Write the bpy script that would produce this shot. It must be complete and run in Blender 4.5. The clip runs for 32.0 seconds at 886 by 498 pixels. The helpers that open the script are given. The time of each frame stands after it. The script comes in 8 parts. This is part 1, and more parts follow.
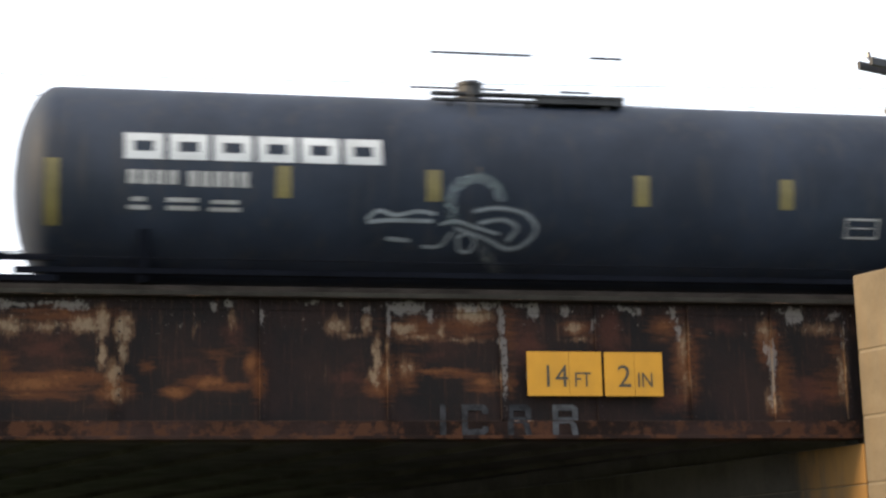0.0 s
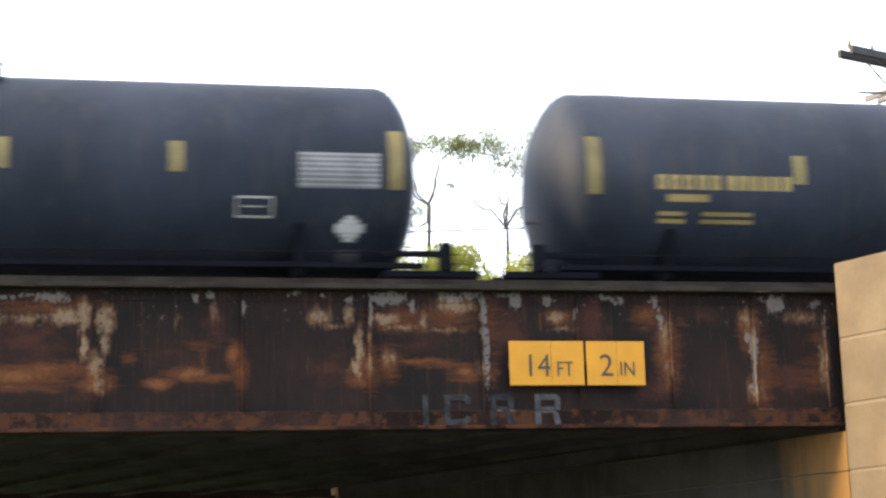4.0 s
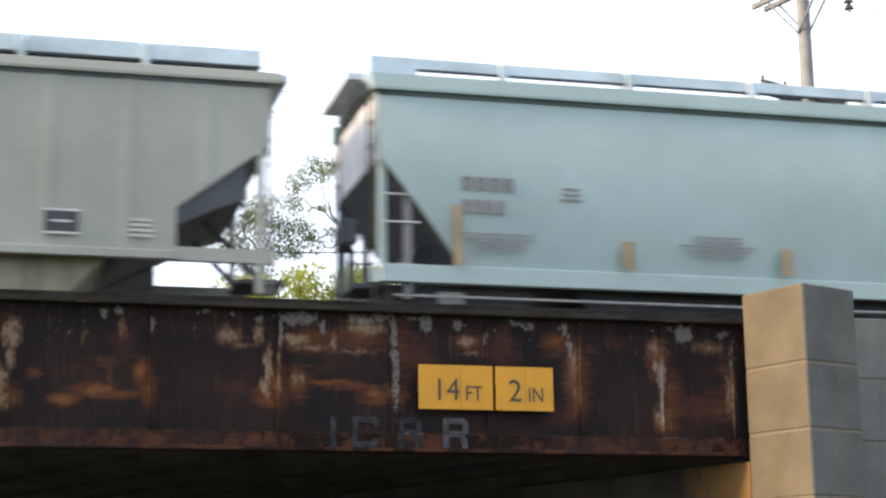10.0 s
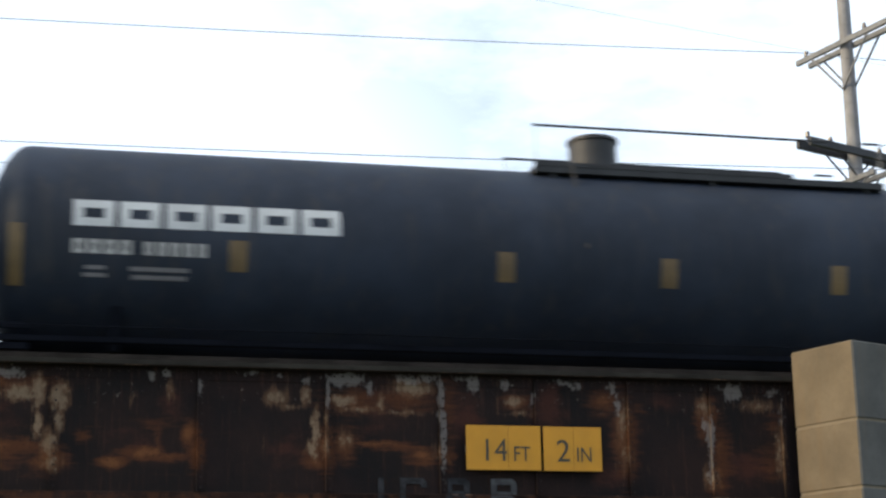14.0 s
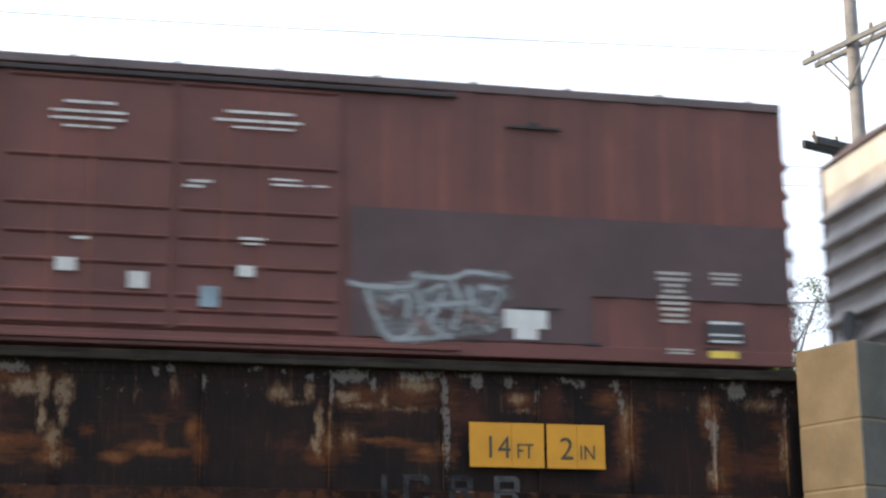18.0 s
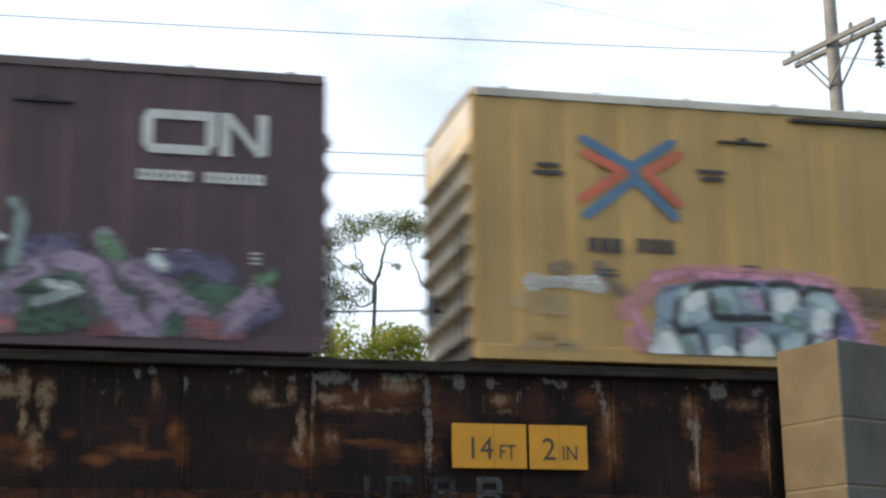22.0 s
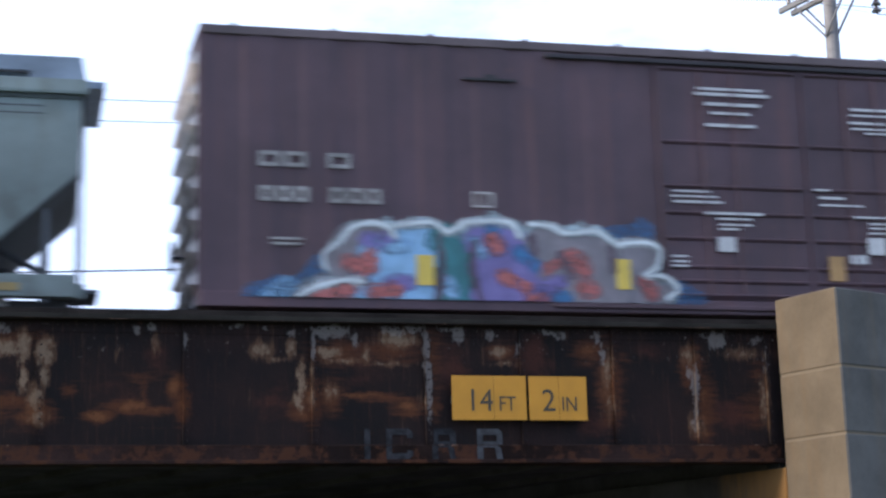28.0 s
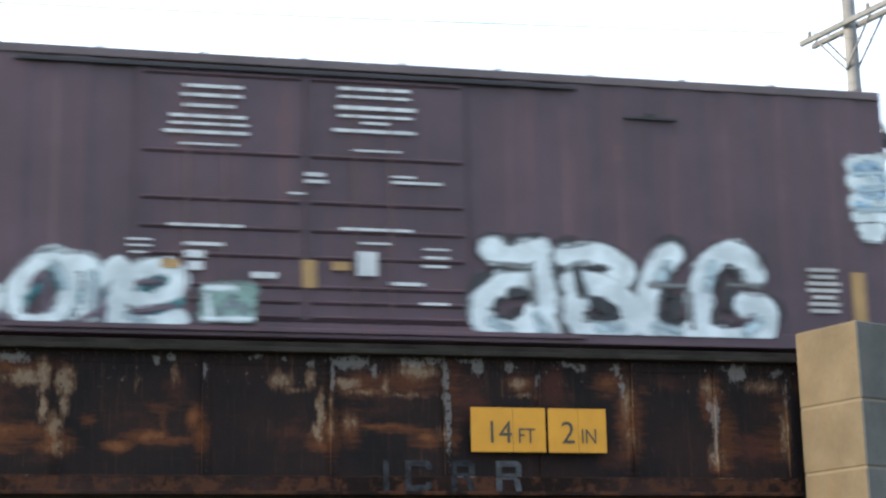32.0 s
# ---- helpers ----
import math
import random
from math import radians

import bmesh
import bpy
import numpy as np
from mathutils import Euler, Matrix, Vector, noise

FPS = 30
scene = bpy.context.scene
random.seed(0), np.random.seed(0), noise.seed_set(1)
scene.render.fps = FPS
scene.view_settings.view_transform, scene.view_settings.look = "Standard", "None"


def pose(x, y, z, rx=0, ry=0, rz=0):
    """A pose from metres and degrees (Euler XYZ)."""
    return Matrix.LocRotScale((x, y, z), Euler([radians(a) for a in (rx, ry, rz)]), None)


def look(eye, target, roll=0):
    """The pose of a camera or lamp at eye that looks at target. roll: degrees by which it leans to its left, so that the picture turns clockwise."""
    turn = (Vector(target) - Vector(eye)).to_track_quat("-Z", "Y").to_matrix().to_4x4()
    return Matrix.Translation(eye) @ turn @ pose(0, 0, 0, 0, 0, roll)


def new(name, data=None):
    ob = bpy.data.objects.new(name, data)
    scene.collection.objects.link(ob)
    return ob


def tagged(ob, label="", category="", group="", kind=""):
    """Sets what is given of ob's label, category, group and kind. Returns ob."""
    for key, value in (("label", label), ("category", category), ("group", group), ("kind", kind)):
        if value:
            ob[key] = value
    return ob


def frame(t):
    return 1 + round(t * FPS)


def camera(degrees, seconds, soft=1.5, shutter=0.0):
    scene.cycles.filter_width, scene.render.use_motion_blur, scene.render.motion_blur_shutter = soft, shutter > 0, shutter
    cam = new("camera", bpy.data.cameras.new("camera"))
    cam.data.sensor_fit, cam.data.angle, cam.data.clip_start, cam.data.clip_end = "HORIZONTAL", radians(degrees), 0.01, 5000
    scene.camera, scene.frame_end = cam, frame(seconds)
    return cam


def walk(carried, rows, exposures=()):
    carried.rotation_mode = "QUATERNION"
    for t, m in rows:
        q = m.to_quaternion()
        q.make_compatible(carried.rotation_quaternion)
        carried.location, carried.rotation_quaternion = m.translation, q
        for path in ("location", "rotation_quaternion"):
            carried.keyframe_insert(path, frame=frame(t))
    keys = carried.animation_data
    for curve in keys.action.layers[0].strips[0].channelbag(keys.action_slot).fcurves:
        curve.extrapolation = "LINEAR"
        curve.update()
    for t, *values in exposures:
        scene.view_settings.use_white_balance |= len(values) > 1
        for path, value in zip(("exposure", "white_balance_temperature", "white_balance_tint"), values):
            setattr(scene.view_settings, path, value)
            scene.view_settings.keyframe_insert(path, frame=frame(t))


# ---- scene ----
EYE = (0.0, 0.0, 1.9)
SHUTTER = 0.6
cam = camera(28.39, 32.0, soft=2.5, shutter=SHUTTER)
# seconds, turn to the right of the track's normal, tilt up, lean to the right
PATH = [
    (0, 11.28, 11.96, 1.28), (0.5, 11.30, 12.22, 1.21), (1, 11.16, 11.76, 1.36), (1.5, 11.18, 11.41, 1.36), (2, 11.00, 11.50, 1.40),
    (2.5, 11.02, 11.56, 1.43), (3, 11.19, 11.61, 1.46), (3.5, 11.53, 11.55, 1.58), (4, 11.88, 11.62, 1.69), (4.5, 12.54, 11.90, 1.75),
    (6.5, 13.50, 11.77, 1.21), (7, 13.64, 12.02, 1.14), (7.5, 13.93, 12.65, 1.01), (8, 14.33, 12.20, 1.22), (8.5, 15.02, 11.77, 1.54),
    (9, 15.40, 12.07, 1.17), (9.5, 15.07, 12.44, 1.10), (10, 14.82, 12.30, 0.74), (10.5, 14.91, 12.32, 0.72), (11, 14.43, 12.57, 0.67),
    (11.5, 14.50, 12.69, 0.44), (12, 14.25, 12.35, 0.45), (12.5, 13.52, 13.46, 0.16), (13, 13.14, 14.03, 0.16), (13.5, 12.93, 14.20, 0.62),
    (14, 13.30, 14.29, 0.93), (14.5, 13.70, 14.25, 0.53), (15, 14.25, 14.11, 0.94), (15.5, 13.57, 13.89, 0.76), (17.5, 13.10, 14.15, 0.58),
    (18, 13.14, 14.19, 0.50), (18.5, 13.51, 14.32, 0.47), (19, 13.77, 14.34, 0.57), (19.5, 13.63, 14.32, 0.60), (20, 13.72, 14.32, 0.96),
    (20.5, 13.49, 14.28, 0.94), (21, 13.41, 14.39, 0.61), (21.5, 13.39, 14.38, 0.71), (22, 13.76, 14.22, 0.87), (22.5, 13.98, 14.17, 1.12),
    (23, 14.02, 14.05, 0.95), (23.5, 14.22, 13.50, 1.30), (24, 14.37, 13.43, 1.44), (24.5, 14.27, 13.29, 1.51), (25, 14.30, 13.05, 1.62),
    (25.5, 14.17, 13.21, 1.32), (27.5, 13.57, 12.82, 1.54), (28, 13.80, 12.68, 1.59), (28.5, 13.69, 12.65, 1.49), (29, 13.73, 12.63, 1.36),
    (29.5, 13.88, 12.87, 1.15), (30, 13.81, 13.12, 1.19), (30.5, 13.26, 12.97, 1.28), (31, 13.41, 13.49, 1.02), (31.5, 13.28, 13.68, 1.04),
    (32, 13.16, 13.72, 1.18),
]
# seconds, stops, white balance
EXPOSURES = [(0, 0.77, 5920, 9), (1.0, 0.99, 5920, 10), (2.0, 1.18, 5870, 10), (3.0, 1.36, 5820, 11), (4.5, 1.25, 5820, 11), (7.0, 1.15, 5670, 10), (8.0, 0.88, 5670, 9), (9.0, 0.91, 5670, 10), (11.0, 0.63, 5520, 9), (12.0, 0.70, 5470, 9),
             (13.0, 0.33, 5510, 5), (14.0, 0.09, 5480, 6), (15.0, 0.19, 5510, 6), (18.0, 0.46, 5620, 9), (19.0, 0.43, 5540, 8), (20.0, -0.09, 5450, 6), (21.0, 0.39, 5520, 4), (22.0, 0.06, 5620, 6),
             (23.0, -0.35, 5420, -3), (24.0, 0.19, 5440, 0), (25.0, 0.35, 5340, 5), (28.0, 0.23, 4860, 14), (29.0, 0.78, 4920, 21), (30.0, 1.11, 5070, 14), (31.0, 0.70, 5320, 6), (32.0, 0.73, 5220, 5)]
walk(cam, [(t, pose(*EYE, 90 + p, 0, -y) @ pose(0, 0, 0, 0, 0, -r)) for t, y, p, r in PATH], EXPOSURES)

# ---- world and sun ----
SUN_FROM = Vector((-0.92, -0.05, 0.38)).normalized()
world = bpy.data.worlds.new("sky")
scene.world = world
world.use_nodes = True
wt = world.node_tree
wt.nodes.clear()
w_out = wt.nodes.new("ShaderNodeOutputWorld")
w_bg = wt.nodes.new("ShaderNodeBackground")
w_sky = wt.nodes.new("ShaderNodeTexSky")
w_sky.sky_type = "NISHITA"
w_sky.sun_disc = False
w_sky.sun_elevation = math.asin(SUN_FROM.z)
w_sky.sun_rotation = math.atan2(SUN_FROM.x, SUN_FROM.y)
w_sky.air_density, w_sky.dust_density, w_sky.ozone_density = 1.3, 0.8, 2.0
w_tc = wt.nodes.new("ShaderNodeTexCoord")
w_map = wt.nodes.new("ShaderNodeMapping")
w_map.inputs["Scale"].default_value = (1.0, 1.0, 2.6)
w_map.inputs["Location"].default_value = (0.35, 0.1, 0.0)
w_noise = wt.nodes.new("ShaderNodeTexNoise")
w_noise.inputs["Scale"].default_value = 5.0
w_noise.inputs["Detail"].default_value = 7.0
w_noise.inputs["Roughness"].default_value = 0.6
w_ramp = wt.nodes.new("ShaderNodeValToRGB")
w_ramp.color_ramp.elements[0].color = (0.54, 0.54, 0.54, 1)
w_ramp.color_ramp.elements[0].position = 0.36
w_ramp.color_ramp.elements[1].position = 0.56
w_mix = wt.nodes.new("ShaderNodeMix")
w_mix.data_type = "RGBA"
w_mix.inputs["B"].default_value = (11.8, 11.8, 12.0, 1)
wt.links.new(w_tc.outputs["Generated"], w_map.inputs["Vector"])
wt.links.new(w_map.outputs["Vector"], w_noise.inputs["Vector"])
wt.links.new(w_noise.outputs["Fac"], w_ramp.inputs["Fac"])
w_sep = wt.nodes.new("ShaderNodeSeparateXYZ")
wt.links.new(w_tc.outputs["Generated"], w_sep.inputs[0])
w_side = wt.nodes.new("ShaderNodeMath")
w_side.operation = "MULTIPLY_ADD"
w_side.inputs[1].default_value = 0.9
wt.links.new(w_sep.outputs["Z"], w_side.inputs[0])
wt.links.new(w_sep.outputs["X"], w_side.inputs[2])
w_veil = wt.nodes.new("ShaderNodeMapRange")
w_veil.inputs["From Min"].default_value, w_veil.inputs["From Max"].default_value = 0.30, 0.03
w_back = wt.nodes.new("ShaderNodeMath")
w_back.operation = "MULTIPLY_ADD"
w_back.inputs[1].default_value = -0.45
wt.links.new(w_sep.outputs["Y"], w_back.inputs[0])
wt.links.new(w_side.outputs[0], w_back.inputs[2])
wt.links.new(w_back.outputs[0], w_veil.inputs["Value"])
w_sum = wt.nodes.new("ShaderNodeMath")
w_sum.operation = "MAXIMUM"
wt.links.new(w_veil.outputs["Result"], w_sum.inputs[0])
wt.links.new(w_ramp.outputs["Color"], w_sum.inputs[1])
wt.links.new(w_sum.outputs[0], w_mix.inputs["Factor"])
wt.links.new(w_sky.outputs["Color"], w_mix.inputs["A"])
wt.links.new(w_mix.outputs["Result"], w_bg.inputs["Color"])
w_bg.inputs["Strength"].default_value = 0.095
wt.links.new(w_bg.outputs["Background"], w_out.inputs["Surface"])

sun = new("sun", bpy.data.lights.new("sun", "SUN"))
sun.data.energy = 5.0
sun.data.angle = radians(14)
sun.data.color = (1.0, 0.72, 0.40)
sun.matrix_world = look(SUN_FROM * 60, (0, 0, 0))


# ---- materials ----
def nd(nt, kind, **sets):
    n = nt.nodes.new(kind)
    for k, v in sets.items():
        n.inputs[k].default_value = v
    return n


def mixed(nt, fac, a, b):
    m = nt.nodes.new("ShaderNodeMix")
    m.data_type = "RGBA"
    for socket, v in (("Factor", fac), ("A", a), ("B", b)):
        if isinstance(v, bpy.types.NodeSocket):
            nt.links.new(v, m.inputs[socket])
        elif isinstance(v, tuple):
            m.inputs[socket].default_value = (*v[:3], 1)
        else:
            m.inputs[socket].default_value = v
    return m.outputs["Result"]


def noise_mask(nt, vec, scale, lo, hi, detail=5.0, stretch=(1, 1, 1), shift=(0, 0, 0), rough=0.6):
    mp = nd(nt, "ShaderNodeMapping", Scale=stretch, Location=shift)
    nt.links.new(vec, mp.inputs["Vector"])
    n = nd(nt, "ShaderNodeTexNoise", Scale=scale, Detail=detail, Roughness=rough)
    nt.links.new(mp.outputs["Vector"], n.inputs["Vector"])
    r = nt.nodes.new("ShaderNodeMapRange")
    r.interpolation_type = "SMOOTHSTEP"
    r.inputs["From Min"].default_value, r.inputs["From Max"].default_value = lo, hi
    nt.links.new(n.outputs["Fac"], r.inputs["Value"])
    return r.outputs["Result"]


def math_node(nt, op, a, b=0.0):
    m = nt.nodes.new("ShaderNodeMath")
    m.operation = op
    m.use_clamp = op in ("ADD", "MULTIPLY", "MAXIMUM")
    for i, v in enumerate((a, b)):
        if isinstance(v, bpy.types.NodeSocket):
            nt.links.new(v, m.inputs[i])
        else:
            m.inputs[i].default_value = v
    return m.outputs[0]


def surface(name, color, rough=0.6, metal=0.0, vary=0.25, scale=1.2, streak=0.0, streak_color=(0.05, 0.04, 0.03),
            fine=0.15, bump=0.0, bump_scale=40.0, rust=0.0, rust_color=(0.16, 0.06, 0.025), random=0.0, spec=0.5, soot=0.0, cover=0.62):
    """A painted or raw surface: colour with large drift, fine grain, run-down streaks, rust spots and slight relief."""
    m = bpy.data.materials.new(name)
    m.use_nodes = True
    nt = m.node_tree
    b = nt.nodes["Principled BSDF"]
    b.inputs["Roughness"].default_value = rough
    b.inputs["Metallic"].default_value = metal
    b.inputs["Specular IOR Level"].default_value = spec
    vec = nt.nodes.new("ShaderNodeTexCoord").outputs["Object"]
    dark = tuple(c * (1 - vary) for c in color)
    light = tuple(min(1, c * (1 + vary * 0.5)) for c in color)
    col = mixed(nt, noise_mask(nt, vec, scale, 0.3, 0.7), dark, light)
    if fine:
        col = mixed(nt, math_node(nt, "MULTIPLY", noise_mask(nt, vec, scale * 18, 0.45, 0.75), fine), col, tuple(c * 0.35 for c in color))
    if streak:
        s = noise_mask(nt, vec, 3.2, 0.48, 0.72, stretch=(1.6, 1.6, 0.12))
        col = mixed(nt, math_node(nt, "MULTIPLY", s, streak), col, streak_color)
    if rust:
        s = noise_mask(nt, vec, 2.4, cover, cover + 0.1, detail=9, shift=(3, 1, 7), rough=0.72)
        col = mixed(nt, math_node(nt, "MULTIPLY", s, rust), col, rust_color)
    if soot:
        s = noise_mask(nt, vec, 1.6, 0.42, 0.68, detail=7, stretch=(1.1, 1, 0.75), shift=(4, 2, 1))
        sp = nt.nodes.new("ShaderNodeSeparateXYZ")
        nt.links.new(vec, sp.inputs[0])
        low = nt.nodes.new("ShaderNodeMapRange")
        low.interpolation_type = "SMOOTHSTEP"
        low.inputs["From Min"].default_value, low.inputs["From Max"].default_value = 3.0, 2.1
        nt.links.new(sp.outputs["Z"], low.inputs["Value"])
        col = mixed(nt, math_node(nt, "MULTIPLY", math_node(nt, "MULTIPLY", s, low.outputs["Result"]), soot), col, (0.05, 0.05, 0.042))
    if random:
        oi = nt.nodes.new("ShaderNodeObjectInfo")
        col = mixed(nt, math_node(nt, "MULTIPLY", oi.outputs["Random"], random), col, tuple(c * 0.5 for c in color))
    nt.links.new(col, b.inputs["Base Color"])
    if bump:
        n = nd(nt, "ShaderNodeTexNoise", Scale=bump_scale, Detail=6.0)
        nt.links.new(vec, n.inputs["Vector"])
        bp = nd(nt, "ShaderNodeBump", Strength=bump, Distance=0.02)
        nt.links.new(n.outputs["Fac"], bp.inputs["Height"])
        nt.links.new(bp.outputs["Normal"], b.inputs["Normal"])
    return m


def girder_surface(name):
    """Old black paint that peels to pale primer under the top flange, rusts orange lower down and runs at the ribs."""
    m = bpy.data.materials.new(name)
    m.use_nodes = True
    nt = m.node_tree
    b = nt.nodes["Principled BSDF"]
    b.inputs["Roughness"].default_value = 0.8
    b.inputs["Specular IOR Level"].default_value = 0.15
    vec = nt.nodes.new("ShaderNodeTexCoord").outputs["Object"]
    jitter = nd(nt, "ShaderNodeTexNoise", Scale=5.5, Detail=5.0, Roughness=0.65)
    nt.links.new(vec, jitter.inputs["Vector"])
    push = nt.nodes.new("ShaderNodeVectorMath")
    push.operation = "MULTIPLY_ADD"
    push.inputs[1].default_value = (0.2, 0, 0.16)
    nt.links.new(jitter.outputs["Color"], push.inputs[0])
    nt.links.new(vec, push.inputs[2])

    def grain(scale, stretch, shift, detail=8.0, rough=0.7):
        mp = nd(nt, "ShaderNodeMapping", Scale=stretch, Location=shift)
        nt.links.new(vec, mp.inputs["Vector"])
        n = nd(nt, "ShaderNodeTexNoise", Scale=scale, Detail=detail, Roughness=rough)
        nt.links.new(mp.outputs["Vector"], n.inputs["Vector"])
        return n.outputs["Fac"]

    def spots(items):
        """Patches that fade outwards, each (x, z, half width, half height, strength)."""
        total = None
        for x, z, rx, rz, k in items:
            at = nt.nodes.new("ShaderNodeVectorMath")
            at.operation = "MULTIPLY_ADD"
            nt.links.new(push.outputs[0], at.inputs[0])
            at.inputs[1].default_value = (1 / rx, 0, 1 / rz)
            at.inputs[2].default_value = (-(x + 0.1) / rx, 0, -(z + 0.08) / rz)
            far = nt.nodes.new("ShaderNodeVectorMath")
            far.operation = "LENGTH"
            nt.links.new(at.outputs[0], far.inputs[0])
            f = nt.nodes.new("ShaderNodeMath")
            f.operation = "MULTIPLY_ADD"
            nt.links.new(far.outputs["Value"], f.inputs[0])
            f.inputs[1].default_value, f.inputs[2].default_value = -0.62 * k, 1.12 * k
            total = f.outputs[0] if total is None else math_node(nt, "MAXIMUM", total, f.outputs[0])
        return total

    def ragged(patch, noise, amp, lo, hi):
        """The patches broken up by a noise: full where patch and noise together are high."""
        a = nt.nodes.new("ShaderNodeMath")
        a.operation = "MULTIPLY_ADD"
        nt.links.new(noise, a.inputs[0])
        a.inputs[1].default_value = amp
        nt.links.new(patch, a.inputs[2])
        r = nt.nodes.new("ShaderNodeMapRange")
        r.interpolation_type = "SMOOTHSTEP"
        r.inputs["From Min"].default_value, r.inputs["From Max"].default_value = lo + amp / 2, hi + amp / 2
        nt.links.new(a.outputs[0], r.inputs["Value"])
        return r.outputs["Result"]

    col = mixed(nt, noise_mask(nt, vec, 0.9, 0.35, 0.7), (0.009, 0.007, 0.007), (0.020, 0.0112, 0.0095))
    blotch = grain(4.0, (0.8, 1, 1.2), (5, 0, 2))
    runs = grain(9.0, (1.5, 1, 0.16), (1, 0, 5), 5.0)
    scrape = grain(7.0, (0.3, 1, 2.2), (4, 0, 6))
    chips = grain(15.0, (1.1, 1, 0.75), (2, 0, 8), 6.0, 0.62)
    brown = spots((
            (6.93, 5.75, 0.278, 0.357, 0.8), (5.75, 5.59, 0.273, 0.353, 0.7), (1.76, 5.72, 0.256, 0.305, 0.5), (3.35, 5.12, 0.462, 0.344, 0.5),
            (8.68, 5.85, 0.337, 0.162, 0.5), (9.88, 4.96, 0.426, 0.241, 0.7), (7.87, 4.80, 0.371, 0.236, 0.6), (4.52, 5.51, 0.551, 0.465, 0.4),
            (-0.66, 5.48, 0.798, 0.446, 0.5), (1.24, 5.19, 0.596, 0.376, 0.4)))
    col = mixed(nt, math_node(nt, "MULTIPLY", ragged(brown, blotch, 1.0, 0.25, 0.75), 0.7), col, (0.058, 0.021, 0.013))
    for patch, strength in ((spots((
            (-0.87, 5.04, 0.683, 0.118, 1), (-0.37, 5.11, 0.580, 0.104, 0.8), (-0.87, 4.87, 0.538, 0.066, 0.7), (0.21, 4.95, 0.233, 0.201, 0.8),
            (-1.23, 5.30, 0.157, 0.126, 0.6), (0.61, 5.23, 0.096, 0.097, 0.6), (1.02, 4.92, 0.199, 0.075, 1), (1.39, 5.04, 0.275, 0.090, 0.9),
            (1.72, 4.99, 0.314, 0.068, 0.7), (1.50, 5.45, 0.352, 0.076, 0.5), (1.58, 5.23, 0.067, 0.279, 0.5), (1.99, 5.30, 0.113, 0.144, 1),
            (2.08, 5.04, 0.113, 0.204, 0.9), (-0.53, 5.93, 0.766, 0.105, 0.6), (3.82, 5.12, 0.147, 0.291, 0.8), (3.66, 4.96, 0.170, 0.107, 0.9),
            (4.09, 5.19, 0.171, 0.246, 0.7), (4.52, 5.21, 0.487, 0.046, 0.8))), 0.64),
                            (spots((
            (4.91, 5.15, 0.410, 0.039, 0.6), (5.14, 5.04, 0.213, 0.124, 0.8), (5.52, 5.71, 0.128, 0.408, 0.5), (5.54, 5.04, 0.079, 0.171, 0.6),
            (4.22, 5.78, 0.487, 0.171, 0.6), (4.93, 5.82, 0.413, 0.172, 0.6), (6.49, 5.83, 0.219, 0.127, 0.7), (8.06, 5.34, 0.191, 0.509, 0.8),
            (7.76, 5.84, 0.224, 0.176, 0.7), (9.29, 5.61, 0.161, 0.299, 0.8), (9.47, 5.12, 0.161, 0.496, 0.7), (9.41, 4.71, 0.168, 0.128, 0.7),
            (10.23, 5.03, 0.188, 0.258, 0.5), (8.25, 5.76, 0.134, 0.137, 0.4), (10.31, 5.53, 0.138, 0.260, 0.35))), 0.64)):
        col = mixed(nt, math_node(nt, "MULTIPLY", ragged(patch, scrape, 1.3, 0.12, 0.7), strength), col, (0.098, 0.035, 0.0125))
        col = mixed(nt, math_node(nt, "MULTIPLY", ragged(patch, blotch, 1.9, 0.55, 1.1), strength * 0.75), col, (0.18, 0.078, 0.027))
    for patch in (spots((
            (-1.17, 5.78, 0.172, 0.112, 0.8), (-0.67, 5.78, 0.232, 0.075, 0.6), (-0.20, 5.80, 0.197, 0.105, 0.9), (0.03, 5.82, 0.080, 0.196, 0.9),
            (0.29, 5.75, 0.103, 0.158, 1), (0.03, 5.41, 0.058, 0.172, 0.9), (0.29, 5.45, 0.066, 0.158, 0.8), (0.20, 5.15, 0.095, 0.194, 0.8),
            (0.22, 4.89, 0.109, 0.111, 0.7), (1.73, 5.91, 0.068, 0.153, 0.5), (3.13, 5.81, 0.154, 0.116, 0.7), (3.32, 5.69, 0.208, 0.046, 0.5),
            (3.56, 5.85, 0.070, 0.132, 0.7), (4.05, 5.80, 0.156, 0.062, 0.9), (4.29, 5.68, 0.251, 0.047, 0.6), (5.01, 5.98, 0.254, 0.102, 0.9),
            (4.57, 5.78, 0.071, 0.125, 0.6), (4.84, 5.64, 0.332, 0.039, 0.5))),
                  spots((
            (3.68, 5.41, 0.046, 0.246, 0.9), (3.82, 5.19, 0.054, 0.169, 0.7), (3.65, 5.12, 0.069, 0.130, 0.8), (3.82, 5.50, 0.039, 0.170, 0.5),
            (5.42, 5.10, 0.087, 0.171, 0.5), (6.45, 5.83, 0.122, 0.071, 0.8), (6.52, 5.66, 0.219, 0.040, 0.5), (8.04, 5.60, 0.091, 0.336, 0.6),
            (8.05, 5.12, 0.108, 0.214, 0.5), (9.26, 5.81, 0.110, 0.138, 0.6), (9.33, 4.80, 0.109, 0.175, 0.6), (10.08, 5.84, 0.361, 0.082, 0.5),
            (10.37, 5.21, 0.086, 0.356, 0.6), (4.09, 5.26, 0.117, 0.100, 0.5), (1.24, 5.76, 0.045, 0.152, 0.4)))):
        col = mixed(nt, math_node(nt, "MULTIPLY", ragged(patch, runs, 1.3, 0.12, 0.6), 0.53), col, (0.15, 0.082, 0.042))
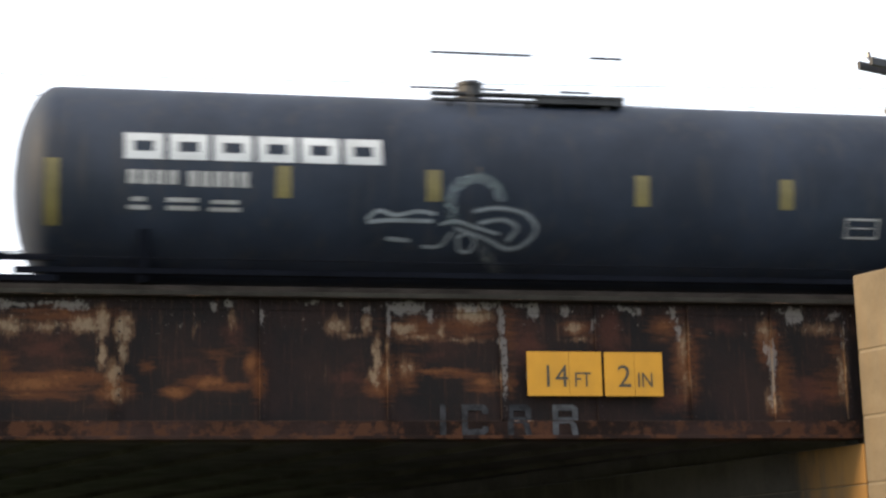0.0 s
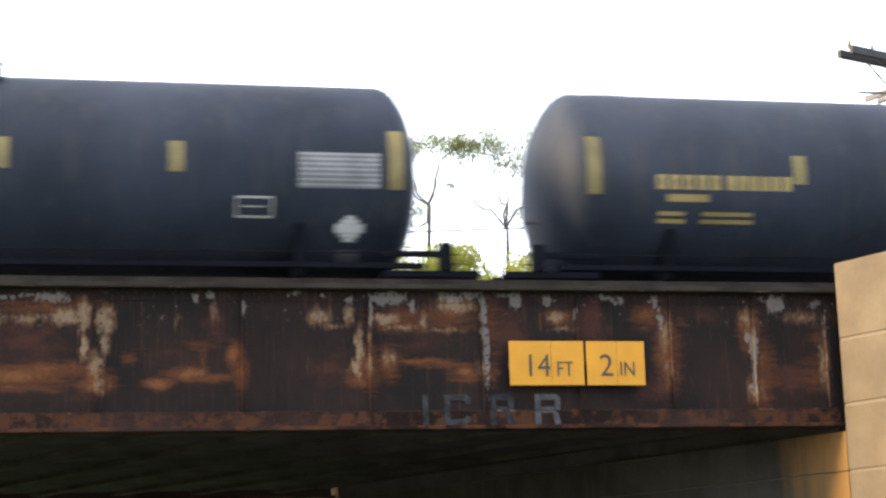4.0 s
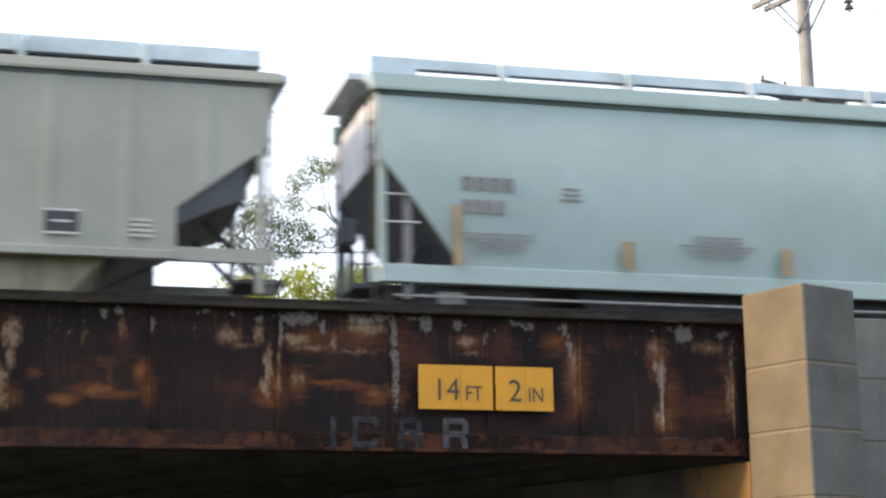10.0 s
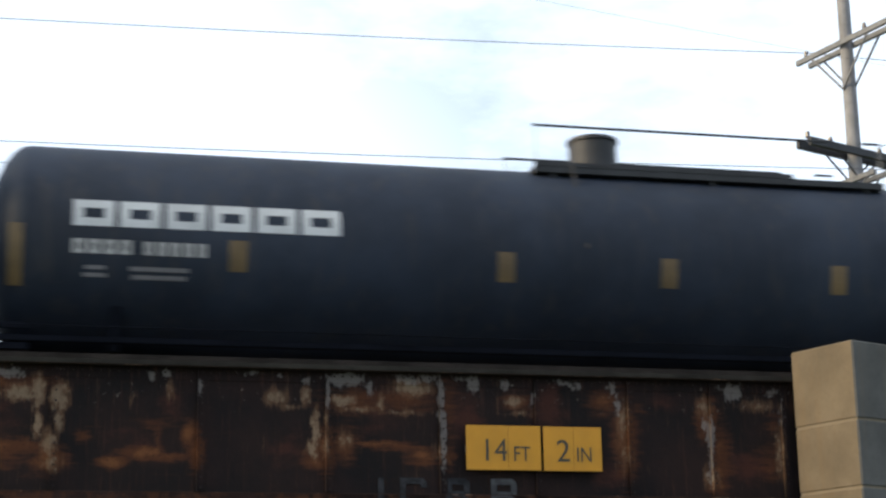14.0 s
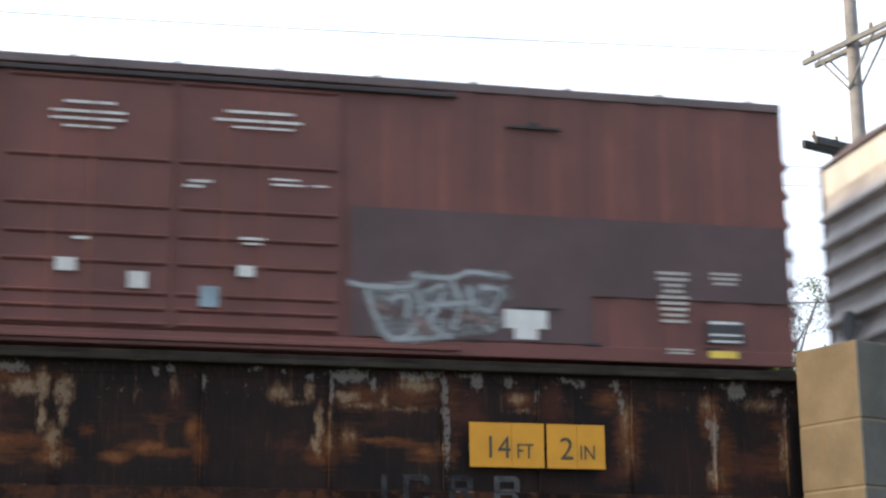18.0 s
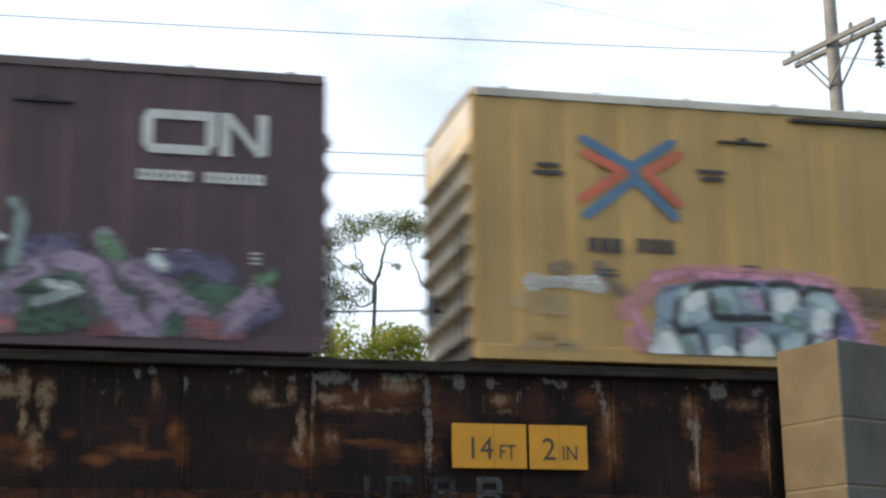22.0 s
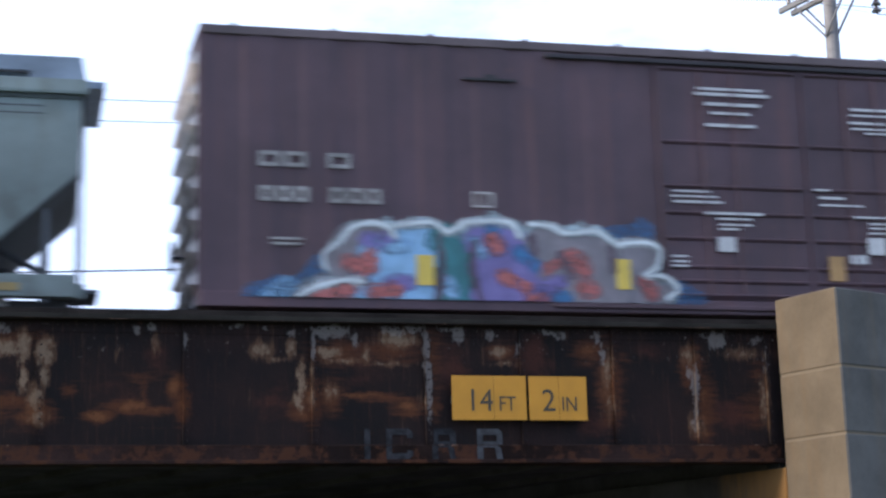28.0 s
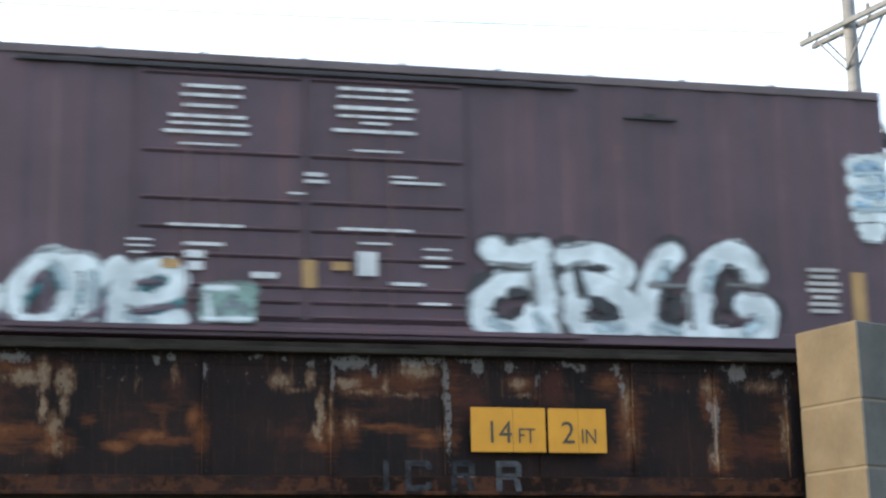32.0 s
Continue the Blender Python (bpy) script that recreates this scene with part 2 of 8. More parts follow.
        col = mixed(nt, math_node(nt, "MULTIPLY", ragged(patch, chips, 1.5, 0.36, 0.8), 0.48), col, (0.27, 0.205, 0.135))
    for patch in (spots((
            (-1.18, 6.06, 0.288, 0.060, 0.7), (-0.38, 6.06, 0.219, 0.068, 0.9), (-0.68, 6.08, 0.145, 0.045, 0.6), (1.47, 6.07, 0.038, 0.046, 1),
            (1.69, 6.09, 0.075, 0.046, 0.8), (2.14, 5.90, 0.030, 0.138, 0.9), (2.83, 6.14, 0.123, 0.039, 0.7), (3.21, 6.10, 0.070, 0.054, 0.6),
            (3.56, 6.04, 0.070, 0.070, 0.7), (4.07, 6.08, 0.251, 0.094, 1), (4.42, 5.99, 0.055, 0.125, 0.7), (3.85, 5.89, 0.031, 0.218, 0.9),
            (4.97, 6.10, 0.191, 0.071, 0.8), (5.24, 6.11, 0.096, 0.055, 0.9), (5.41, 5.90, 0.048, 0.236, 1), (5.40, 5.59, 0.064, 0.110, 0.8),
            (5.44, 5.20, 0.040, 0.342, 0.9))),
                  spots((
            (5.88, 6.06, 0.081, 0.119, 1), (5.73, 6.13, 0.113, 0.048, 0.7), (6.34, 6.07, 0.073, 0.080, 0.9), (6.71, 5.87, 0.041, 0.143, 0.6),
            (7.20, 6.10, 0.132, 0.040, 0.8), (7.37, 6.06, 0.074, 0.056, 0.7), (7.89, 6.04, 0.075, 0.089, 0.8), (7.96, 5.80, 0.050, 0.193, 0.7),
            (9.70, 6.03, 0.137, 0.114, 1), (9.54, 6.07, 0.119, 0.049, 0.6), (10.30, 6.02, 0.129, 0.074, 0.6), (9.33, 5.41, 0.051, 0.242, 1),
            (9.25, 5.54, 0.042, 0.145, 0.7), (9.31, 5.00, 0.051, 0.256, 0.7), (10.43, 5.78, 0.043, 0.310, 0.5)))):
        col = mixed(nt, math_node(nt, "MULTIPLY", ragged(patch, chips, 1.5, 0.3, 0.65), 0.5), col, (0.25, 0.225, 0.205))
    # fine rusty runs over the whole plate
    thin = noise_mask(nt, vec, 13.0, 0.54, 0.74, detail=6, stretch=(1.7, 1, 0.13), shift=(8, 0, 2))
    speck = noise_mask(nt, vec, 26.0, 0.56, 0.70, detail=4, stretch=(1.0, 1, 0.7), shift=(3, 0, 4))
    col = mixed(nt, math_node(nt, "MULTIPLY", thin, 0.24), col, (0.070, 0.029, 0.017))
    col = mixed(nt, math_node(nt, "MULTIPLY", speck, 0.4), col, (0.012, 0.0085, 0.008))
    # thin run-down stains and scattered chips under the top flange
    high = nt.nodes.new("ShaderNodeSeparateXYZ")
    nt.links.new(vec, high.inputs[0])
    belt = nt.nodes.new("ShaderNodeMapRange")
    belt.inputs["From Min"].default_value, belt.inputs["From Max"].default_value = 5.55, 6.1
    nt.links.new(high.outputs["Z"], belt.inputs["Value"])
    stain = noise_mask(nt, vec, 6.0, 0.56, 0.70, stretch=(1.8, 1, 0.16), shift=(0, 0, 5))
    col = mixed(nt, math_node(nt, "MULTIPLY", math_node(nt, "MULTIPLY", stain, belt.outputs["Result"]), 0.3), col, (0.11, 0.05, 0.03))
    fleck = noise_mask(nt, vec, 11.0, 0.63, 0.68, detail=8, shift=(6, 0, 3), rough=0.65)
    col = mixed(nt, math_node(nt, "MULTIPLY", math_node(nt, "MULTIPLY", fleck, belt.outputs["Result"]), 0.5), col, (0.30, 0.25, 0.20))
    nt.links.new(col, b.inputs["Base Color"])
    n = nd(nt, "ShaderNodeTexNoise", Scale=22.0, Detail=8.0)
    nt.links.new(vec, n.inputs["Vector"])
    bp = nd(nt, "ShaderNodeBump", Strength=0.5, Distance=0.015)
    nt.links.new(n.outputs["Fac"], bp.inputs["Height"])
    nt.links.new(bp.outputs["Normal"], b.inputs["Normal"])
    return m


def plain(name, color, rough=0.6, metal=0.0):
    m = surface(name, color, rough, metal, vary=0.12, scale=2.0, fine=0.12)
    return m


GIRDER = girder_surface("girder_paint")
FLANGE = surface("flange_paint", (0.027, 0.025, 0.021), 0.85, vary=0.4, scale=2.0, streak=0.0, fine=0.35, rust=0.4, bump=0.3, spec=0.12)
FLANGE_TOP = surface("sooty_plate_paint", (0.024, 0.020, 0.018), 0.85, vary=0.45, scale=1.6, fine=0.3, rust=0.5, rust_color=(0.07, 0.035, 0.022), bump=0.3, spec=0.1)
FLANGE_LOW = surface("low_flange_paint", (0.024, 0.0135, 0.011), 0.85, vary=0.6, scale=1.1, fine=0.35, rust=0.85, bump=0.4, rust_color=(0.062, 0.026, 0.013), spec=0.12, cover=0.47)
LEDGE = surface("ledge_grime", (0.035, 0.022, 0.017), 0.9, vary=0.4, scale=1.5, fine=0.2, rust=1.0, rust_color=(0.22, 0.14, 0.095), spec=0.1, cover=0.55)
RIVET = surface("rivet_paint", (0.022, 0.014, 0.012), 0.7, vary=0.5, scale=3.0, fine=0.2, rust=0.6, rust_color=(0.16, 0.075, 0.035), spec=0.2)
# warmer copy of the pilaster concrete, with the sun's light in its colour
CONCRETE_SUNLIT = surface("sunlit_concrete", (0.138, 0.110, 0.074), 0.9, vary=0.25, scale=0.9, streak=0.3, streak_color=(0.15, 0.10, 0.05), fine=0.12, bump=0.25, bump_scale=60, spec=0.2)
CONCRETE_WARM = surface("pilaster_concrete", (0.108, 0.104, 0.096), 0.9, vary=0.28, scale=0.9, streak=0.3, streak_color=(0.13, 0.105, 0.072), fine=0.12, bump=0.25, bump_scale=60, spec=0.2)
CONCRETE = surface("wall_concrete", (0.14, 0.138, 0.130), 0.9, vary=0.22, scale=0.8, streak=0.35, streak_color=(0.2, 0.19, 0.16), fine=0.2, bump=0.3, bump_scale=50, spec=0.2)


def stained_wall(name):
    """Grey abutment concrete with ochre rust water run down from the girder's bearing."""
    m = surface(name, (0.075, 0.066, 0.055), 0.9, vary=0.35, scale=0.8, streak=0.5, streak_color=(0.10, 0.085, 0.065), fine=0.2, bump=0.3, spec=0.15)
    nt = m.node_tree
    b = nt.nodes["Principled BSDF"]
    old = b.inputs["Base Color"].links[0].from_socket
    vec = nt.nodes.new("ShaderNodeTexCoord").outputs["Object"]
    runs = nd(nt, "ShaderNodeTexNoise", Scale=2.6, Detail=6.0, Roughness=0.6)
    mp = nd(nt, "ShaderNodeMapping", Scale=(1.5, 1.5, 0.25))
    nt.links.new(vec, mp.inputs["Vector"])
    nt.links.new(mp.outputs["Vector"], runs.inputs["Vector"])
    sp = nt.nodes.new("ShaderNodeSeparateXYZ")
    nt.links.new(vec, sp.inputs[0])
    reach = nt.nodes.new("ShaderNodeMath")
    reach.operation = "MULTIPLY_ADD"
    reach.inputs[1].default_value = 2.2
    nt.links.new(runs.outputs["Fac"], reach.inputs[0])
    nt.links.new(sp.outputs["Y"], reach.inputs[2])
    near = nt.nodes.new("ShaderNodeMapRange")
    near.interpolation_type = "SMOOTHSTEP"
    near.inputs["From Min"].default_value, near.inputs["From Max"].default_value = 25.5, 24.3
    nt.links.new(reach.outputs[0], near.inputs["Value"])
    col = mixed(nt, math_node(nt, "MULTIPLY", near.outputs["Result"], 0.9), old, (0.22, 0.118, 0.034))
    nt.links.new(col, b.inputs["Base Color"])
    return m


RUST_STAIN = stained_wall("stained_concrete")
JOINT = plain("joint_mortar", (0.16, 0.13, 0.09), 0.95)
DECK_DARK = surface("deck_steel", (0.085, 0.075, 0.072), 0.95, vary=0.3, fine=0.2, rust=0.2, spec=0.05)
STEEL_DARK = surface("dark_steel", (0.03, 0.03, 0.032), 0.6, 0.3, vary=0.4, fine=0.2, rust=0.3)
BALLAST = surface("ballast_stone", (0.22, 0.2, 0.18), 0.95, vary=0.4, scale=6, fine=0.5, bump=0.8, bump_scale=18)
TIE = surface("tie_timber", (0.07, 0.05, 0.035), 0.9, vary=0.4, scale=3, fine=0.3, bump=0.4)
RAIL = surface("rail_steel", (0.18, 0.13, 0.1), 0.45, 0.7, vary=0.3, fine=0.2)
GRASS = surface("grass", (0.09, 0.13, 0.03), 0.95, vary=0.5, scale=0.7, fine=0.4, bump=0.8, bump_scale=9)
ASPHALT = surface("asphalt", (0.055, 0.055, 0.055), 0.9, vary=0.25, scale=0.6, fine=0.3, bump=0.4)
SIGN_YELLOW = surface("sign_yellow", (0.47, 0.225, 0.003), 0.65, vary=0.08, scale=3, fine=0.06, streak=0.12, streak_color=(0.35, 0.2, 0.05))
SIGN_BLACK = plain("sign_black", (0.045, 0.034, 0.016), 0.6)
FADED_PALE = surface("pale_faded_paint", (0.068, 0.07, 0.076), 0.85, vary=0.5, scale=6, fine=0.5, spec=0.1)
FADED = surface("faded_paint", (0.033, 0.033, 0.036), 0.85, vary=0.6, scale=6, fine=0.5, spec=0.1)
POLE_WOOD = surface("pole_timber", (0.235, 0.23, 0.235), 0.9, vary=0.25, scale=2.0, streak=0.35, streak_color=(0.12, 0.1, 0.08), fine=0.25, bump=0.3)
ARM_WOOD = surface("arm_timber", (0.185, 0.185, 0.19), 0.9, vary=0.25, scale=3.0, fine=0.25, bump=0.3)
INSULATOR = plain("insulator_glaze", (0.07, 0.06, 0.065), 0.3)
CABLE = plain("cable", (0.05, 0.05, 0.055), 0.6)
BARK = surface("bark", (0.10, 0.085, 0.07), 0.95, vary=0.35, scale=4, fine=0.3, bump=0.5)


def leaf_material(name, a, b):
    m = bpy.data.materials.new(name)
    m.use_nodes = True
    nt = m.node_tree
    p = nt.nodes["Principled BSDF"]
    p.inputs["Roughness"].default_value = 0.6
    p.inputs["Specular IOR Level"].default_value = 0.3
    geo = nt.nodes.new("ShaderNodeNewGeometry")
    col = mixed(nt, geo.outputs["Random Per Island"], a, b)
    nt.links.new(col, p.inputs["Base Color"])
    tr = nt.nodes.new("ShaderNodeBsdfTranslucent")
    nt.links.new(col, tr.inputs["Color"])
    ms = nt.nodes.new("ShaderNodeMixShader")
    ms.inputs["Fac"].default_value = 0.55
    nt.links.new(p.outputs["BSDF"], ms.inputs[1])
    nt.links.new(tr.outputs["BSDF"], ms.inputs[2])
    nt.links.new(ms.outputs["Shader"], nt.nodes["Material Output"].inputs["Surface"])
    return m


LEAF = leaf_material("leaves", (0.10, 0.125, 0.045), (0.22, 0.25, 0.09))
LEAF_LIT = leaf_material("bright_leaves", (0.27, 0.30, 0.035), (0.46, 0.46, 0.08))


# ---- mesh helpers ----
def box(bm, x0, x1, y0, y1, z0, z1, bevel=0.0, m=None):
    r = bmesh.ops.create_cube(bm, size=1.0)
    vs = r["verts"]
    for v in vs:
        v.co = Vector((x0 + (v.co.x + 0.5) * (x1 - x0), y0 + (v.co.y + 0.5) * (y1 - y0), z0 + (v.co.z + 0.5) * (z1 - z0)))
    if bevel:
        es = list({e for v in vs for e in v.link_edges})
        r = bmesh.ops.bevel(bm, geom=es, offset=bevel, segments=1, affect="EDGES")
        vs = list({v for f in r["faces"] for v in f.verts} | {v for v in vs if v.is_valid})
    if m is not None:
        bmesh.ops.transform(bm, matrix=m, verts=[v for v in vs if v.is_valid])
    return vs


def rod(bm, p, q, r, n=8, r2=None):
    p, q = Vector(p), Vector(q)
    d = q - p
    res = bmesh.ops.create_cone(bm, cap_ends=True, segments=n, radius1=r, radius2=r if r2 is None else r2, depth=d.length)
    m = Matrix.Translation((p + q) / 2) @ d.to_track_quat("Z", "Y").to_matrix().to_4x4()
    bmesh.ops.transform(bm, matrix=m, verts=res["verts"])
    return res["verts"]


def prism(bm, pts, axis, a, b):
    """Extrude the outline pts, in the two other axes, from a to b along an axis."""
    def at(p, w):
        return {"x": (w, p[0], p[1]), "y": (p[0], w, p[1]), "z": (p[0], p[1], w)}[axis]
    lo = [bm.verts.new(at(p, a)) for p in pts]
    hi = [bm.verts.new(at(p, b)) for p in pts]
    n = len(pts)
    faces = [bm.faces.new(lo), bm.faces.new(hi[::-1])]
    for i in range(n):
        faces.append(bm.faces.new((lo[i], hi[i], hi[(i + 1) % n], lo[(i + 1) % n])))
    bmesh.ops.recalc_face_normals(bm, faces=faces)
    return lo + hi


def lathe_x(bm, prof, n=48, y=0.0, z=0.0):
    """Turn a profile of (x, radius) about an axis along x."""
    rings = []
    for x, r in prof:
        if r < 1e-5:
            rings.append([bm.verts.new((x, y, z))])
        else:
            rings.append([bm.verts.new((x, y + r * math.cos(2 * math.pi * i / n), z + r * math.sin(2 * math.pi * i / n))) for i in range(n)])
    fs = []
    for a, b in zip(rings, rings[1:]):
        for i in range(n):
            j = (i + 1) % n
            if len(a) == 1:
                fs.append(bm.faces.new((a[0], b[i], b[j])))
            elif len(b) == 1:
                fs.append(bm.faces.new((a[i], b[0], a[j])))
            else:
                fs.append(bm.faces.new((a[i], b[i], b[j], a[j])))
    for f in fs:
        f.smooth = True
    bmesh.ops.recalc_face_normals(bm, faces=fs)


def flow(pts, n=6):
    """A smooth line through pts."""
    p = [pts[0], *pts, pts[-1]]
    out = []
    for a, b, c, d in zip(p, p[1:], p[2:], p[3:]):
        for k in range(n):
            t = k / n
            out.append(tuple(0.5 * (2 * b[i] + (c[i] - a[i]) * t + (2 * a[i] - 5 * b[i] + 4 * c[i] - d[i]) * t * t + (3 * b[i] - a[i] - 3 * c[i] + d[i]) * t ** 3) for i in (0, 1)))
    return out + [pts[-1]]


def finish(name, bm, mat):
    me = bpy.data.meshes.new(name)
    bm.to_mesh(me)
    bm.free()
    for m in (mat if isinstance(mat, (list, tuple)) else [mat]):
        me.materials.append(m)
    return me


def part(name, bm, mat, parent, label=""):
    ob = new(name, finish(name, bm, mat))
    ob.parent = parent
    return tagged(ob, label) if label else ob


def thing(name, label, category, group="", kind=""):
    return tagged(new(name), label, category, group, kind)


def solid(name, bm, mat, label, category="", kind="", group=""):
    return tagged(new(name, finish(name, bm, mat)), label, category, group, kind)


def P(fn, *a, **k):
    bm = bmesh.new()
    fn(bm, *a, **k)
    return bm


def text_mesh(body, height, depth=0.004, squeeze=1.0):
    """A mesh of lettering in the built-in font, on the xz plane facing -y, its lower left corner at the origin."""
    cu = bpy.data.curves.new("lettering", "FONT")
    cu.body = body
    cu.size = height / 0.70
    cu.extrude = depth / 2
    ob = bpy.data.objects.new("lettering", cu)
    scene.collection.objects.link(ob)
    me = bpy.data.meshes.new_from_object(ob.evaluated_get(bpy.context.evaluated_depsgraph_get()))
    bpy.data.objects.remove(ob)
    me.transform(Matrix(((squeeze, 0, 0, 0), (0, 0, -1, 0), (0, 1, 0, 0), (0, 0, 0, 1))))
    bm = bmesh.new()
    bm.from_mesh(me)
    return bm


# ---- ground, embankment, road ----
SKEW = math.atan2(0.372, 0.928)


def rise(y):
    """Height of the ground: level before the bridge, a grassy bank behind it."""
    u = min(1, max(0, (y - 40) / 12))
    return 6.5 * u * u * (3 - 2 * u)


def ground():
    bm = bmesh.new()
    xs = [-4000, -800, -200, -80, -40, -20, 0, 20, 40, 80, 200, 800, 4000]
    ys = [-4000, -800, -200, -60, -20, 0, 15, 24, 37.6, 40, 41, 42, 43, 44, 45, 46, 47, 48, 50, 52, 60, 90, 200, 800, 4000]

    vs = [[bm.verts.new((x, y, rise(y))) for x in xs] for y in ys]
    for j in range(len(ys) - 1):
        for i in range(len(xs) - 1):
            bm.faces.new((vs[j][i], vs[j][i + 1], vs[j + 1][i + 1], vs[j + 1][i])).smooth = True
    solid("ground", bm, GRASS, "rough grassy ground rising behind the railway", "ground", "structure")
    road = P(box, -5.5, 5.5, -60, 39, -0.3, 0.05)
    bmesh.ops.transform(road, matrix=pose(3.4, 24, 0, 0, 0, math.degrees(SKEW)), verts=road.verts)
    solid("road", road, ASPHALT, "grey asphalt road passing under the bridge", "road", "structure")
    for i, (x0, x1) in enumerate(((5.5, 7.2), (-7.2, -5.5))):
        kerb = P(box, x0, x1, -60, 13.2, -0.3, 0.2, bevel=0.02)
        bmesh.ops.transform(kerb, matrix=pose(3.4, 24, 0, 0, 0, math.degrees(SKEW)), verts=kerb.verts)
        solid("pavement_%d" % (i + 1), kerb, CONCRETE, "pale concrete pavement with a raised kerb", "pavement", "structure")


ground()

# ---- the bridge ----
GY = 23.2          # outer face of the near girder's web
G_LOW, G_TOP = 4.27, 6.32
GX0, GX1 = -14.0, 10.58
RIBS = (-13.2, -11.5, -9.8, -8.1, -6.4, -4.7, -3.05, -1.45, 0.2, 2.1, 3.82, 5.39, 6.75, 8.1, 9.33, 10.42)


def girder(y, face, name, label, x0, x1, ribs):
    g = thing(name, label, "girder", "bridge girders")
    part("web", P(box, x0, x1 + (0.4 if face > 0 else 0), *sorted((y, y + face * 0.02)), G_LOW + 0.03, G_TOP - 0.03), GIRDER, g, "web plate with peeling black paint and orange rust")
    a, b = sorted((y - face * 0.17, y + face * 0.19))
    part("top_flange", P(box, x0, x1, a, b, G_TOP - 0.135, G_TOP - 0.072, bevel=0.006), FLANGE, g, "grey dusty top flange")
    part("cover_plate", P(box, x0, x1, a + 0.012, b - 0.012, G_TOP - 0.071, G_TOP - 0.034, bevel=0.004), FLANGE_TOP, g)
    part("cover_plate", P(box, x0, x1, a + 0.03, b - 0.03, G_TOP - 0.033, G_TOP, bevel=0.004), FLANGE_TOP, g, "dark sooty upper cover plate")
    part("bottom_flange", P(box, x0, x1, a, b, G_LOW, G_LOW + 0.05, bevel=0.006), FLANGE_LOW, g)
    a, b = sorted((y, y - face * 0.014))
    part("flange_angle", P(box, x0, x1, a, b, G_LOW + 0.05, G_LOW + 0.27, bevel=0.004), FLANGE_LOW, g, "reddish brown lower angle iron")
    a2, b2 = sorted((y - face * 0.0145, y - face * 0.019))
    part("ledge_dust", P(box, x0, x1, a2, b2, G_LOW + 0.255, G_LOW + 0.267), LEDGE, g, "line of pale dust and rust along the angle")
    part("chipped_edge", P(box, x0, x1, *sorted((y - face * 0.15, y - face * 0.173)), G_TOP - 0.141, G_TOP - 0.1355), LEDGE, g, "chipped pale edge of the top flange")
    part("flange_angle", P(box, x0, x1, a, b, G_TOP - 0.30, G_TOP - 0.13, bevel=0.004), GIRDER, g)
    for x in ribs:
        bm = bmesh.new()
        a, b = sorted((y - face * 0.002, y - face * 0.06))
        box(bm, x - 0.006, x + 0.006, a, b, G_LOW + 0.28, G_TOP - 0.14)
        a, b = sorted((y - face * 0.014, y - face * 0.026))
        box(bm, x + 0.007, x + 0.10, a, b, G_LOW + 0.28, G_TOP - 0.14)
        part("stiffener", bm, GIRDER, g, "rust-streaked riveted stiffener")
    bm = bmesh.new()
    yr = y - face * 0.014
    rivets = []
    for x in ribs:
        rivets += [(x + 0.055, y - face * 0.026, G_LOW + 0.32 + 0.14 * k) for k in range(12)]
    x = x0 + 0.06
    while x < x1:
        rivets.append((x, yr, G_TOP - 0.2))
        x += 0.12
    for x, yy, z in rivets:
        vs = [bm.verts.new((x + 0.016 * math.cos(k * math.pi / 3), yy, z + 0.016 * math.sin(k * math.pi / 3))) for k in range(6)]
        top = bm.verts.new((x, yy - face * 0.012, z))
        for k in range(6):
            bm.faces.new((vs[k], vs[(k + 1) % 6], top) if face > 0 else (vs[(k + 1) % 6], vs[k], top))
    tagged(part("rivets", bm, RIVET, g, "rows of domed rivet heads"), kind="stuff")
    bm = bmesh.new()
    x = x0 + 0.06
    while x < x1:
        for dx, z in ((0, G_LOW + 0.2), (0.06, G_LOW + 0.11)):
            vs = [bm.verts.new((x + dx + 0.014 * math.cos(k * math.pi / 3), yr, z + 0.014 * math.sin(k * math.pi / 3))) for k in range(6)]
            tip = bm.verts.new((x + dx, yr - face * 0.007, z))
            for k in range(6):
                bm.faces.new((vs[k], vs[(k + 1) % 6], tip) if face > 0 else (vs[(k + 1) % 6], vs[k], tip))
        x += 0.12
    tagged(part("rivets", bm, FLANGE_LOW, g), kind="stuff")
    return g


girder(GY, 1, "plate_girder", "riveted steel plate girder, rusty with peeling black paint", GX0, GX1, RIBS)
girder(37.0, -1, "plate_girder", "far riveted plate girder of the railway bridge", -19.5, 5.3, tuple(-19 + 1.7 * i for i in range(15)))


def deck():
    d = thing("bridge_deck", "dark railway bridge deck on steel floor beams", "bridge deck")
    bm = bmesh.new()
    prism(bm, [(-13.6, 23.42), (10.4, 23.42), (5.1, 36.7), (-19.2, 36.7)], "z", 4.44, 5.0)
    part("deck_slab", bm, DECK_DARK, d)
    for i in range(15):
        x = -13.0 + 1.62 * i
        bm = bmesh.new()
        box(bm, -0.13, 0.13, 0, 14.2, 4.36, 4.44)
        for v in bm.verts:
            v.co.x += x - v.co.y * 0.4
            v.co.y = 23.4 + v.co.y * 0.93
        part("floor_beam", bm, DECK_DARK, d)
    bm = bmesh.new()
    prism(bm, [(-13.6, 23.45), (10.4, 23.45), (5.1, 36.68), (-19.2, 36.68)], "z", 5.005, 5.33)
    part("ballast", bm, BALLAST, d, "grey crushed stone ballast")


deck()


def embankment(name, pts):
    bm = bmesh.new()
    prism(bm, pts, "z", 0.0, 5.32)
    solid(name, bm, BALLAST, "stone-covered railway embankment behind the abutment", "embankment", "structure")


embankment("embankment_east", [(11.25, 23.95), (260, 23.95), (260, 37.2), (6.0, 37.2)])
embankment("embankment_west", [(-260, 23.6), (-14.2, 23.6), (-19.6, 37.2), (-260, 37.2)])


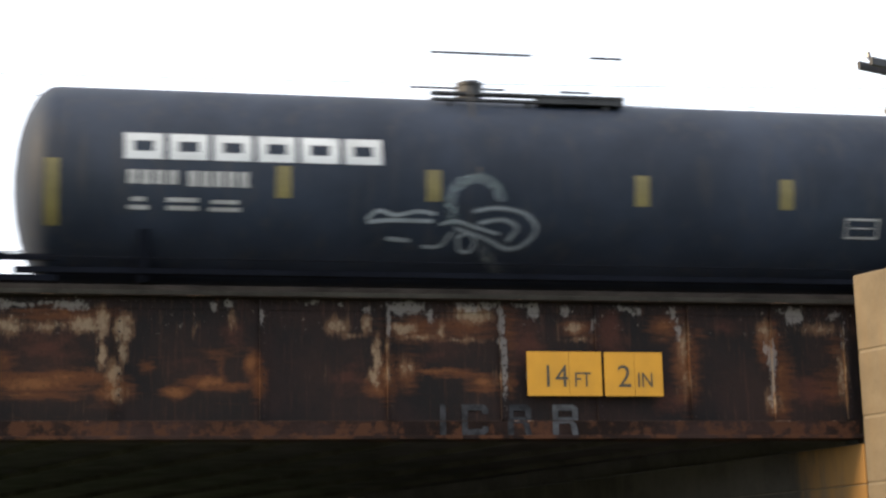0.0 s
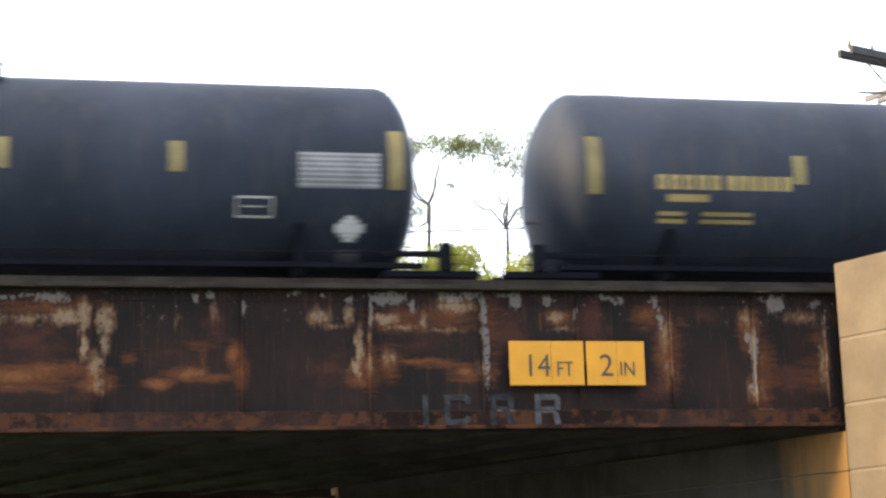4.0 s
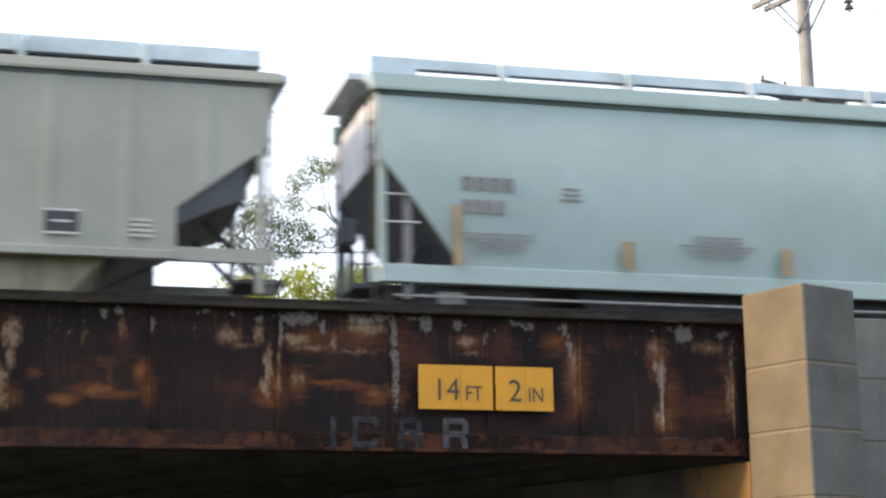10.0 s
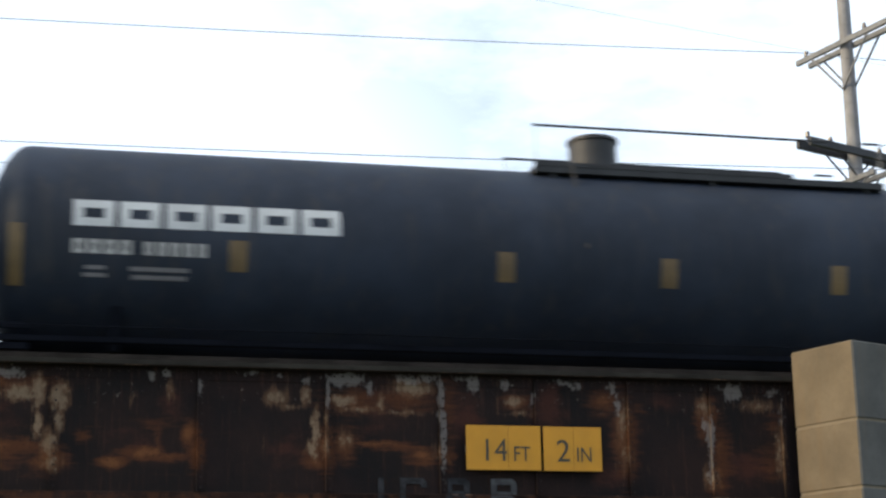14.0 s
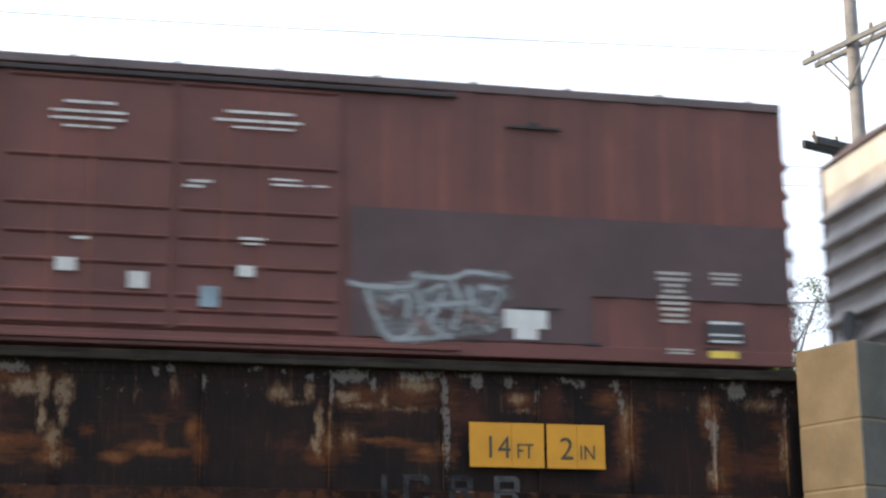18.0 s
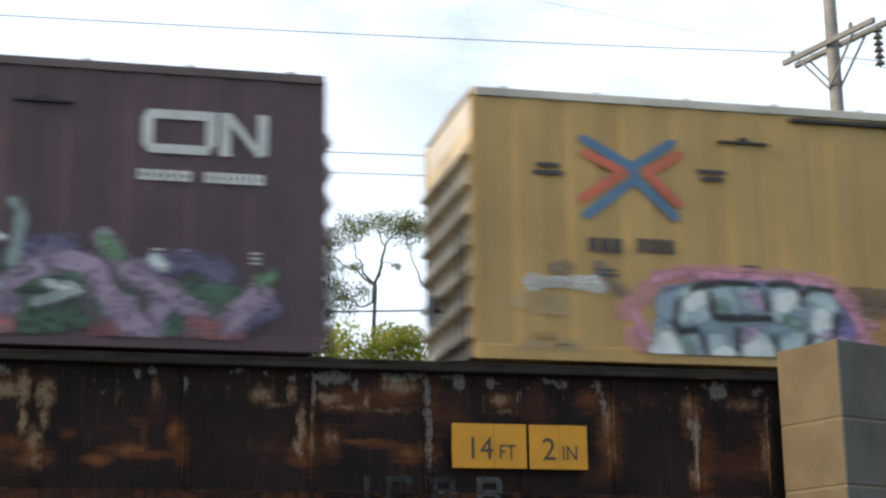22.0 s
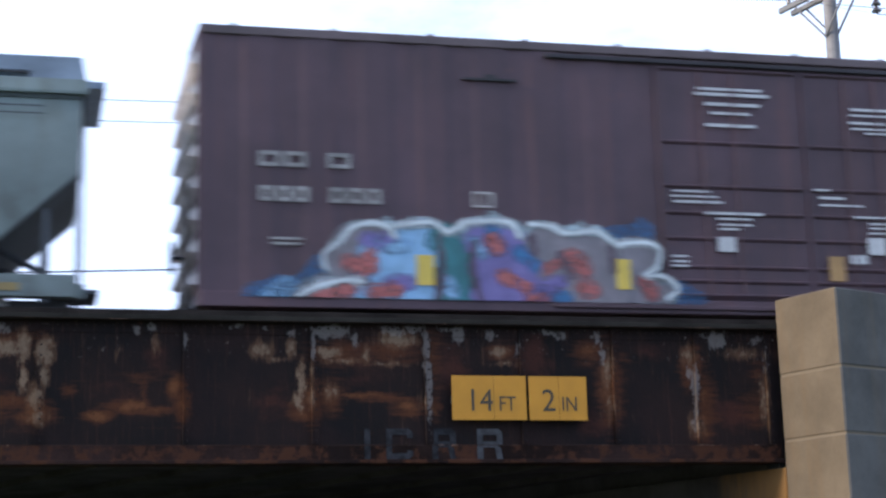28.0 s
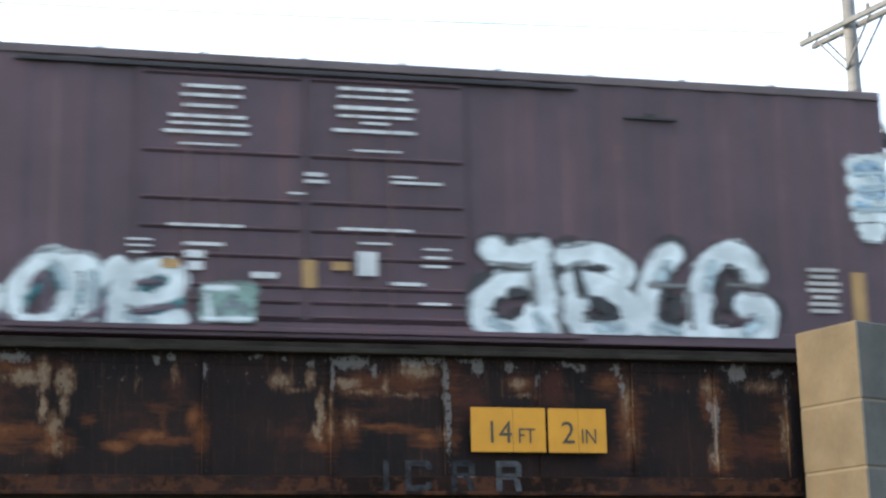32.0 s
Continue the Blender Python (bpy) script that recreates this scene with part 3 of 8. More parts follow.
def track():
    tr = thing("railway_track", "single railway track of steel rails on timber ties", "railway track")
    for y in (25.9 - 0.75, 25.9 + 0.75):
        bm = bmesh.new()
        box(bm, -260, 260, y - 0.035, y + 0.035, 5.59, 5.64)
        box(bm, -260, 260, y - 0.008, y + 0.008, 5.5, 5.59)
        box(bm, -260, 260, y - 0.07, y + 0.07, 5.48, 5.5)
        part("rail", bm, RAIL, tr)
    me = finish("tie", P(box, -0.11, 0.11, 24.6, 27.2, 5.325, 5.48), TIE)
    for i in range(56):
        ob = new("tie", me)
        ob.parent = tr
        ob.location.x = -16 + 0.55 * i
    bm = bmesh.new()
    for i in range(440):
        x = -16.55 - 0.55 * i
        box(bm, x - 0.11, x + 0.11, 24.6, 27.2, 5.325, 5.48)
    for i in range(440):
        x = 14.8 + 0.55 * i
        box(bm, x - 0.11, x + 0.11, 24.6, 27.2, 5.325, 5.48)
    tagged(part("ties", bm, TIE, tr), kind="stuff")


track()


def abutment():
    """Concrete pilaster at the girder's end, its scored courses, the face under the bridge and the wall beside the track."""
    ab = thing("bridge_abutment", "tan concrete bridge abutment pilaster with scored block courses", "abutment")
    m = pose(10.98, 21.92, 0, 0, 0, math.degrees(SKEW))
    zs = [0.0, 0.86, 1.78, 2.70, 3.63, 4.56, 5.49, 6.60]
    for i, (z0, z1) in enumerate(zip(zs, zs[1:])):
        bm = P(box, 0, 1.08, 0, 1.17, z0 + 0.009, z1 - 0.009, bevel=0.022, m=m)
        bm.normal_update()
        # faces towards the sun take the concrete tinted with sunlight
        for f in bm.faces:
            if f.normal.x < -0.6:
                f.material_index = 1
        part("block", bm, [CONCRETE_WARM, CONCRETE_SUNLIT], ab)
    part("joint_core", P(box, 0.016, 1.064, 0.016, 1.15, 0, 6.57, m=m), JOINT, ab, "dark recessed joint lines")
    wall = thing("wall_abutment", "rust-stained concrete abutment wall under the bridge", "wall", "", "structure")
    for i, (z0, z1) in enumerate(zip(zs[:6], (0.86, 1.78, 2.70, 3.63, 4.20))):
        part("course", P(box, 0.008, 1.0, 1.176, 16.5, z0 + 0.006, z1 - 0.006, bevel=0.012, m=m), RUST_STAIN, wall, "grey concrete course with ochre rust stains")
    part("course_core", P(box, 0.03, 0.98, 1.18, 16.5, 0, 4.19, m=m), JOINT, wall)
    part("bridge_seat", P(box, 0.25, 1.0, 1.6, 16.4, 4.21, 5.0, m=m), DECK_DARK, wall)
    part("bearing", P(box, 0.02, 0.24, 1.3, 1.55, 4.205, 4.262, m=m), STEEL_DARK, wall)
    wing = thing("wall_wing", "grey concrete retaining wall beside the track", "wall", "", "structure")
    for z0, z1 in zip(zs, zs[1:-1] + [6.42]):
        part("course", P(box, 11.6, 260, 23.5, 23.9, z0 + 0.008, z1 - 0.008, bevel=0.015), CONCRETE, wing)
    part("course_core", P(box, 11.6, 260, 23.515, 23.88, 0, 6.4), JOINT, wing)
    west = thing("wall_west", "grey concrete abutment wall", "wall", "", "structure")
    m2 = pose(-14.1, 23.2, 0, 0, 0, math.degrees(SKEW))
    part("course", P(box, -1.0, 0, 0, 15, 0, 4.25, m=m2), CONCRETE, west)
    part("course", P(box, -260, -15.1, 23.2, 23.58, 0, 6.4), CONCRETE, west)


abutment()


def clearance_sign():
    s1 = thing("clearance_sign", "yellow painted sign plate reading 14 FT in black", "sign", "bridge clearance signs")
    y = GY - 0.145
    z0, z1 = 4.86, 5.47
    for x0, x1 in ((5.73, 6.32), (6.325, 6.785)):
        part("plate", P(box, x0, x1, y, y + 0.004, z0, z1), SIGN_YELLOW, s1)
    for body, x, h, z, sq in (("14", 5.925, 0.305, 4.985, 0.9), ("FT", 6.385, 0.205, 4.985, 0.8)):
        bm = text_mesh(body, h, squeeze=sq)
        bmesh.ops.transform(bm, matrix=pose(x, y - 0.004, z), verts=bm.verts)
        part("lettering", bm, SIGN_BLACK, s1)
    s2 = thing("clearance_sign", "yellow painted sign plate reading 2 IN in black", "sign", "bridge clearance signs")
    for x0, x1 in ((6.825, 7.255), (7.26, 7.66)):
        part("plate", P(box, x0, x1, y, y + 0.004, z0 - 0.002, z1 - 0.002), SIGN_YELLOW, s2)
    for body, x, h, z, sq in (("2", 7.0, 0.305, 4.985, 0.98), ("IN", 7.285, 0.205, 4.985, 0.8)):
        bm = text_mesh(body, h, squeeze=sq)
        bmesh.ops.transform(bm, matrix=pose(x, y - 0.004, z), verts=bm.verts)
        part("lettering", bm, SIGN_BLACK, s2)
    # steel cleats that carry the plates on the ribs
    for s, x0, x1 in ((s1, 5.74, 6.78), (s2, 6.83, 7.65)):
        part("mounting_rail", P(box, x0, x1, y + 0.006, GY - 0.03, 5.1, 5.2), STEEL_DARK, s)
    # faded marks of the old railway, plain broken blocks
    y = GY - 0.0185
    for x0, x1, kind, mat in ((4.53, 4.63, 0, FADED), (4.83, 5.20, 1, FADED), (5.47, 5.80, 2, FADED), (6.10, 6.46, 2, FADED_PALE)):
        z0, z1, t = 4.34, 4.755, 0.082
        bm = bmesh.new()
        box(bm, x0, x0 + t, y, y + 0.004, z0, z1)
        if kind:
            box(bm, x0 + t, x1 - 0.06, y, y + 0.004, z1 - t, z1)
            box(bm, x0 + t, x1 - 0.06, y, y + 0.004, *((z0, z0 + t) if kind == 1 else (z0 + 0.16, z0 + 0.16 + t)))
            prism(bm, [(x1 - 0.06, z1), (x1, z1 - 0.05), (x1, z1 - 0.13), (x1 - t, z1 - 0.13), (x1 - t, z1 - t), (x1 - 0.06, z1 - t)], "y", y, y + 0.004)
        if kind == 1:
            prism(bm, [(x1 - 0.06, z0), (x1, z0 + 0.05), (x1, z0 + 0.12), (x1 - t, z0 + 0.12), (x1 - t, z0 + t), (x1 - 0.06, z0 + t)], "y", y, y + 0.004)
        if kind == 2:
            prism(bm, [(x1 - t - 0.03, z0 + 0.16), (x1 - 0.03, z0 + 0.16), (x1, z0), (x1 - t, z0)], "y", y, y + 0.004)
            box(bm, x1 - t, x1, y, y + 0.004, z0 + 0.2, z1 - 0.13)
        solid("faded_mark", bm, mat, "faded painted mark on the rusty girder", "marking", "", "faded marks")


clearance_sign()


# ---- utility pole and wires ----
PX, PY = 19.55, 38.2


def pole():
    p = thing("utility_pole", "weathered grey timber utility pole with crossarms", "utility pole")
    part("pole", P(rod, (PX, PY, 0), (PX + 0.05, PY, 20.5), 0.235, 14, 0.15), POLE_WOOD, p)
    za = 17.66
    d = Vector((0.95, -3.5, 0)).normalized()
    n = Vector((d.y, -d.x, 0))

    def beam(bm, c, half0, half1, w, h, d=d):
        m = Matrix.Translation(c) @ Matrix.Rotation(math.atan2(d.y, d.x), 4, "Z")
        box(bm, -half0, half1, -w / 2, w / 2, -h / 2, h / 2, bevel=0.01, m=m)
    c = Vector((PX, PY, za))
    for s in (-1, 1):
        part("crossarm", P(beam, c + n * 0.2 * s, 1.62, 1.8, 0.1, 0.14), ARM_WOOD, p, "double timber crossarm")
        for e in (-1, 1):
            part("brace", P(rod, c + n * 0.2 * s + d * 1.1 * e, c + n * 0.16 * s + Vector((0, 0, -1.2)), 0.03, 6), ARM_WOOD, p)
    bm = bmesh.new()
    for k in range(6):
        q = c + d * 1.68 + Vector((0, 0, -0.12 - 0.17 * k))
        rod(bm, q, q + Vector((0, 0, -0.11)), 0.05, 10, 0.125)
        rod(bm, q + Vector((0, 0, -0.11)), q + Vector((0, 0, -0.17)), 0.025, 6)
    part("insulator_string", bm, INSULATOR, p, "hanging string of brown insulator discs")
    for k, e in enumerate((-1.48, 0.75)):
        bm = bmesh.new()
        q = c + d * e
        rod(bm, q + Vector((0, 0, 0.07)), q + Vector((0, 0, 0.2)), 0.02, 6)
        rod(bm, q + Vector((0, 0, 0.2)), q + Vector((0, 0, 0.33)), 0.06, 10, 0.045)
        part("pin_insulator", bm, INSULATOR, p)
    c2 = Vector((PX, PY, 14.78))
    d2 = Vector((2.85, 1.16, 0)).normalized()
    n2 = Vector((d2.y, -d2.x, 0))
    for s in (-1, 1):
        part("crossarm", P(beam, c2 + n2 * 0.2 * s, 1.75, 1.95, 0.11, 0.2, d2), STEEL_DARK, p, "dark creosoted lower crossarm")
        for e in (-1, 1):
            part("brace", P(rod, c2 + n2 * 0.2 * s + d2 * 0.9 * e, c2 + n2 * 0.16 * s + Vector((0, 0, -0.7)), 0.025, 6), STEEL_DARK, p)
    for k, e in enumerate((-1.6, -0.8, 1.0, 1.6)):
        bm = bmesh.new()
        q = c2 + d2 * e
        rod(bm, q + Vector((0, 0, 0.08)), q + Vector((0, 0, 0.16)), 0.02, 6)
        rod(bm, q + Vector((0, 0, 0.16)), q + Vector((0, 0, 0.3)), 0.065, 10, 0.05)
        part("pin_insulator", bm, INSULATOR, p)
    c3 = Vector((PX, PY, 14.05))
    for s in (-1, 1):
        part("crossarm", P(beam, c3 + n * 0.2 * s, 0.95, 0.95, 0.1, 0.13), ARM_WOOD, p)
        part("brace", P(rod, c3 + n * 0.2 * s + d * 0.7, c3 + n * 0.16 * s + Vector((0, 0, -0.7)), 0.025, 6), ARM_WOOD, p)

    def wire(a, b, sag, r, label):
        a, b = Vector(a), Vector(b)
        bm = bmesh.new()
        last = None
        side = (b - a).cross(Vector((0, 0, 1))).normalized()
        for i in range(25):
            u = i / 24
            q = a.lerp(b, u) + Vector((0, 0, -4 * sag * u * (1 - u)))
            ring = [bm.verts.new(q + side * (r * math.cos(k * 1.2566)) + Vector((0, 0, r * math.sin(k * 1.2566)))) for k in range(5)]
            if last:
                for k in range(5):
                    bm.faces.new((last[k], last[(k + 1) % 5], ring[(k + 1) % 5], ring[k]))
            last = ring
        solid("overhead_wire", bm, CABLE, label, "wire", "", "overhead wires")
    thin = "thin dark overhead wire strung between poles"
    left = c - d * 1.5
    wire(left + Vector((0, 0, 0.3)), left + Vector((-60, 2.0, 0.9)), 0.55, 0.011, thin)
    wire(left + Vector((0, 0, 0.3)), left + Vector((60, -2.0, 0.3)), 0.55, 0.011, thin)
    tip = c + d * 1.68 + Vector((0, 0, -1.15))
    wire(tip, tip + Vector((60, 0, 0.5)), 0.6, 0.012, thin)
    wire(tip, tip + Vector((-60, 0.5, 9.0)), 0.5, 0.004, thin)
    for k, e in enumerate((-0.85, 0.85)):
        q = c3 + d * e + Vector((0, 0, 0.1))
        wire(q, q + Vector((-60, 2.0, 0.6)), 0.5, 0.011, thin)
        wire(q, q + Vector((60, -2.0, 0.6)), 0.5, 0.011, thin)
    for e in (0.9, 1.6):
        q = c2 + d2 * e + Vector((0, 0, 0.3))
        wire(q, q + Vector((25, -20, 9.0)), 0.4, 0.011, thin)
    wire((-71.6, 37.3, 10.83), (PX - 0.25, 37.3, 10.83), 1.55, 0.02, "thick black communication cable above the track")
    wire((PX - 0.25, 37.3, 10.83), (110, 37.3, 10.83), 1.55, 0.02, "thick black communication cable above the track")


pole()


# ---- trees ----
def leaf_cloud(bm, centre, spread, count, size, rng):
    for _ in range(count):
        while True:
            o = Vector((rng.uniform(-1, 1), rng.uniform(-1, 1), rng.uniform(-1, 1)))
            if o.length < 1:
                break
        p = centre + Vector((o.x * spread[0], o.y * spread[1], o.z * spread[2]))
        s = size * rng.uniform(0.5, 1.2)
        q = Euler((rng.uniform(-1.2, 1.2), rng.uniform(-1.2, 1.2), rng.uniform(0, 6.28))).to_matrix()
        a = [q @ Vector(c) * s for c in ((-0.5, 0, 0), (-0.1, 0.28, 0.05), (0.5, 0.05, 0), (-0.05, -0.28, 0.05))]
        bm.faces.new([bm.verts.new(p + c) for c in a])


def tree(x, y, z, fork, top, spread, seed, label, leaves=30, size=0.13, limbs=5, leaf=None):
    """A slender tree: a bent trunk to its fork, spreading limbs, twigs that carry flat sprays of leaves."""
    rng = random.Random(seed)
    z = rise(y) - 0.1
    t = thing("tree", label, "tree", "trees behind the railway")
    bm = bmesh.new()
    crown = bmesh.new()

    def bent(p, q, bow, r0, r1, n=6):
        pts = []
        for i in range(n + 1):
            u = i / n
            pts.append(p.lerp(q, u) + bow * (4 * u * (1 - u)) + Vector((rng.uniform(-0.05, 0.05), rng.uniform(-0.05, 0.05), 0)) * (0 < i < n))
        for i in range(n):
            rod(bm, pts[i], pts[i + 1], r0 + (r1 - r0) * i / n, 6, r0 + (r1 - r0) * (i + 1) / n)
        return pts
    base, f = Vector((x, y, z)), Vector((x + rng.uniform(-0.2, 0.3), y, fork))
    bent(base, f, Vector((rng.uniform(-0.15, 0.15), 0, 0)), 0.11, 0.055, 8)
    for k in range(limbs):
        a = 2 * math.pi * (k + rng.uniform(-0.2, 0.2)) / limbs
        out = Vector((math.cos(a) * spread, math.sin(a) * spread * 0.7, 0))
        end = f + out * rng.uniform(0.7, 1.1) + Vector((0, 0, (top - fork) * rng.uniform(0.62, 0.95)))
        start = f + Vector((0, 0, -rng.uniform(0, 0.25) * (fork - z) * 0.25))
        pts = bent(start, end, out * rng.uniform(-0.1, 0.22) + Vector((0, 0, -0.1)), 0.04, 0.012)
        for j in (3, 4, 5, 6):
            for _ in range(3):
                d = Vector((rng.uniform(-1, 1), rng.uniform(-0.8, 0.8), rng.uniform(0.0, 0.7)))
                tip = pts[j] + d.normalized() * rng.uniform(0.35, 0.8)
                mid = bent(pts[j], tip, Vector((0, 0, 0.05)), 0.010, 0.004, 2)
                leaf_cloud(crown, tip, (0.40, 0.40, 0.13), leaves * 2, size * 0.7, rng)
                leaf_cloud(crown, mid[1], (0.3, 0.3, 0.12), leaves // 2, size * 0.7, rng)
    part("trunk", bm, BARK, t)
    part("crown", crown, leaf or LEAF, t)
    return t



def pad_tree(x, y, fork, lean, stems, pads, seed, label):
    """A slender tree whose bent stems carry flat pads of small leaves. stems: lines from the fork; pads: (along, up, half width, half height, leaves)."""
    rng = random.Random(seed)
    t = thing("tree", label, "tree", "trees behind the railway")
    bm, crown = bmesh.new(), bmesh.new()
    f = Vector((x, y, fork))

    def limb(pts, r0, r1):
        n = len(pts) - 1
        for k in range(n):
            rod(bm, pts[k], pts[k + 1], r0 + (r1 - r0) * k / n, 6, r0 + (r1 - r0) * (k + 1) / n)
    z = rise(y) - 0.1
    limb([Vector((x + lean * (1 - u) + 0.06 * math.sin(7 * u), y, z + (fork - z) * u)) for u in (0, 0.2, 0.4, 0.6, 0.8, 0.93, 1)], 0.08, 0.042)
    tips = [f]
    for line in stems:
        pts = [f] + [f + Vector((a, rng.uniform(-0.25, 0.25), b)) for a, b in flow(line, 3)]
        limb(pts, 0.035, 0.011)
        tips += pts[2:]
    for a, b, w, h, n in pads:
        c = f + Vector((a, rng.uniform(-0.5, 0.5), b))
        near = min(tips, key=lambda p: (p - c).length)
        limb([near, near.lerp(c, 0.5) + Vector((0, 0, 0.05)), c], 0.014, 0.005)
        for k in range(8):
            e = c + Vector((rng.uniform(-w, w) * 1.1, rng.uniform(-w, w) * 0.8, rng.uniform(-h, h) * 1.3))
            limb([c, c.lerp(e, 0.5) + Vector((0, 0, 0.03)), e], 0.007, 0.003)
            leaf_cloud(crown, e, (w * 0.55, w * 0.55, h * 1.1), n // 5, 0.075, rng)
        leaf_cloud(crown, c, (w * 1.35, w * 1.2, h * 1.8), n * 3 // 5, 0.07, rng)
    part("trunk", bm, BARK, t)
    part("crown", crown, LEAF, t)


pad_tree(9.0, 44.5, 12.46, -0.15,
         ([(0.12, 0.25), (0.27, 0.8), (0.25, 1.15), (0.1, 1.45)], [(0.2, 0.5), (0.3, 1.1), (0.7, 1.5)], [(-0.2, 0.15), (-0.65, 0.4), (-1.15, 0.7)], [(-0.3, 0.2), (-0.4, 0.6), (-0.55, 1.05)], [(-0.05, -0.5), (-0.4, -0.6), (-0.9, -0.35)]),
         ((-0.25, 1.6, 0.55, 0.17, 420), (0.3, 1.75, 0.5, 0.2, 420), (0.85, 1.7, 0.5, 0.22, 420), (1.35, 1.6, 0.45, 0.25, 380), (-0.75, 1.3, 0.45, 0.16, 330), (-1.2, 1.1, 0.4, 0.14, 260), (-1.35, 0.7, 0.35, 0.12, 200),
          (-1.0, 0.25, 0.4, 0.1, 180), (-1.25, -0.15, 0.4, 0.22, 300), (-0.6, -0.4, 0.4, 0.18, 280), (-1.0, -0.6, 0.45, 0.2, 300), (0.65, 0.55, 0.12, 0.06, 40)),
         14, "slender forked tree with a flat open green crown")
pad_tree(11.1, 44.5, 11.85, 0.2,
         ([(-0.42, 0.45), (-0.85, 0.75), (-1.05, 1.5)], [(-0.05, 0.35), (0.05, 0.75), (0.1, 1.1), (0.35, 1.6)], [(0.02, 0.6), (-0.2, 1.05), (-0.4, 1.6)], [(0.3, 0.5), (0.6, 0.65), (0.85, 1.2)]),
         ((-1.15, 2.15, 0.45, 0.25, 260), (-0.5, 2.15, 0.45, 0.3, 380), (0.1, 2.2, 0.5, 0.35, 460), (0.65, 2.1, 0.45, 0.35, 420), (0.15, 1.6, 0.4, 0.25, 220), (0.9, 1.55, 0.35, 0.3, 240), (0.95, 0.9, 0.3, 0.3, 200), (0.7, 0.3, 0.35, 0.25, 220)),
         21, "slender tree with arching limbs and a rounded green crown")
pad_tree(6.9, 44.8, 11.6, 0.2,
         ([(-0.3, 0.4), (-0.6, 0.9)], [(0.2, 0.5), (0.4, 1.0)], [(-0.5, 0.2), (-0.9, 0.3)]),
         ((-0.6, 1.0, 0.5, 0.22, 520), (0.1, 1.2, 0.55, 0.24, 540), (0.6, 0.85, 0.45, 0.24, 460), (-1.1, 0.5, 0.5, 0.22, 460), (-0.5, 0.35, 0.45, 0.22, 420), (0.3, 0.25, 0.45, 0.24, 420), (0.75, 0.3, 0.4, 0.22, 360), (-0.1, -0.25, 0.45, 0.2, 340)),
         8, "low slender tree with small green leaves")
tree(14.6, 45.5, 1.0, 11.3, 13.9, 1.7, 6, "slender tree with sparse green leaves", leaves=24)
tree(18.2, 46, 1.1, 11.2, 13.6, 1.6, 8, "small tree with thin, nearly bare twigs", leaves=9, limbs=6)
tree(20.9, 46, 1.1, 11.2, 13.5, 1.6, 11, "small tree with thin, nearly bare twigs", leaves=9, limbs=6)
tree(23.8, 46, 1.1, 11.2, 13.5, 1.6, 12, "small tree with thin, nearly bare twigs", leaves=9, limbs=6)


def shrub(x, y, z, w, top, seed, mat, label):
    """A dense bushy young tree: many stems and a domed mass of small leaves."""
    rng = random.Random(seed)
    s = thing("bushy_tree", label, "tree", "bushy trees behind the railway")
    bm = bmesh.new()
    for i in range(7):
        a = rng.uniform(0, 6.28)
        tip = Vector((x + math.cos(a) * w * rng.uniform(0.1, 0.8), y + math.sin(a) * 0.6, top - rng.uniform(0.6, 1.8)))
        rod(bm, (x + 0.2 * math.cos(a), y + 0.2 * math.sin(a), z), tip, 0.07, 5, 0.015)
    part("stems", bm, BARK, s)
    bm = bmesh.new()
    for k in range(30):
        u = rng.uniform(-1, 1)
        dome = math.sqrt(max(0.05, 1 - 0.75 * u * u))
        c = Vector((x + u * w, y + rng.uniform(-0.6, 0.6), top - 0.35 - (1 - dome) * 1.3 - rng.uniform(0, 1.5)))
        leaf_cloud(bm, c, (0.5, 0.5, 0.4), 190, 0.13, rng)
    part("foliage", bm, mat, s)


YG = "dense yellow-green bushy tree beside the railway"
DG = "dense mid-green bushy tree beside the railway"
for i, (x, w, top, bright) in enumerate(((6.3, 0.7, 11.2, 1), (8.0, 0.8, 11.45, 1), (9.5, 1.0, 11.65, 1), (11.2, 0.7, 11.4, 1), (12.9, 1.0, 11.9, 0), (15.0, 1.3, 12.3, 0), (17.3, 1.0, 11.5, 0), (19.6, 1.2, 11.3, 0), (22.3, 1.4, 11.4, 0))):
    shrub(x, 44.0 + 0.3 * (i % 3), rise(44.0 + 0.3 * (i % 3)) - 0.05, w, top, 40 + i, LEAF_LIT if bright else LEAF, YG if bright else DG)


# ---- the train ----
TRACK_Y, RAIL_Z = 25.9, 5.64


def run(t):
    """Metres that the train has gone towards -x by t seconds, counted from the sixteenth."""
    u = (t - 16) / 16
    return 108.861 * u + 5.575 * u ** 2 + 0.5453 * u ** 3 - 1.843 * u ** 4


MOVING = []


def car(name, mid, label, category, group=""):
    c = thing(name, label, category, group)
    c.matrix_basis = pose(mid - run(0), TRACK_Y, RAIL_Z)
    MOVING.append((c, mid))
    return c


BOX_BROWN = surface("brown_car_paint", (0.070, 0.040, 0.052), 0.6, vary=0.3, scale=0.5, streak=0.5, streak_color=(0.098, 0.046, 0.048), fine=0.1, rust=0.4, rust_color=(0.14, 0.055, 0.035), random=0.28)
BOX_RED = surface("red_car_paint", (0.12, 0.040, 0.034), 0.65, vary=0.3, scale=0.5, streak=0.45, streak_color=(0.1, 0.035, 0.03), fine=0.12, rust=0.4, random=0.28)
BOX_RED_DARK = surface("dark_primer_patch", (0.064, 0.039, 0.044), 0.7, vary=0.25, scale=0.8, streak=0.4, fine=0.1)
BOX_YELLOW = surface("yellow_car_paint", (0.39, 0.255, 0.082), 0.55, vary=0.16, scale=0.45, streak=0.3, streak_color=(0.20, 0.12, 0.045), fine=0.1, rust=0.25, random=0.28)
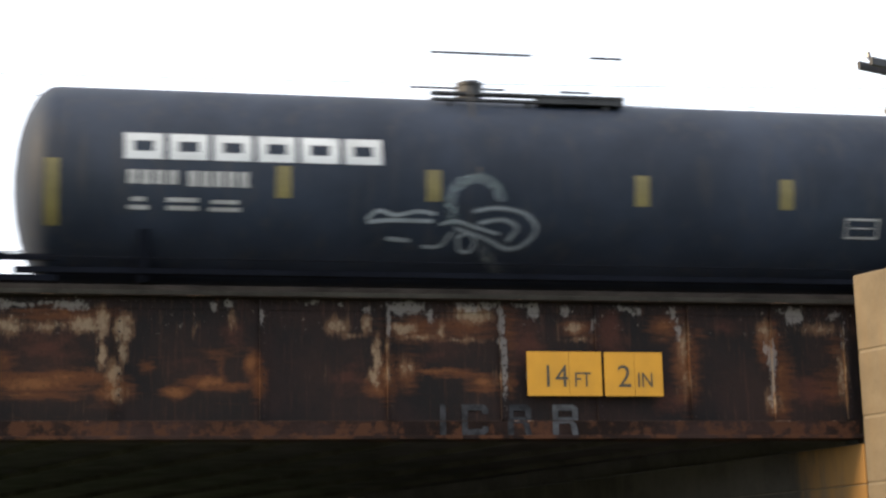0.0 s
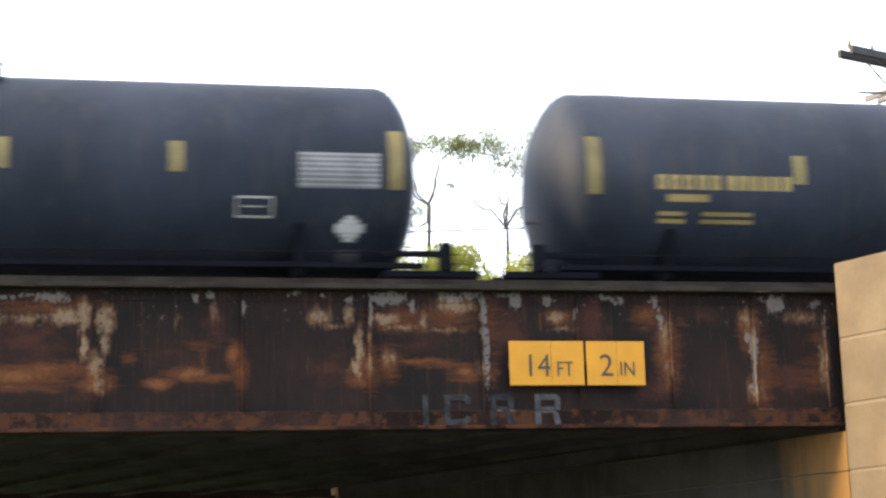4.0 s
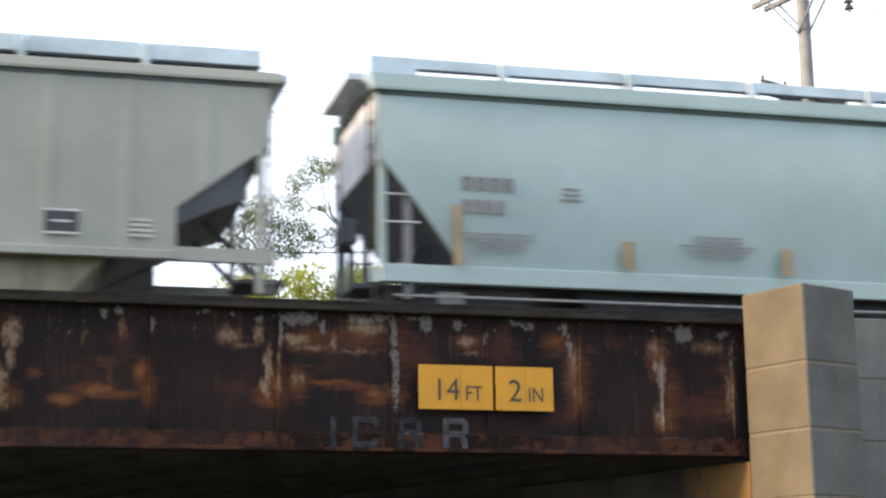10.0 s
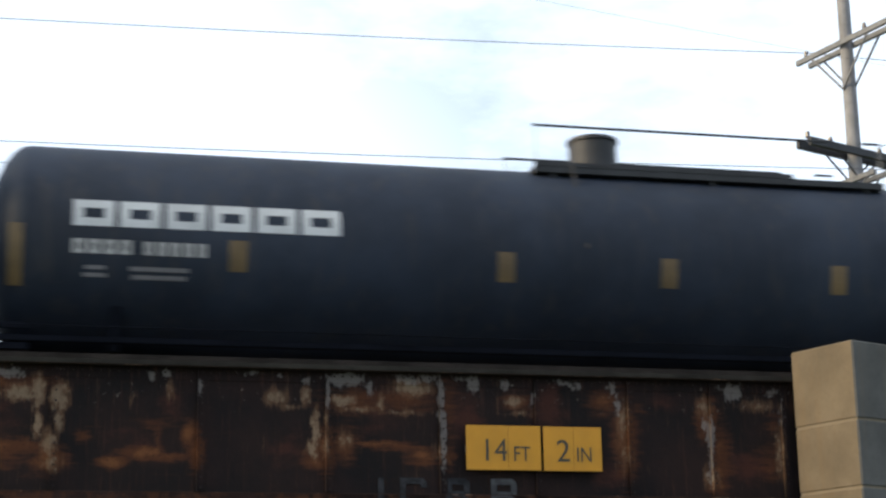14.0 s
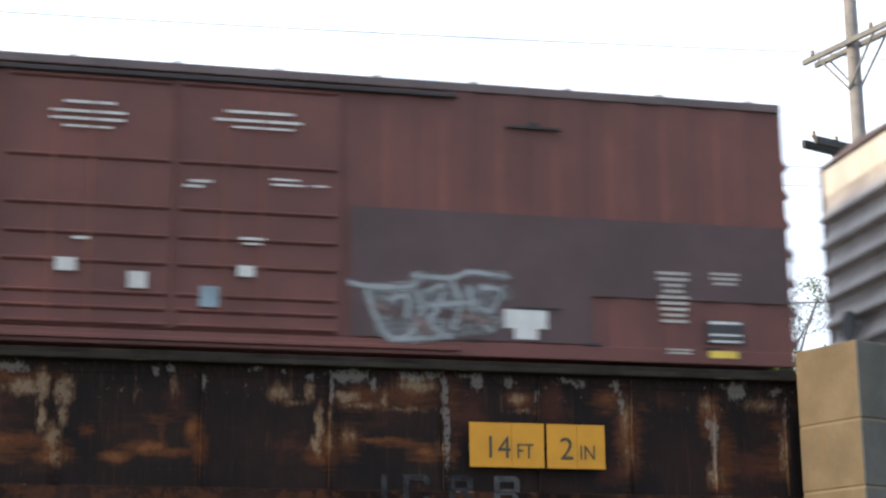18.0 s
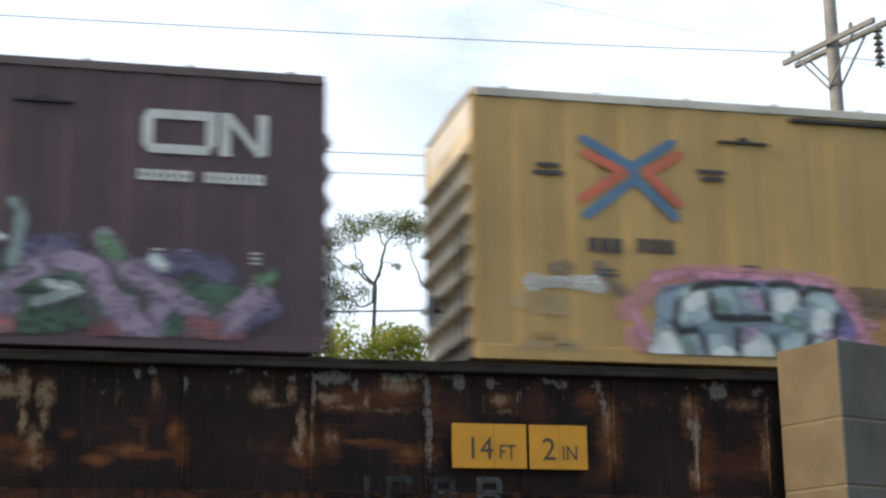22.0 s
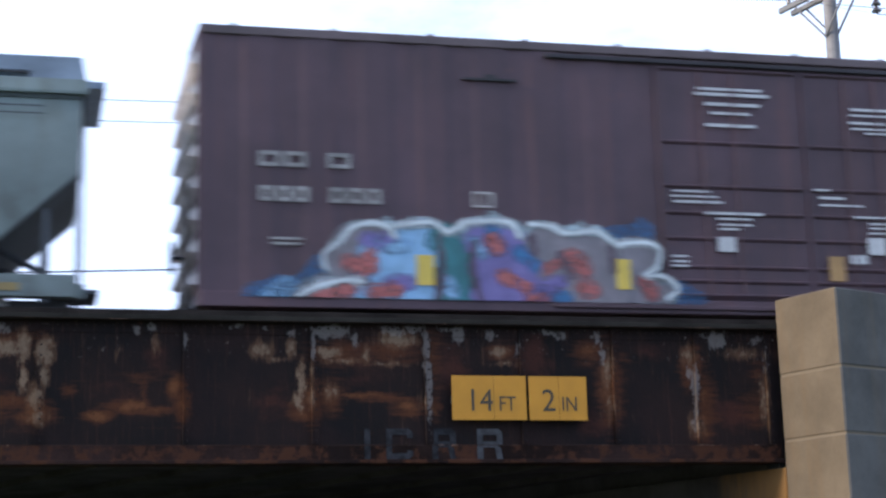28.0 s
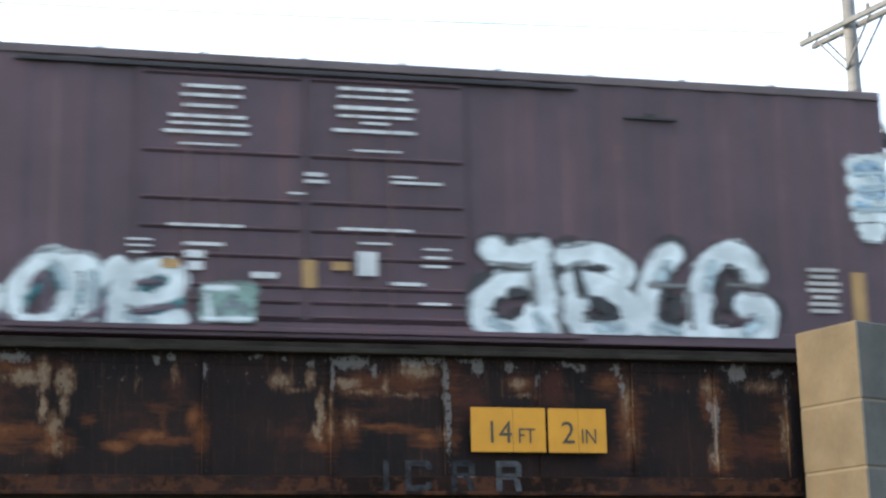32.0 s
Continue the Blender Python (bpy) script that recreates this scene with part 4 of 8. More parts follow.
DOOR_BLACK = surface("black_door_paint", (0.013, 0.0185, 0.031), 0.55, vary=0.3, scale=0.7, streak=0.35, streak_color=(0.04, 0.04, 0.042), fine=0.1)
END_GREY = surface("car_end_paint", (0.37, 0.345, 0.335), 0.6, vary=0.25, scale=0.9, streak=0.4, streak_color=(0.2, 0.15, 0.14), fine=0.15, rust=0.4)
# paint brightened to carry light on ribs and the blue hopper's ends
END_LIT = surface("lit_end_paint", (0.72, 0.69, 0.68), 0.6, vary=0.25, scale=0.9, streak=0.3, streak_color=(0.2, 0.15, 0.14), fine=0.15, rust=0.2)
# pale with sunlight put in: box car end tops and the green hopper's ends
END_SUNLIT = surface("sunlit_end_paint", (0.48, 0.45, 0.41), 0.5, vary=0.2, scale=1.0, streak=0.3, streak_color=(0.35, 0.22, 0.15), fine=0.1)
END_RED = surface("red_end_paint", (0.19, 0.085, 0.07), 0.6, vary=0.3, scale=0.9, streak=0.4, fine=0.15)
END_CREAM = surface("cream_end_paint", (0.55, 0.45, 0.3), 0.6, vary=0.3, scale=0.9, streak=0.4, fine=0.15)
ROOF_DARK = surface("car_roof", (0.10, 0.075, 0.08), 0.6, vary=0.35, scale=0.6, fine=0.15)
TRACK_DARK = surface("track_paint", (0.026, 0.023, 0.030), 0.7, vary=0.35, scale=0.8, fine=0.2, rust=0.3)
ROOF_ZINC = surface("zinc_roof", (0.45, 0.42, 0.36), 0.45, 0.4, vary=0.3, scale=0.6, fine=0.15, rust=0.4)
TANK_BLACK = surface("tank_paint", (0.0235, 0.030, 0.046), 0.62, spec=0.16, vary=0.35, scale=0.5, streak=0.35, streak_color=(0.05, 0.047, 0.045), fine=0.1)
HOPPER_BEIGE = surface("beige_hopper_paint", (0.268, 0.274, 0.242), 0.6, vary=0.16, scale=0.5, streak=0.45, streak_color=(0.25, 0.23, 0.185), fine=0.08, rust=0.2)
HOPPER_BLUE = surface("pale_blue_hopper_paint", (0.285, 0.352, 0.352), 0.55, vary=0.12, scale=0.5, streak=0.3, streak_color=(0.27, 0.33, 0.30), fine=0.07)
HOPPER_GREEN = surface("green_hopper_paint", (0.172, 0.212, 0.207), 0.6, vary=0.3, scale=0.45, streak=0.5, streak_color=(0.11, 0.12, 0.10), fine=0.15, rust=0.1, soot=0.85)
EAVE_SHADE = surface("eave_shade_paint", (0.075, 0.09, 0.092), 0.8, vary=0.3, scale=1.0, fine=0.2)
HOPPER_PATCH = surface("patch_paint", (0.225, 0.28, 0.275), 0.6, vary=0.15, scale=0.8, streak=0.3, streak_color=(0.15, 0.17, 0.16), fine=0.1)
HATCH = surface("hatch_paint", (0.44, 0.50, 0.55), 0.5, vary=0.35, scale=0.7, streak=0.0, fine=0.2)
HATCH_DULL = surface("dull_hatch_paint", (0.20, 0.245, 0.31), 0.55, vary=0.4, scale=0.8, fine=0.25)
CHUTE_OLIVE = surface("chute_paint", (0.30, 0.27, 0.18), 0.7, vary=0.3, scale=0.8, streak=0.4, fine=0.2)
SADDLE = surface("saddle_paint", (0.007, 0.008, 0.012), 0.95, vary=0.3, scale=1.0, fine=0.2, spec=0.05)
# dark grey with the shade below the hopper ends put into it
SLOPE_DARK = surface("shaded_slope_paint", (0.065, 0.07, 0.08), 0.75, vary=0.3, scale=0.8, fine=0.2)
WHITE = surface("white_marking", (0.50, 0.51, 0.52), 0.6, vary=0.2, scale=1.5, streak=0.2, streak_color=(0.35, 0.33, 0.32), fine=0.1)
FAINT_MARK = surface("faint_grey_marking", (0.25, 0.245, 0.24), 0.7, vary=0.35, scale=2.5, fine=0.2)
GREY_MARK = surface("grey_marking", (0.36, 0.35, 0.34), 0.7, vary=0.25, scale=2.0, fine=0.15)
TANK_ROWS = surface("worn_panel_lettering", (0.23, 0.235, 0.245), 0.7, vary=0.3, scale=3.0, fine=0.2)
TANK_PANEL = surface("worn_panel", (0.12, 0.125, 0.135), 0.7, vary=0.3, scale=3.0, fine=0.2)
DIM_MARK = surface("dim_marking", (0.17, 0.16, 0.165), 0.7, vary=0.25, scale=2.0, fine=0.15)
BLACK_MARK = surface("black_marking", (0.03, 0.03, 0.035), 0.6, vary=0.25, scale=2.0, fine=0.15)
YELLOW_MARK = surface("yellow_reflector", (0.62, 0.47, 0.06), 0.45, vary=0.2, scale=2.0, fine=0.15)
DULL_YELLOW = surface("dull_yellow_reflector", (0.155, 0.125, 0.04), 0.55, vary=0.3, scale=2.0, fine=0.2)
DULL_ORANGE = surface("dull_orange_reflector", (0.12, 0.078, 0.03), 0.55, vary=0.3, scale=2.0, fine=0.2)
ORANGE_MARK = surface("orange_reflector", (0.31, 0.19, 0.065), 0.55, vary=0.25, scale=2.0, fine=0.2)
TAN_MARK = surface("faded_reflector", (0.30, 0.225, 0.125), 0.6, vary=0.3, scale=2.0, fine=0.2)
ROSE_MARK = surface("faded_placard", (0.37, 0.25, 0.27), 0.6, vary=0.3, scale=2.0, fine=0.2)
GOLD_MARK = surface("gold_marking", (0.25, 0.19, 0.065), 0.6, vary=0.25, scale=2.0, fine=0.15)
RED_MARK = surface("red_marking", (0.45, 0.11, 0.06), 0.6, vary=0.2, scale=2.0, fine=0.15)
ORANGE_BRIGHT = surface("orange_emblem", (0.60, 0.17, 0.05), 0.6, vary=0.25, scale=2.5, fine=0.2)
BLUE_MARK = surface("blue_marking", (0.075, 0.155, 0.27), 0.6, vary=0.2, scale=2.0, fine=0.15)
SPRAY = {}
SPRAY_RGB = {"white": (0.55, 0.60, 0.62), "cream": (0.48, 0.44, 0.29), "blue": (0.06, 0.16, 0.34), "sky": (0.26, 0.42, 0.62), "teal": (0.05, 0.17, 0.19), "mauve": (0.36, 0.27, 0.40),
                 "violet": (0.18, 0.15, 0.36), "red": (0.36, 0.12, 0.11), "pink": (0.50, 0.24, 0.33), "leaf": (0.115, 0.20, 0.12), "grey": (0.34, 0.42, 0.46), "steel": (0.20, 0.27, 0.33),
                 "orange": (0.52, 0.28, 0.12), "silver": (0.22, 0.24, 0.26), "black": (0.02, 0.02, 0.022), "mint": (0.18, 0.27, 0.24), "ghost": (0.085, 0.095, 0.11), "pencil": (0.25, 0.26, 0.255), "dusk": (0.10, 0.07, 0.095), "faint": (0.16, 0.115, 0.11), "tan": (0.42, 0.34, 0.2), "smoke": (0.12, 0.12, 0.12), "slate": (0.17, 0.205, 0.22), "ash": (0.20, 0.185, 0.205), "emerald": (0.04, 0.16, 0.085), "haze": (0.19, 0.235, 0.245), "plum": (0.12, 0.11, 0.20), "lilac": (0.27, 0.215, 0.30), "moss": (0.06, 0.11, 0.08), "rose": (0.27, 0.115, 0.125)}
for key, rgb in SPRAY_RGB.items():
    SPRAY[key] = surface("spray_" + key, rgb, 0.6, vary=0.28, scale=2.2, fine=0.15)


SINGLE = ("reflector", "placard", "data_panel", "label_plate", "paint_patch", "repaint_patch", "plate", "plate_block", "seam", "data_strip", "lettering_line")


def bars(parent, rects, mat, y, name="lettering", label=""):
    """Painted marks: those that can be told apart one by one, the rest as one part."""
    if name in SINGLE and len(rects) > 1 and not (name == "data_panel" and len(rects) > 3):
        for r in rects:
            bars(parent, [r], mat, y, name, label)
        return None
    bm = bmesh.new()
    for x0, x1, z0, z1 in rects:
        vs = [bm.verts.new((a, b, c)) for b in (y, y + 0.003) for a, c in ((x0, z0), (x1, z0), (x1, z1), (x0, z1))]
        for q in ((0, 1, 2, 3), (7, 6, 5, 4), (1, 0, 4, 5), (2, 1, 5, 6), (3, 2, 6, 7), (0, 3, 7, 4)):
            bm.faces.new([vs[i] for i in q])
    ob = part(name, bm, mat, parent, label)
    return tagged(ob, kind="stuff") if len(rects) > 5 else ob


def rows_of(x0, x1, z0, z1, n, rng, fill=0.55, shape="mid"):
    """Rows of unreadable small lettering as plain bars."""
    out = []
    step = (z1 - z0) / n
    for i in range(n):
        k = rng.uniform(0.6, 1.0)
        w = (x1 - x0) * k
        a = {"mid": (x0 + x1 - w) / 2, "left": x0, "right": x1 - w}[shape]
        zt = z1 - i * step
        out.append((a, a + w, zt - step * fill, zt))
    return out


def frames_of(x0, x1, z0, z1, n, gap, line):
    """A row of n plain hollow blocks that stands for a mark that is not spelled out."""
    out = []
    w = (x1 - x0 + gap) / n
    for i in range(n):
        a, b = x0 + i * w, x0 + (i + 1) * w - gap
        out += [(a, b, z1 - line, z1), (a, a + line * 1.15, z0, z1 - line), (b - line * 1.15, b, z0, z1 - line), (a + line * 1.15, b - line * 1.15, z0, z0 + line)]
    return out


def stroke(bm, pts, w, y, mat=0, n=6, wild=0.0):
    """A sprayed line of width w along pts: one ribbon with rounded ends."""
    pts = [Vector((p[0], 0, p[1])) for p in pts]
    pts = [p for i, p in enumerate(pts) if i == 0 or (p - pts[i - 1]).length > 1e-4]
    if len(pts) < 2:
        return
    ring = []
    for i, p in enumerate(pts):
        d = (pts[min(i + 1, len(pts) - 1)] - pts[max(i - 1, 0)]).normalized()
        nrm = Vector((-d.z, 0, d.x)) * (w / 2 * (1 + wild * noise.noise(p * 4.3 + Vector((0, w * 50, 0)))))
        yy = y - 0.00002 * i
        ring.append((bm.verts.new((p.x + nrm.x, yy, p.z + nrm.z)), bm.verts.new((p.x - nrm.x, yy, p.z - nrm.z))))
    fs = [bm.faces.new((a[0], a[1], b[1], b[0])) for a, b in zip(ring, ring[1:])]
    for k, e in ((0, -1), (len(pts) - 1, 1)):
        d = (pts[min(k + 1, len(pts) - 1)] - pts[max(k - 1, 0)]).normalized() * e
        nrm = Vector((-d.z, 0, d.x))
        a, b = ring[k] if e > 0 else ring[k][::-1]
        arc_ = [bm.verts.new((pts[k] + (nrm * math.cos(math.pi * j / n) + d * math.sin(math.pi * j / n)) * (w / 2)) + Vector((0, a.co.y, 0))) for j in range(1, n)]
        fs.append(bm.faces.new([a, *arc_, b]))
    for f in fs:
        f.normal_update()
        if f.normal.y > 0:
            f.normal_flip()
        f.material_index = mat


def blob(bm, x, z, rx, rz, y, mat, rng, wob=0.18, n=20, tilt=0.0):
    ph = [rng.uniform(0, 6.28) for _ in range(3)]
    pts = []
    for k in range(n):
        a = 2 * math.pi * k / n
        r = 1 + wob * (math.sin(2 * a + ph[0]) * 0.6 + math.sin(3 * a + ph[1]) * 0.5 + math.sin(5 * a + ph[2]) * 0.3)
        u, v = rx * r * math.cos(a), rz * r * math.sin(a)
        pts.append((x + u + tilt * v, z + v))
    f = bm.faces.new([bm.verts.new((p[0], y, p[1])) for p in pts])
    f.normal_update()
    if f.normal.y > 0:
        f.normal_flip()
    f.material_index = mat


def loose(name, rgb, scale, lo, hi):
    """Sprayed paint that covers the surface in part, in specks or clouds."""
    m = surface(name, rgb, 0.7, vary=0.3, scale=2.0, fine=0.2)
    nt = m.node_tree
    cover = noise_mask(nt, nt.nodes.new("ShaderNodeTexCoord").outputs["Object"], scale, lo, hi, detail=4)
    clear = nt.nodes.new("ShaderNodeBsdfTransparent")
    both = nt.nodes.new("ShaderNodeMixShader")
    nt.links.new(cover, both.inputs["Fac"])
    nt.links.new(clear.outputs[0], both.inputs[1])
    nt.links.new(nt.nodes["Principled BSDF"].outputs[0], both.inputs[2])
    nt.links.new(both.outputs[0], nt.nodes["Material Output"].inputs["Surface"])
    return m


MIST = {key: loose("mist_" + key, rgb, 40.0, 0.36, 0.66) for key, rgb in SPRAY_RGB.items()}
CLOUD = {key: loose("cloud_" + key, rgb, 7.0, 0.30, 0.56) for key, rgb in SPRAY_RGB.items()}


def spray(parent, y, label, *layers, shift=0.0):
    """A sprayed piece in coats, each (colour, width, softness, lines); a soft coat has an edge of loose overspray, and softness 1 is overspray alone."""
    bm = bmesh.new()
    mats = []
    depth = 0

    def slot(m):
        if m not in mats:
            mats.append(m)
        return mats.index(m)
    for color, width, soft, lines in layers:
        runs = [flow([(x + shift, z) for x, z in ln]) for ln in lines]
        if soft >= 1:
            coats = [(MIST[color], width)]
        elif soft >= 0.6:
            coats = [(MIST[color], width + 0.10), (CLOUD[color], width * 0.95)]
        else:
            coats = [(MIST[color], width + 0.07), (SPRAY[color], width * 0.96)]
        for mat, w in coats:
            for ln in runs:
                stroke(bm, ln, w, y - depth, slot(mat), wild=0.55)
                depth += 0.0004
    low = 1.125
    for v in bm.verts:
        if v.co.z < low:
            v.co.z = low
    tagged(part("graffiti", bm, mats, parent, label), kind="stuff")


def trucks(c, half, spread):
    """Two bogies, couplers and the centre sill under a car."""
    for s in (-1, 1):
        x = s * (half - spread)
        b = part("bogie", P(box, x - 0.25, x + 0.25, -1.1, 1.1, 0.45, 0.75, bevel=0.04), STEEL_DARK, c, "dark cast steel bogie")
        for y in (-1.0, 1.0):
            bm = bmesh.new()
            prism(bm, [(x - 1.15, 0.42), (x - 0.75, 0.36), (x - 0.4, 0.2), (x + 0.4, 0.2), (x + 0.75, 0.36), (x + 1.15, 0.42), (x + 1.1, 0.62), (x + 0.4, 0.78), (x - 0.4, 0.78), (x - 1.1, 0.62)], "y", y - 0.07, y + 0.07)
            part("side_frame", bm, STEEL_DARK, b)
            for dx in (-0.86, 0.86):
                bm = bmesh.new()
                yy = y * 0.75
                rod(bm, (x + dx, yy - 0.06, 0.42), (x + dx, yy + 0.06, 0.42), 0.42, 20)
                rod(bm, (x + dx, 0, 0.42), (x + dx, yy, 0.42), 0.08, 8)
                part("wheel", bm, RAIL, b)
        bm = bmesh.new()
        box(bm, *sorted((s * (half - 0.2), s * (half + 0.75))), -0.12, 0.12, 0.75, 0.98, bevel=0.03)
        box(bm, *sorted((s * (half + 0.6), s * (half + 0.98))), -0.17, 0.17, 0.68, 1.05, bevel=0.05)
        part("coupler", bm, STEEL_DARK, c)
        bm = bmesh.new()
        rod(bm, (s * (half + 0.05), 0.35, 0.95), (s * (half + 0.55), 0.3, 0.62), 0.03, 6)
        rod(bm, (s * (half + 0.55), 0.3, 0.62), (s * (half + 0.95), 0.12, 0.7), 0.03, 6)
        part("air_hose", bm, CABLE, c)
    part("centre_sill", P(box, -half, half, -0.3, 0.3, 0.72, 1.02), SADDLE, c)


def ladder(c, x, y0, y1, z0, z1, mat, n=7, axis="x", w=0.4):
    bm = bmesh.new()
    for e in (0, w):
        a = (x + e, y0, z0) if axis == "x" else (x, y0 + e, z0)
        b = (x + e, y0, z1) if axis == "x" else (x, y0 + e, z1)
        rod(bm, a, b, 0.018, 5)
    for i in range(n):
        z = z0 + (z1 - z0) * (i + 0.5) / n
        if axis == "x":
            rod(bm, (x, y0, z), (x + w, y0, z), 0.013, 5)
        else:
            rod(bm, (x, y0, z), (x, y0 + w, z), 0.013, 5)
    part("ladder", bm, mat, c)


# ---- box cars ----
HALF, SIDE = 9.4, 1.58
DEC = -SIDE - 0.045


def box_car(mid, label, paint, end_paint, roof, door_paint=None, door_x=2.45, cap=True):
    c = car("box_car", mid, label, "railway car", "railway cars")
    door_paint = door_paint or paint
    part("body", P(box, -HALF + 0.03, HALF - 0.03, -SIDE + 0.01, SIDE - 0.01, 1.12, 5.1), paint, c)
    for s in (-1, 1):
        y = s * SIDE
        for a, b in ((-HALF, -door_x), (door_x, HALF)):
            n = 8
            w = (b - a) / n
            for i in range(n):
                x0, x1 = a + i * w, a + (i + 1) * w
                part("side_sheet", P(box, x0 + 0.004, x1 - 0.004, *sorted((y - s * 0.012, y + s * 0.004)), 1.2, 5.03), paint, c)
                bm = bmesh.new()
                yo = y + s * 0.004
                pts = [(x0 - 0.27, yo), (x0 - 0.19, yo + s * 0.016), (x0 + 0.19, yo + s * 0.016), (x0 + 0.27, yo)]
                if i or a < 0:
                    if i == 0:
                        pts = [(x0, yo), (x0, yo + s * 0.016), (x0 + 0.09, yo + s * 0.016), (x0 + 0.14, yo)]
                    prism(bm, pts, "z", 1.2, 5.03)
                    part("side_post", bm, paint, c)
        part("side_sill", P(box, -HALF, HALF, *sorted((y - s * 0.03, y + s * 0.035)), 0.98, 1.2, bevel=0.01), paint, c)
        part("top_chord", P(box, -HALF, HALF, *sorted((y - s * 0.05, y + s * 0.045)), 5.03, 5.17, bevel=0.012), roof, c)
        for d in (-1, 1):
            x0, x1 = sorted((d * 0.006, d * (door_x - 0.03)))
            dr = part("plug_door", P(box, x0, x1, *sorted((y - s * 0.01, y + s * 0.02)), 1.22, 4.93, bevel=0.01), door_paint, c, "ridged sliding plug door")
            for z in (1.28, 1.5, 1.72, 2.16, 2.56, 2.98, 3.68, 4.86):
                bm = bmesh.new()
                prism(bm, [(y + s * 0.018, z - 0.045), (y + s * 0.055, z - 0.01), (y + s * 0.055, z + 0.01), (y + s * 0.018, z + 0.03)], "x", x0 + 0.08, x1 - 0.08)
                part("door_ridge", bm, door_paint, dr)
            for e in (0.3, 0.52):
                xx = x0 + (x1 - x0) * e
                part("lock_rod", P(rod, (xx, y + s * 0.068, 1.3), (xx, y + s * 0.068, 4.8), 0.016, 6), door_paint, dr)
            part("door_edge", P(box, x0, x0 + 0.06, *sorted((y + s * 0.02, y + s * 0.05)), 1.24, 4.92), door_paint, dr)
        for z in (1.08, 4.95):
            part("door_track", P(box, -door_x * 1.7, door_x * 1.7, *sorted((y + s * 0.02, y + s * 0.085)), z - 0.035, z + 0.03, bevel=0.008), TRACK_DARK if z > 2 else paint, c)
        # small steps and brackets along the sill
        for x in (-8.1, -6.2, -4.4, 4.4, 6.2, 8.1):
            part("sill_bracket", P(box, x - 0.12, x + 0.12, *sorted((y, y + s * 0.05)), 1.2, 1.235), STEEL_DARK, c)
        for x in (-5.05, 5.35):
            bm = P(box, x - 0.42, x + 0.42, *sorted((y + s * 0.02, y + s * 0.07)), 4.5, 4.535)
            box(bm, x - 0.08, x + 0.08, *sorted((y + s * 0.02, y + s * 0.06)), 4.535, 4.6)
            part("grab_rail", bm, STEEL_DARK, c)
            bm = P(box, x - 0.35, x + 0.35, *sorted((y + s * 0.02, y + s * 0.06)), 1.72, 1.745)
            part("grab_rail", bm, STEEL_DARK, c)
    bm = bmesh.new()
    prism(bm, [(-SIDE - 0.03, 5.17), (-SIDE + 0.05, 5.2), (0, 5.29), (SIDE - 0.05, 5.2), (SIDE + 0.03, 5.17)], "x", -HALF, HALF)
    part("roof", bm, roof, c, "low peaked sheet steel roof")
    for i in range(13):
        x = -HALF + 0.5 + i * (2 * HALF - 1) / 12
        bm = bmesh.new()
        prism(bm, [(-SIDE, 5.185), (0, 5.285), (SIDE, 5.185), (SIDE, 5.215), (0, 5.32), (-SIDE, 5.215)], "x", x - 0.04, x + 0.04)
        part("roof_rib", bm, roof, c)
    for s in (-1, 1):
        x = s * (HALF - 0.02)
        # without a cap, the sheet between pale ribs is dark to stand for shade
        part("end_sheet", P(box, *sorted((x, x - s * 0.03)), -SIDE + 0.02, SIDE - 0.02, 1.1, 5.1), end_paint if cap else ROOF_DARK, c)
        if cap:
            # sun on the upper end is painted as a pale panel
            part("end_cap", P(box, *sorted((x, x + s * 0.012)), -SIDE + 0.06, SIDE - 0.06, 4.62, 5.1), END_SUNLIT, c, "pale panel that stands for sun on the car end's top")
        for k in range(7 if cap else 8):
            z = 1.3 + 0.47 * k
            bm = bmesh.new()
            prism(bm, [(x, z), (x + s * 0.15, z + 0.03), (x + s * 0.16, z + 0.07), (x, z + (0.33 if cap else 0.27))], "y", -SIDE + 0.12, SIDE - 0.12)
            part("end_rib", bm, end_paint, c)
        for y in (-SIDE + 0.02, SIDE - 0.1):
            part("corner_post", P(box, *sorted((x - s * 0.1, x + s * 0.04)), y, y + 0.08, 1.0, 5.1), paint, c)
        ladder(c, x + s * 0.16, -SIDE + 0.12, 0, 1.0, 2.9, STEEL_DARK, 5, "y")
        bm = P(rod, (x + s * 0.06, 0.4, 2.1), (x + s * 0.22, 0.4, 2.1), 0.03, 6)
        rod(bm, (x + s * 0.22, 0.4, 2.1), (x + s * 0.26, 0.4, 2.1), 0.26, 16)
        part("brake_wheel", bm, STEEL_DARK, c)
        part("end_platform", P(box, *sorted((x, x + s * 0.32)), -0.9, 0.9, 1.02, 1.07), STEEL_DARK, c)
        for y in (-1.45, 1.45):
            bm = P(rod, (s * (HALF - 0.1), y, 0.35), (s * (HALF - 0.1), y, 1.0), 0.02, 5)
            rod(bm, (s * (HALF - 0.5), y, 0.35), (s * (HALF - 0.5), y, 1.0), 0.02, 5)
            rod(bm, (s * (HALF - 0.5), y, 0.35), (s * (HALF - 0.1), y, 0.35), 0.02, 5)
            part("step", bm, STEEL_DARK, c)
    trucks(c, HALF, 2.6)
    return c


def door_stencils(c, rows, plates, orange=(), mat=None):
    """White stencilled notices, small plates and placards on the doors."""
    for part_rows in rows:
        bars(c, part_rows, mat or WHITE, DEC - 0.03, "door_lettering", "rows of small white stencilled notices")
    bars(c, plates, WHITE, DEC - 0.031, "placard", "small white placard")
    bars(c, list(orange), ORANGE_MARK, DEC - 0.03, "placard", "orange placard")


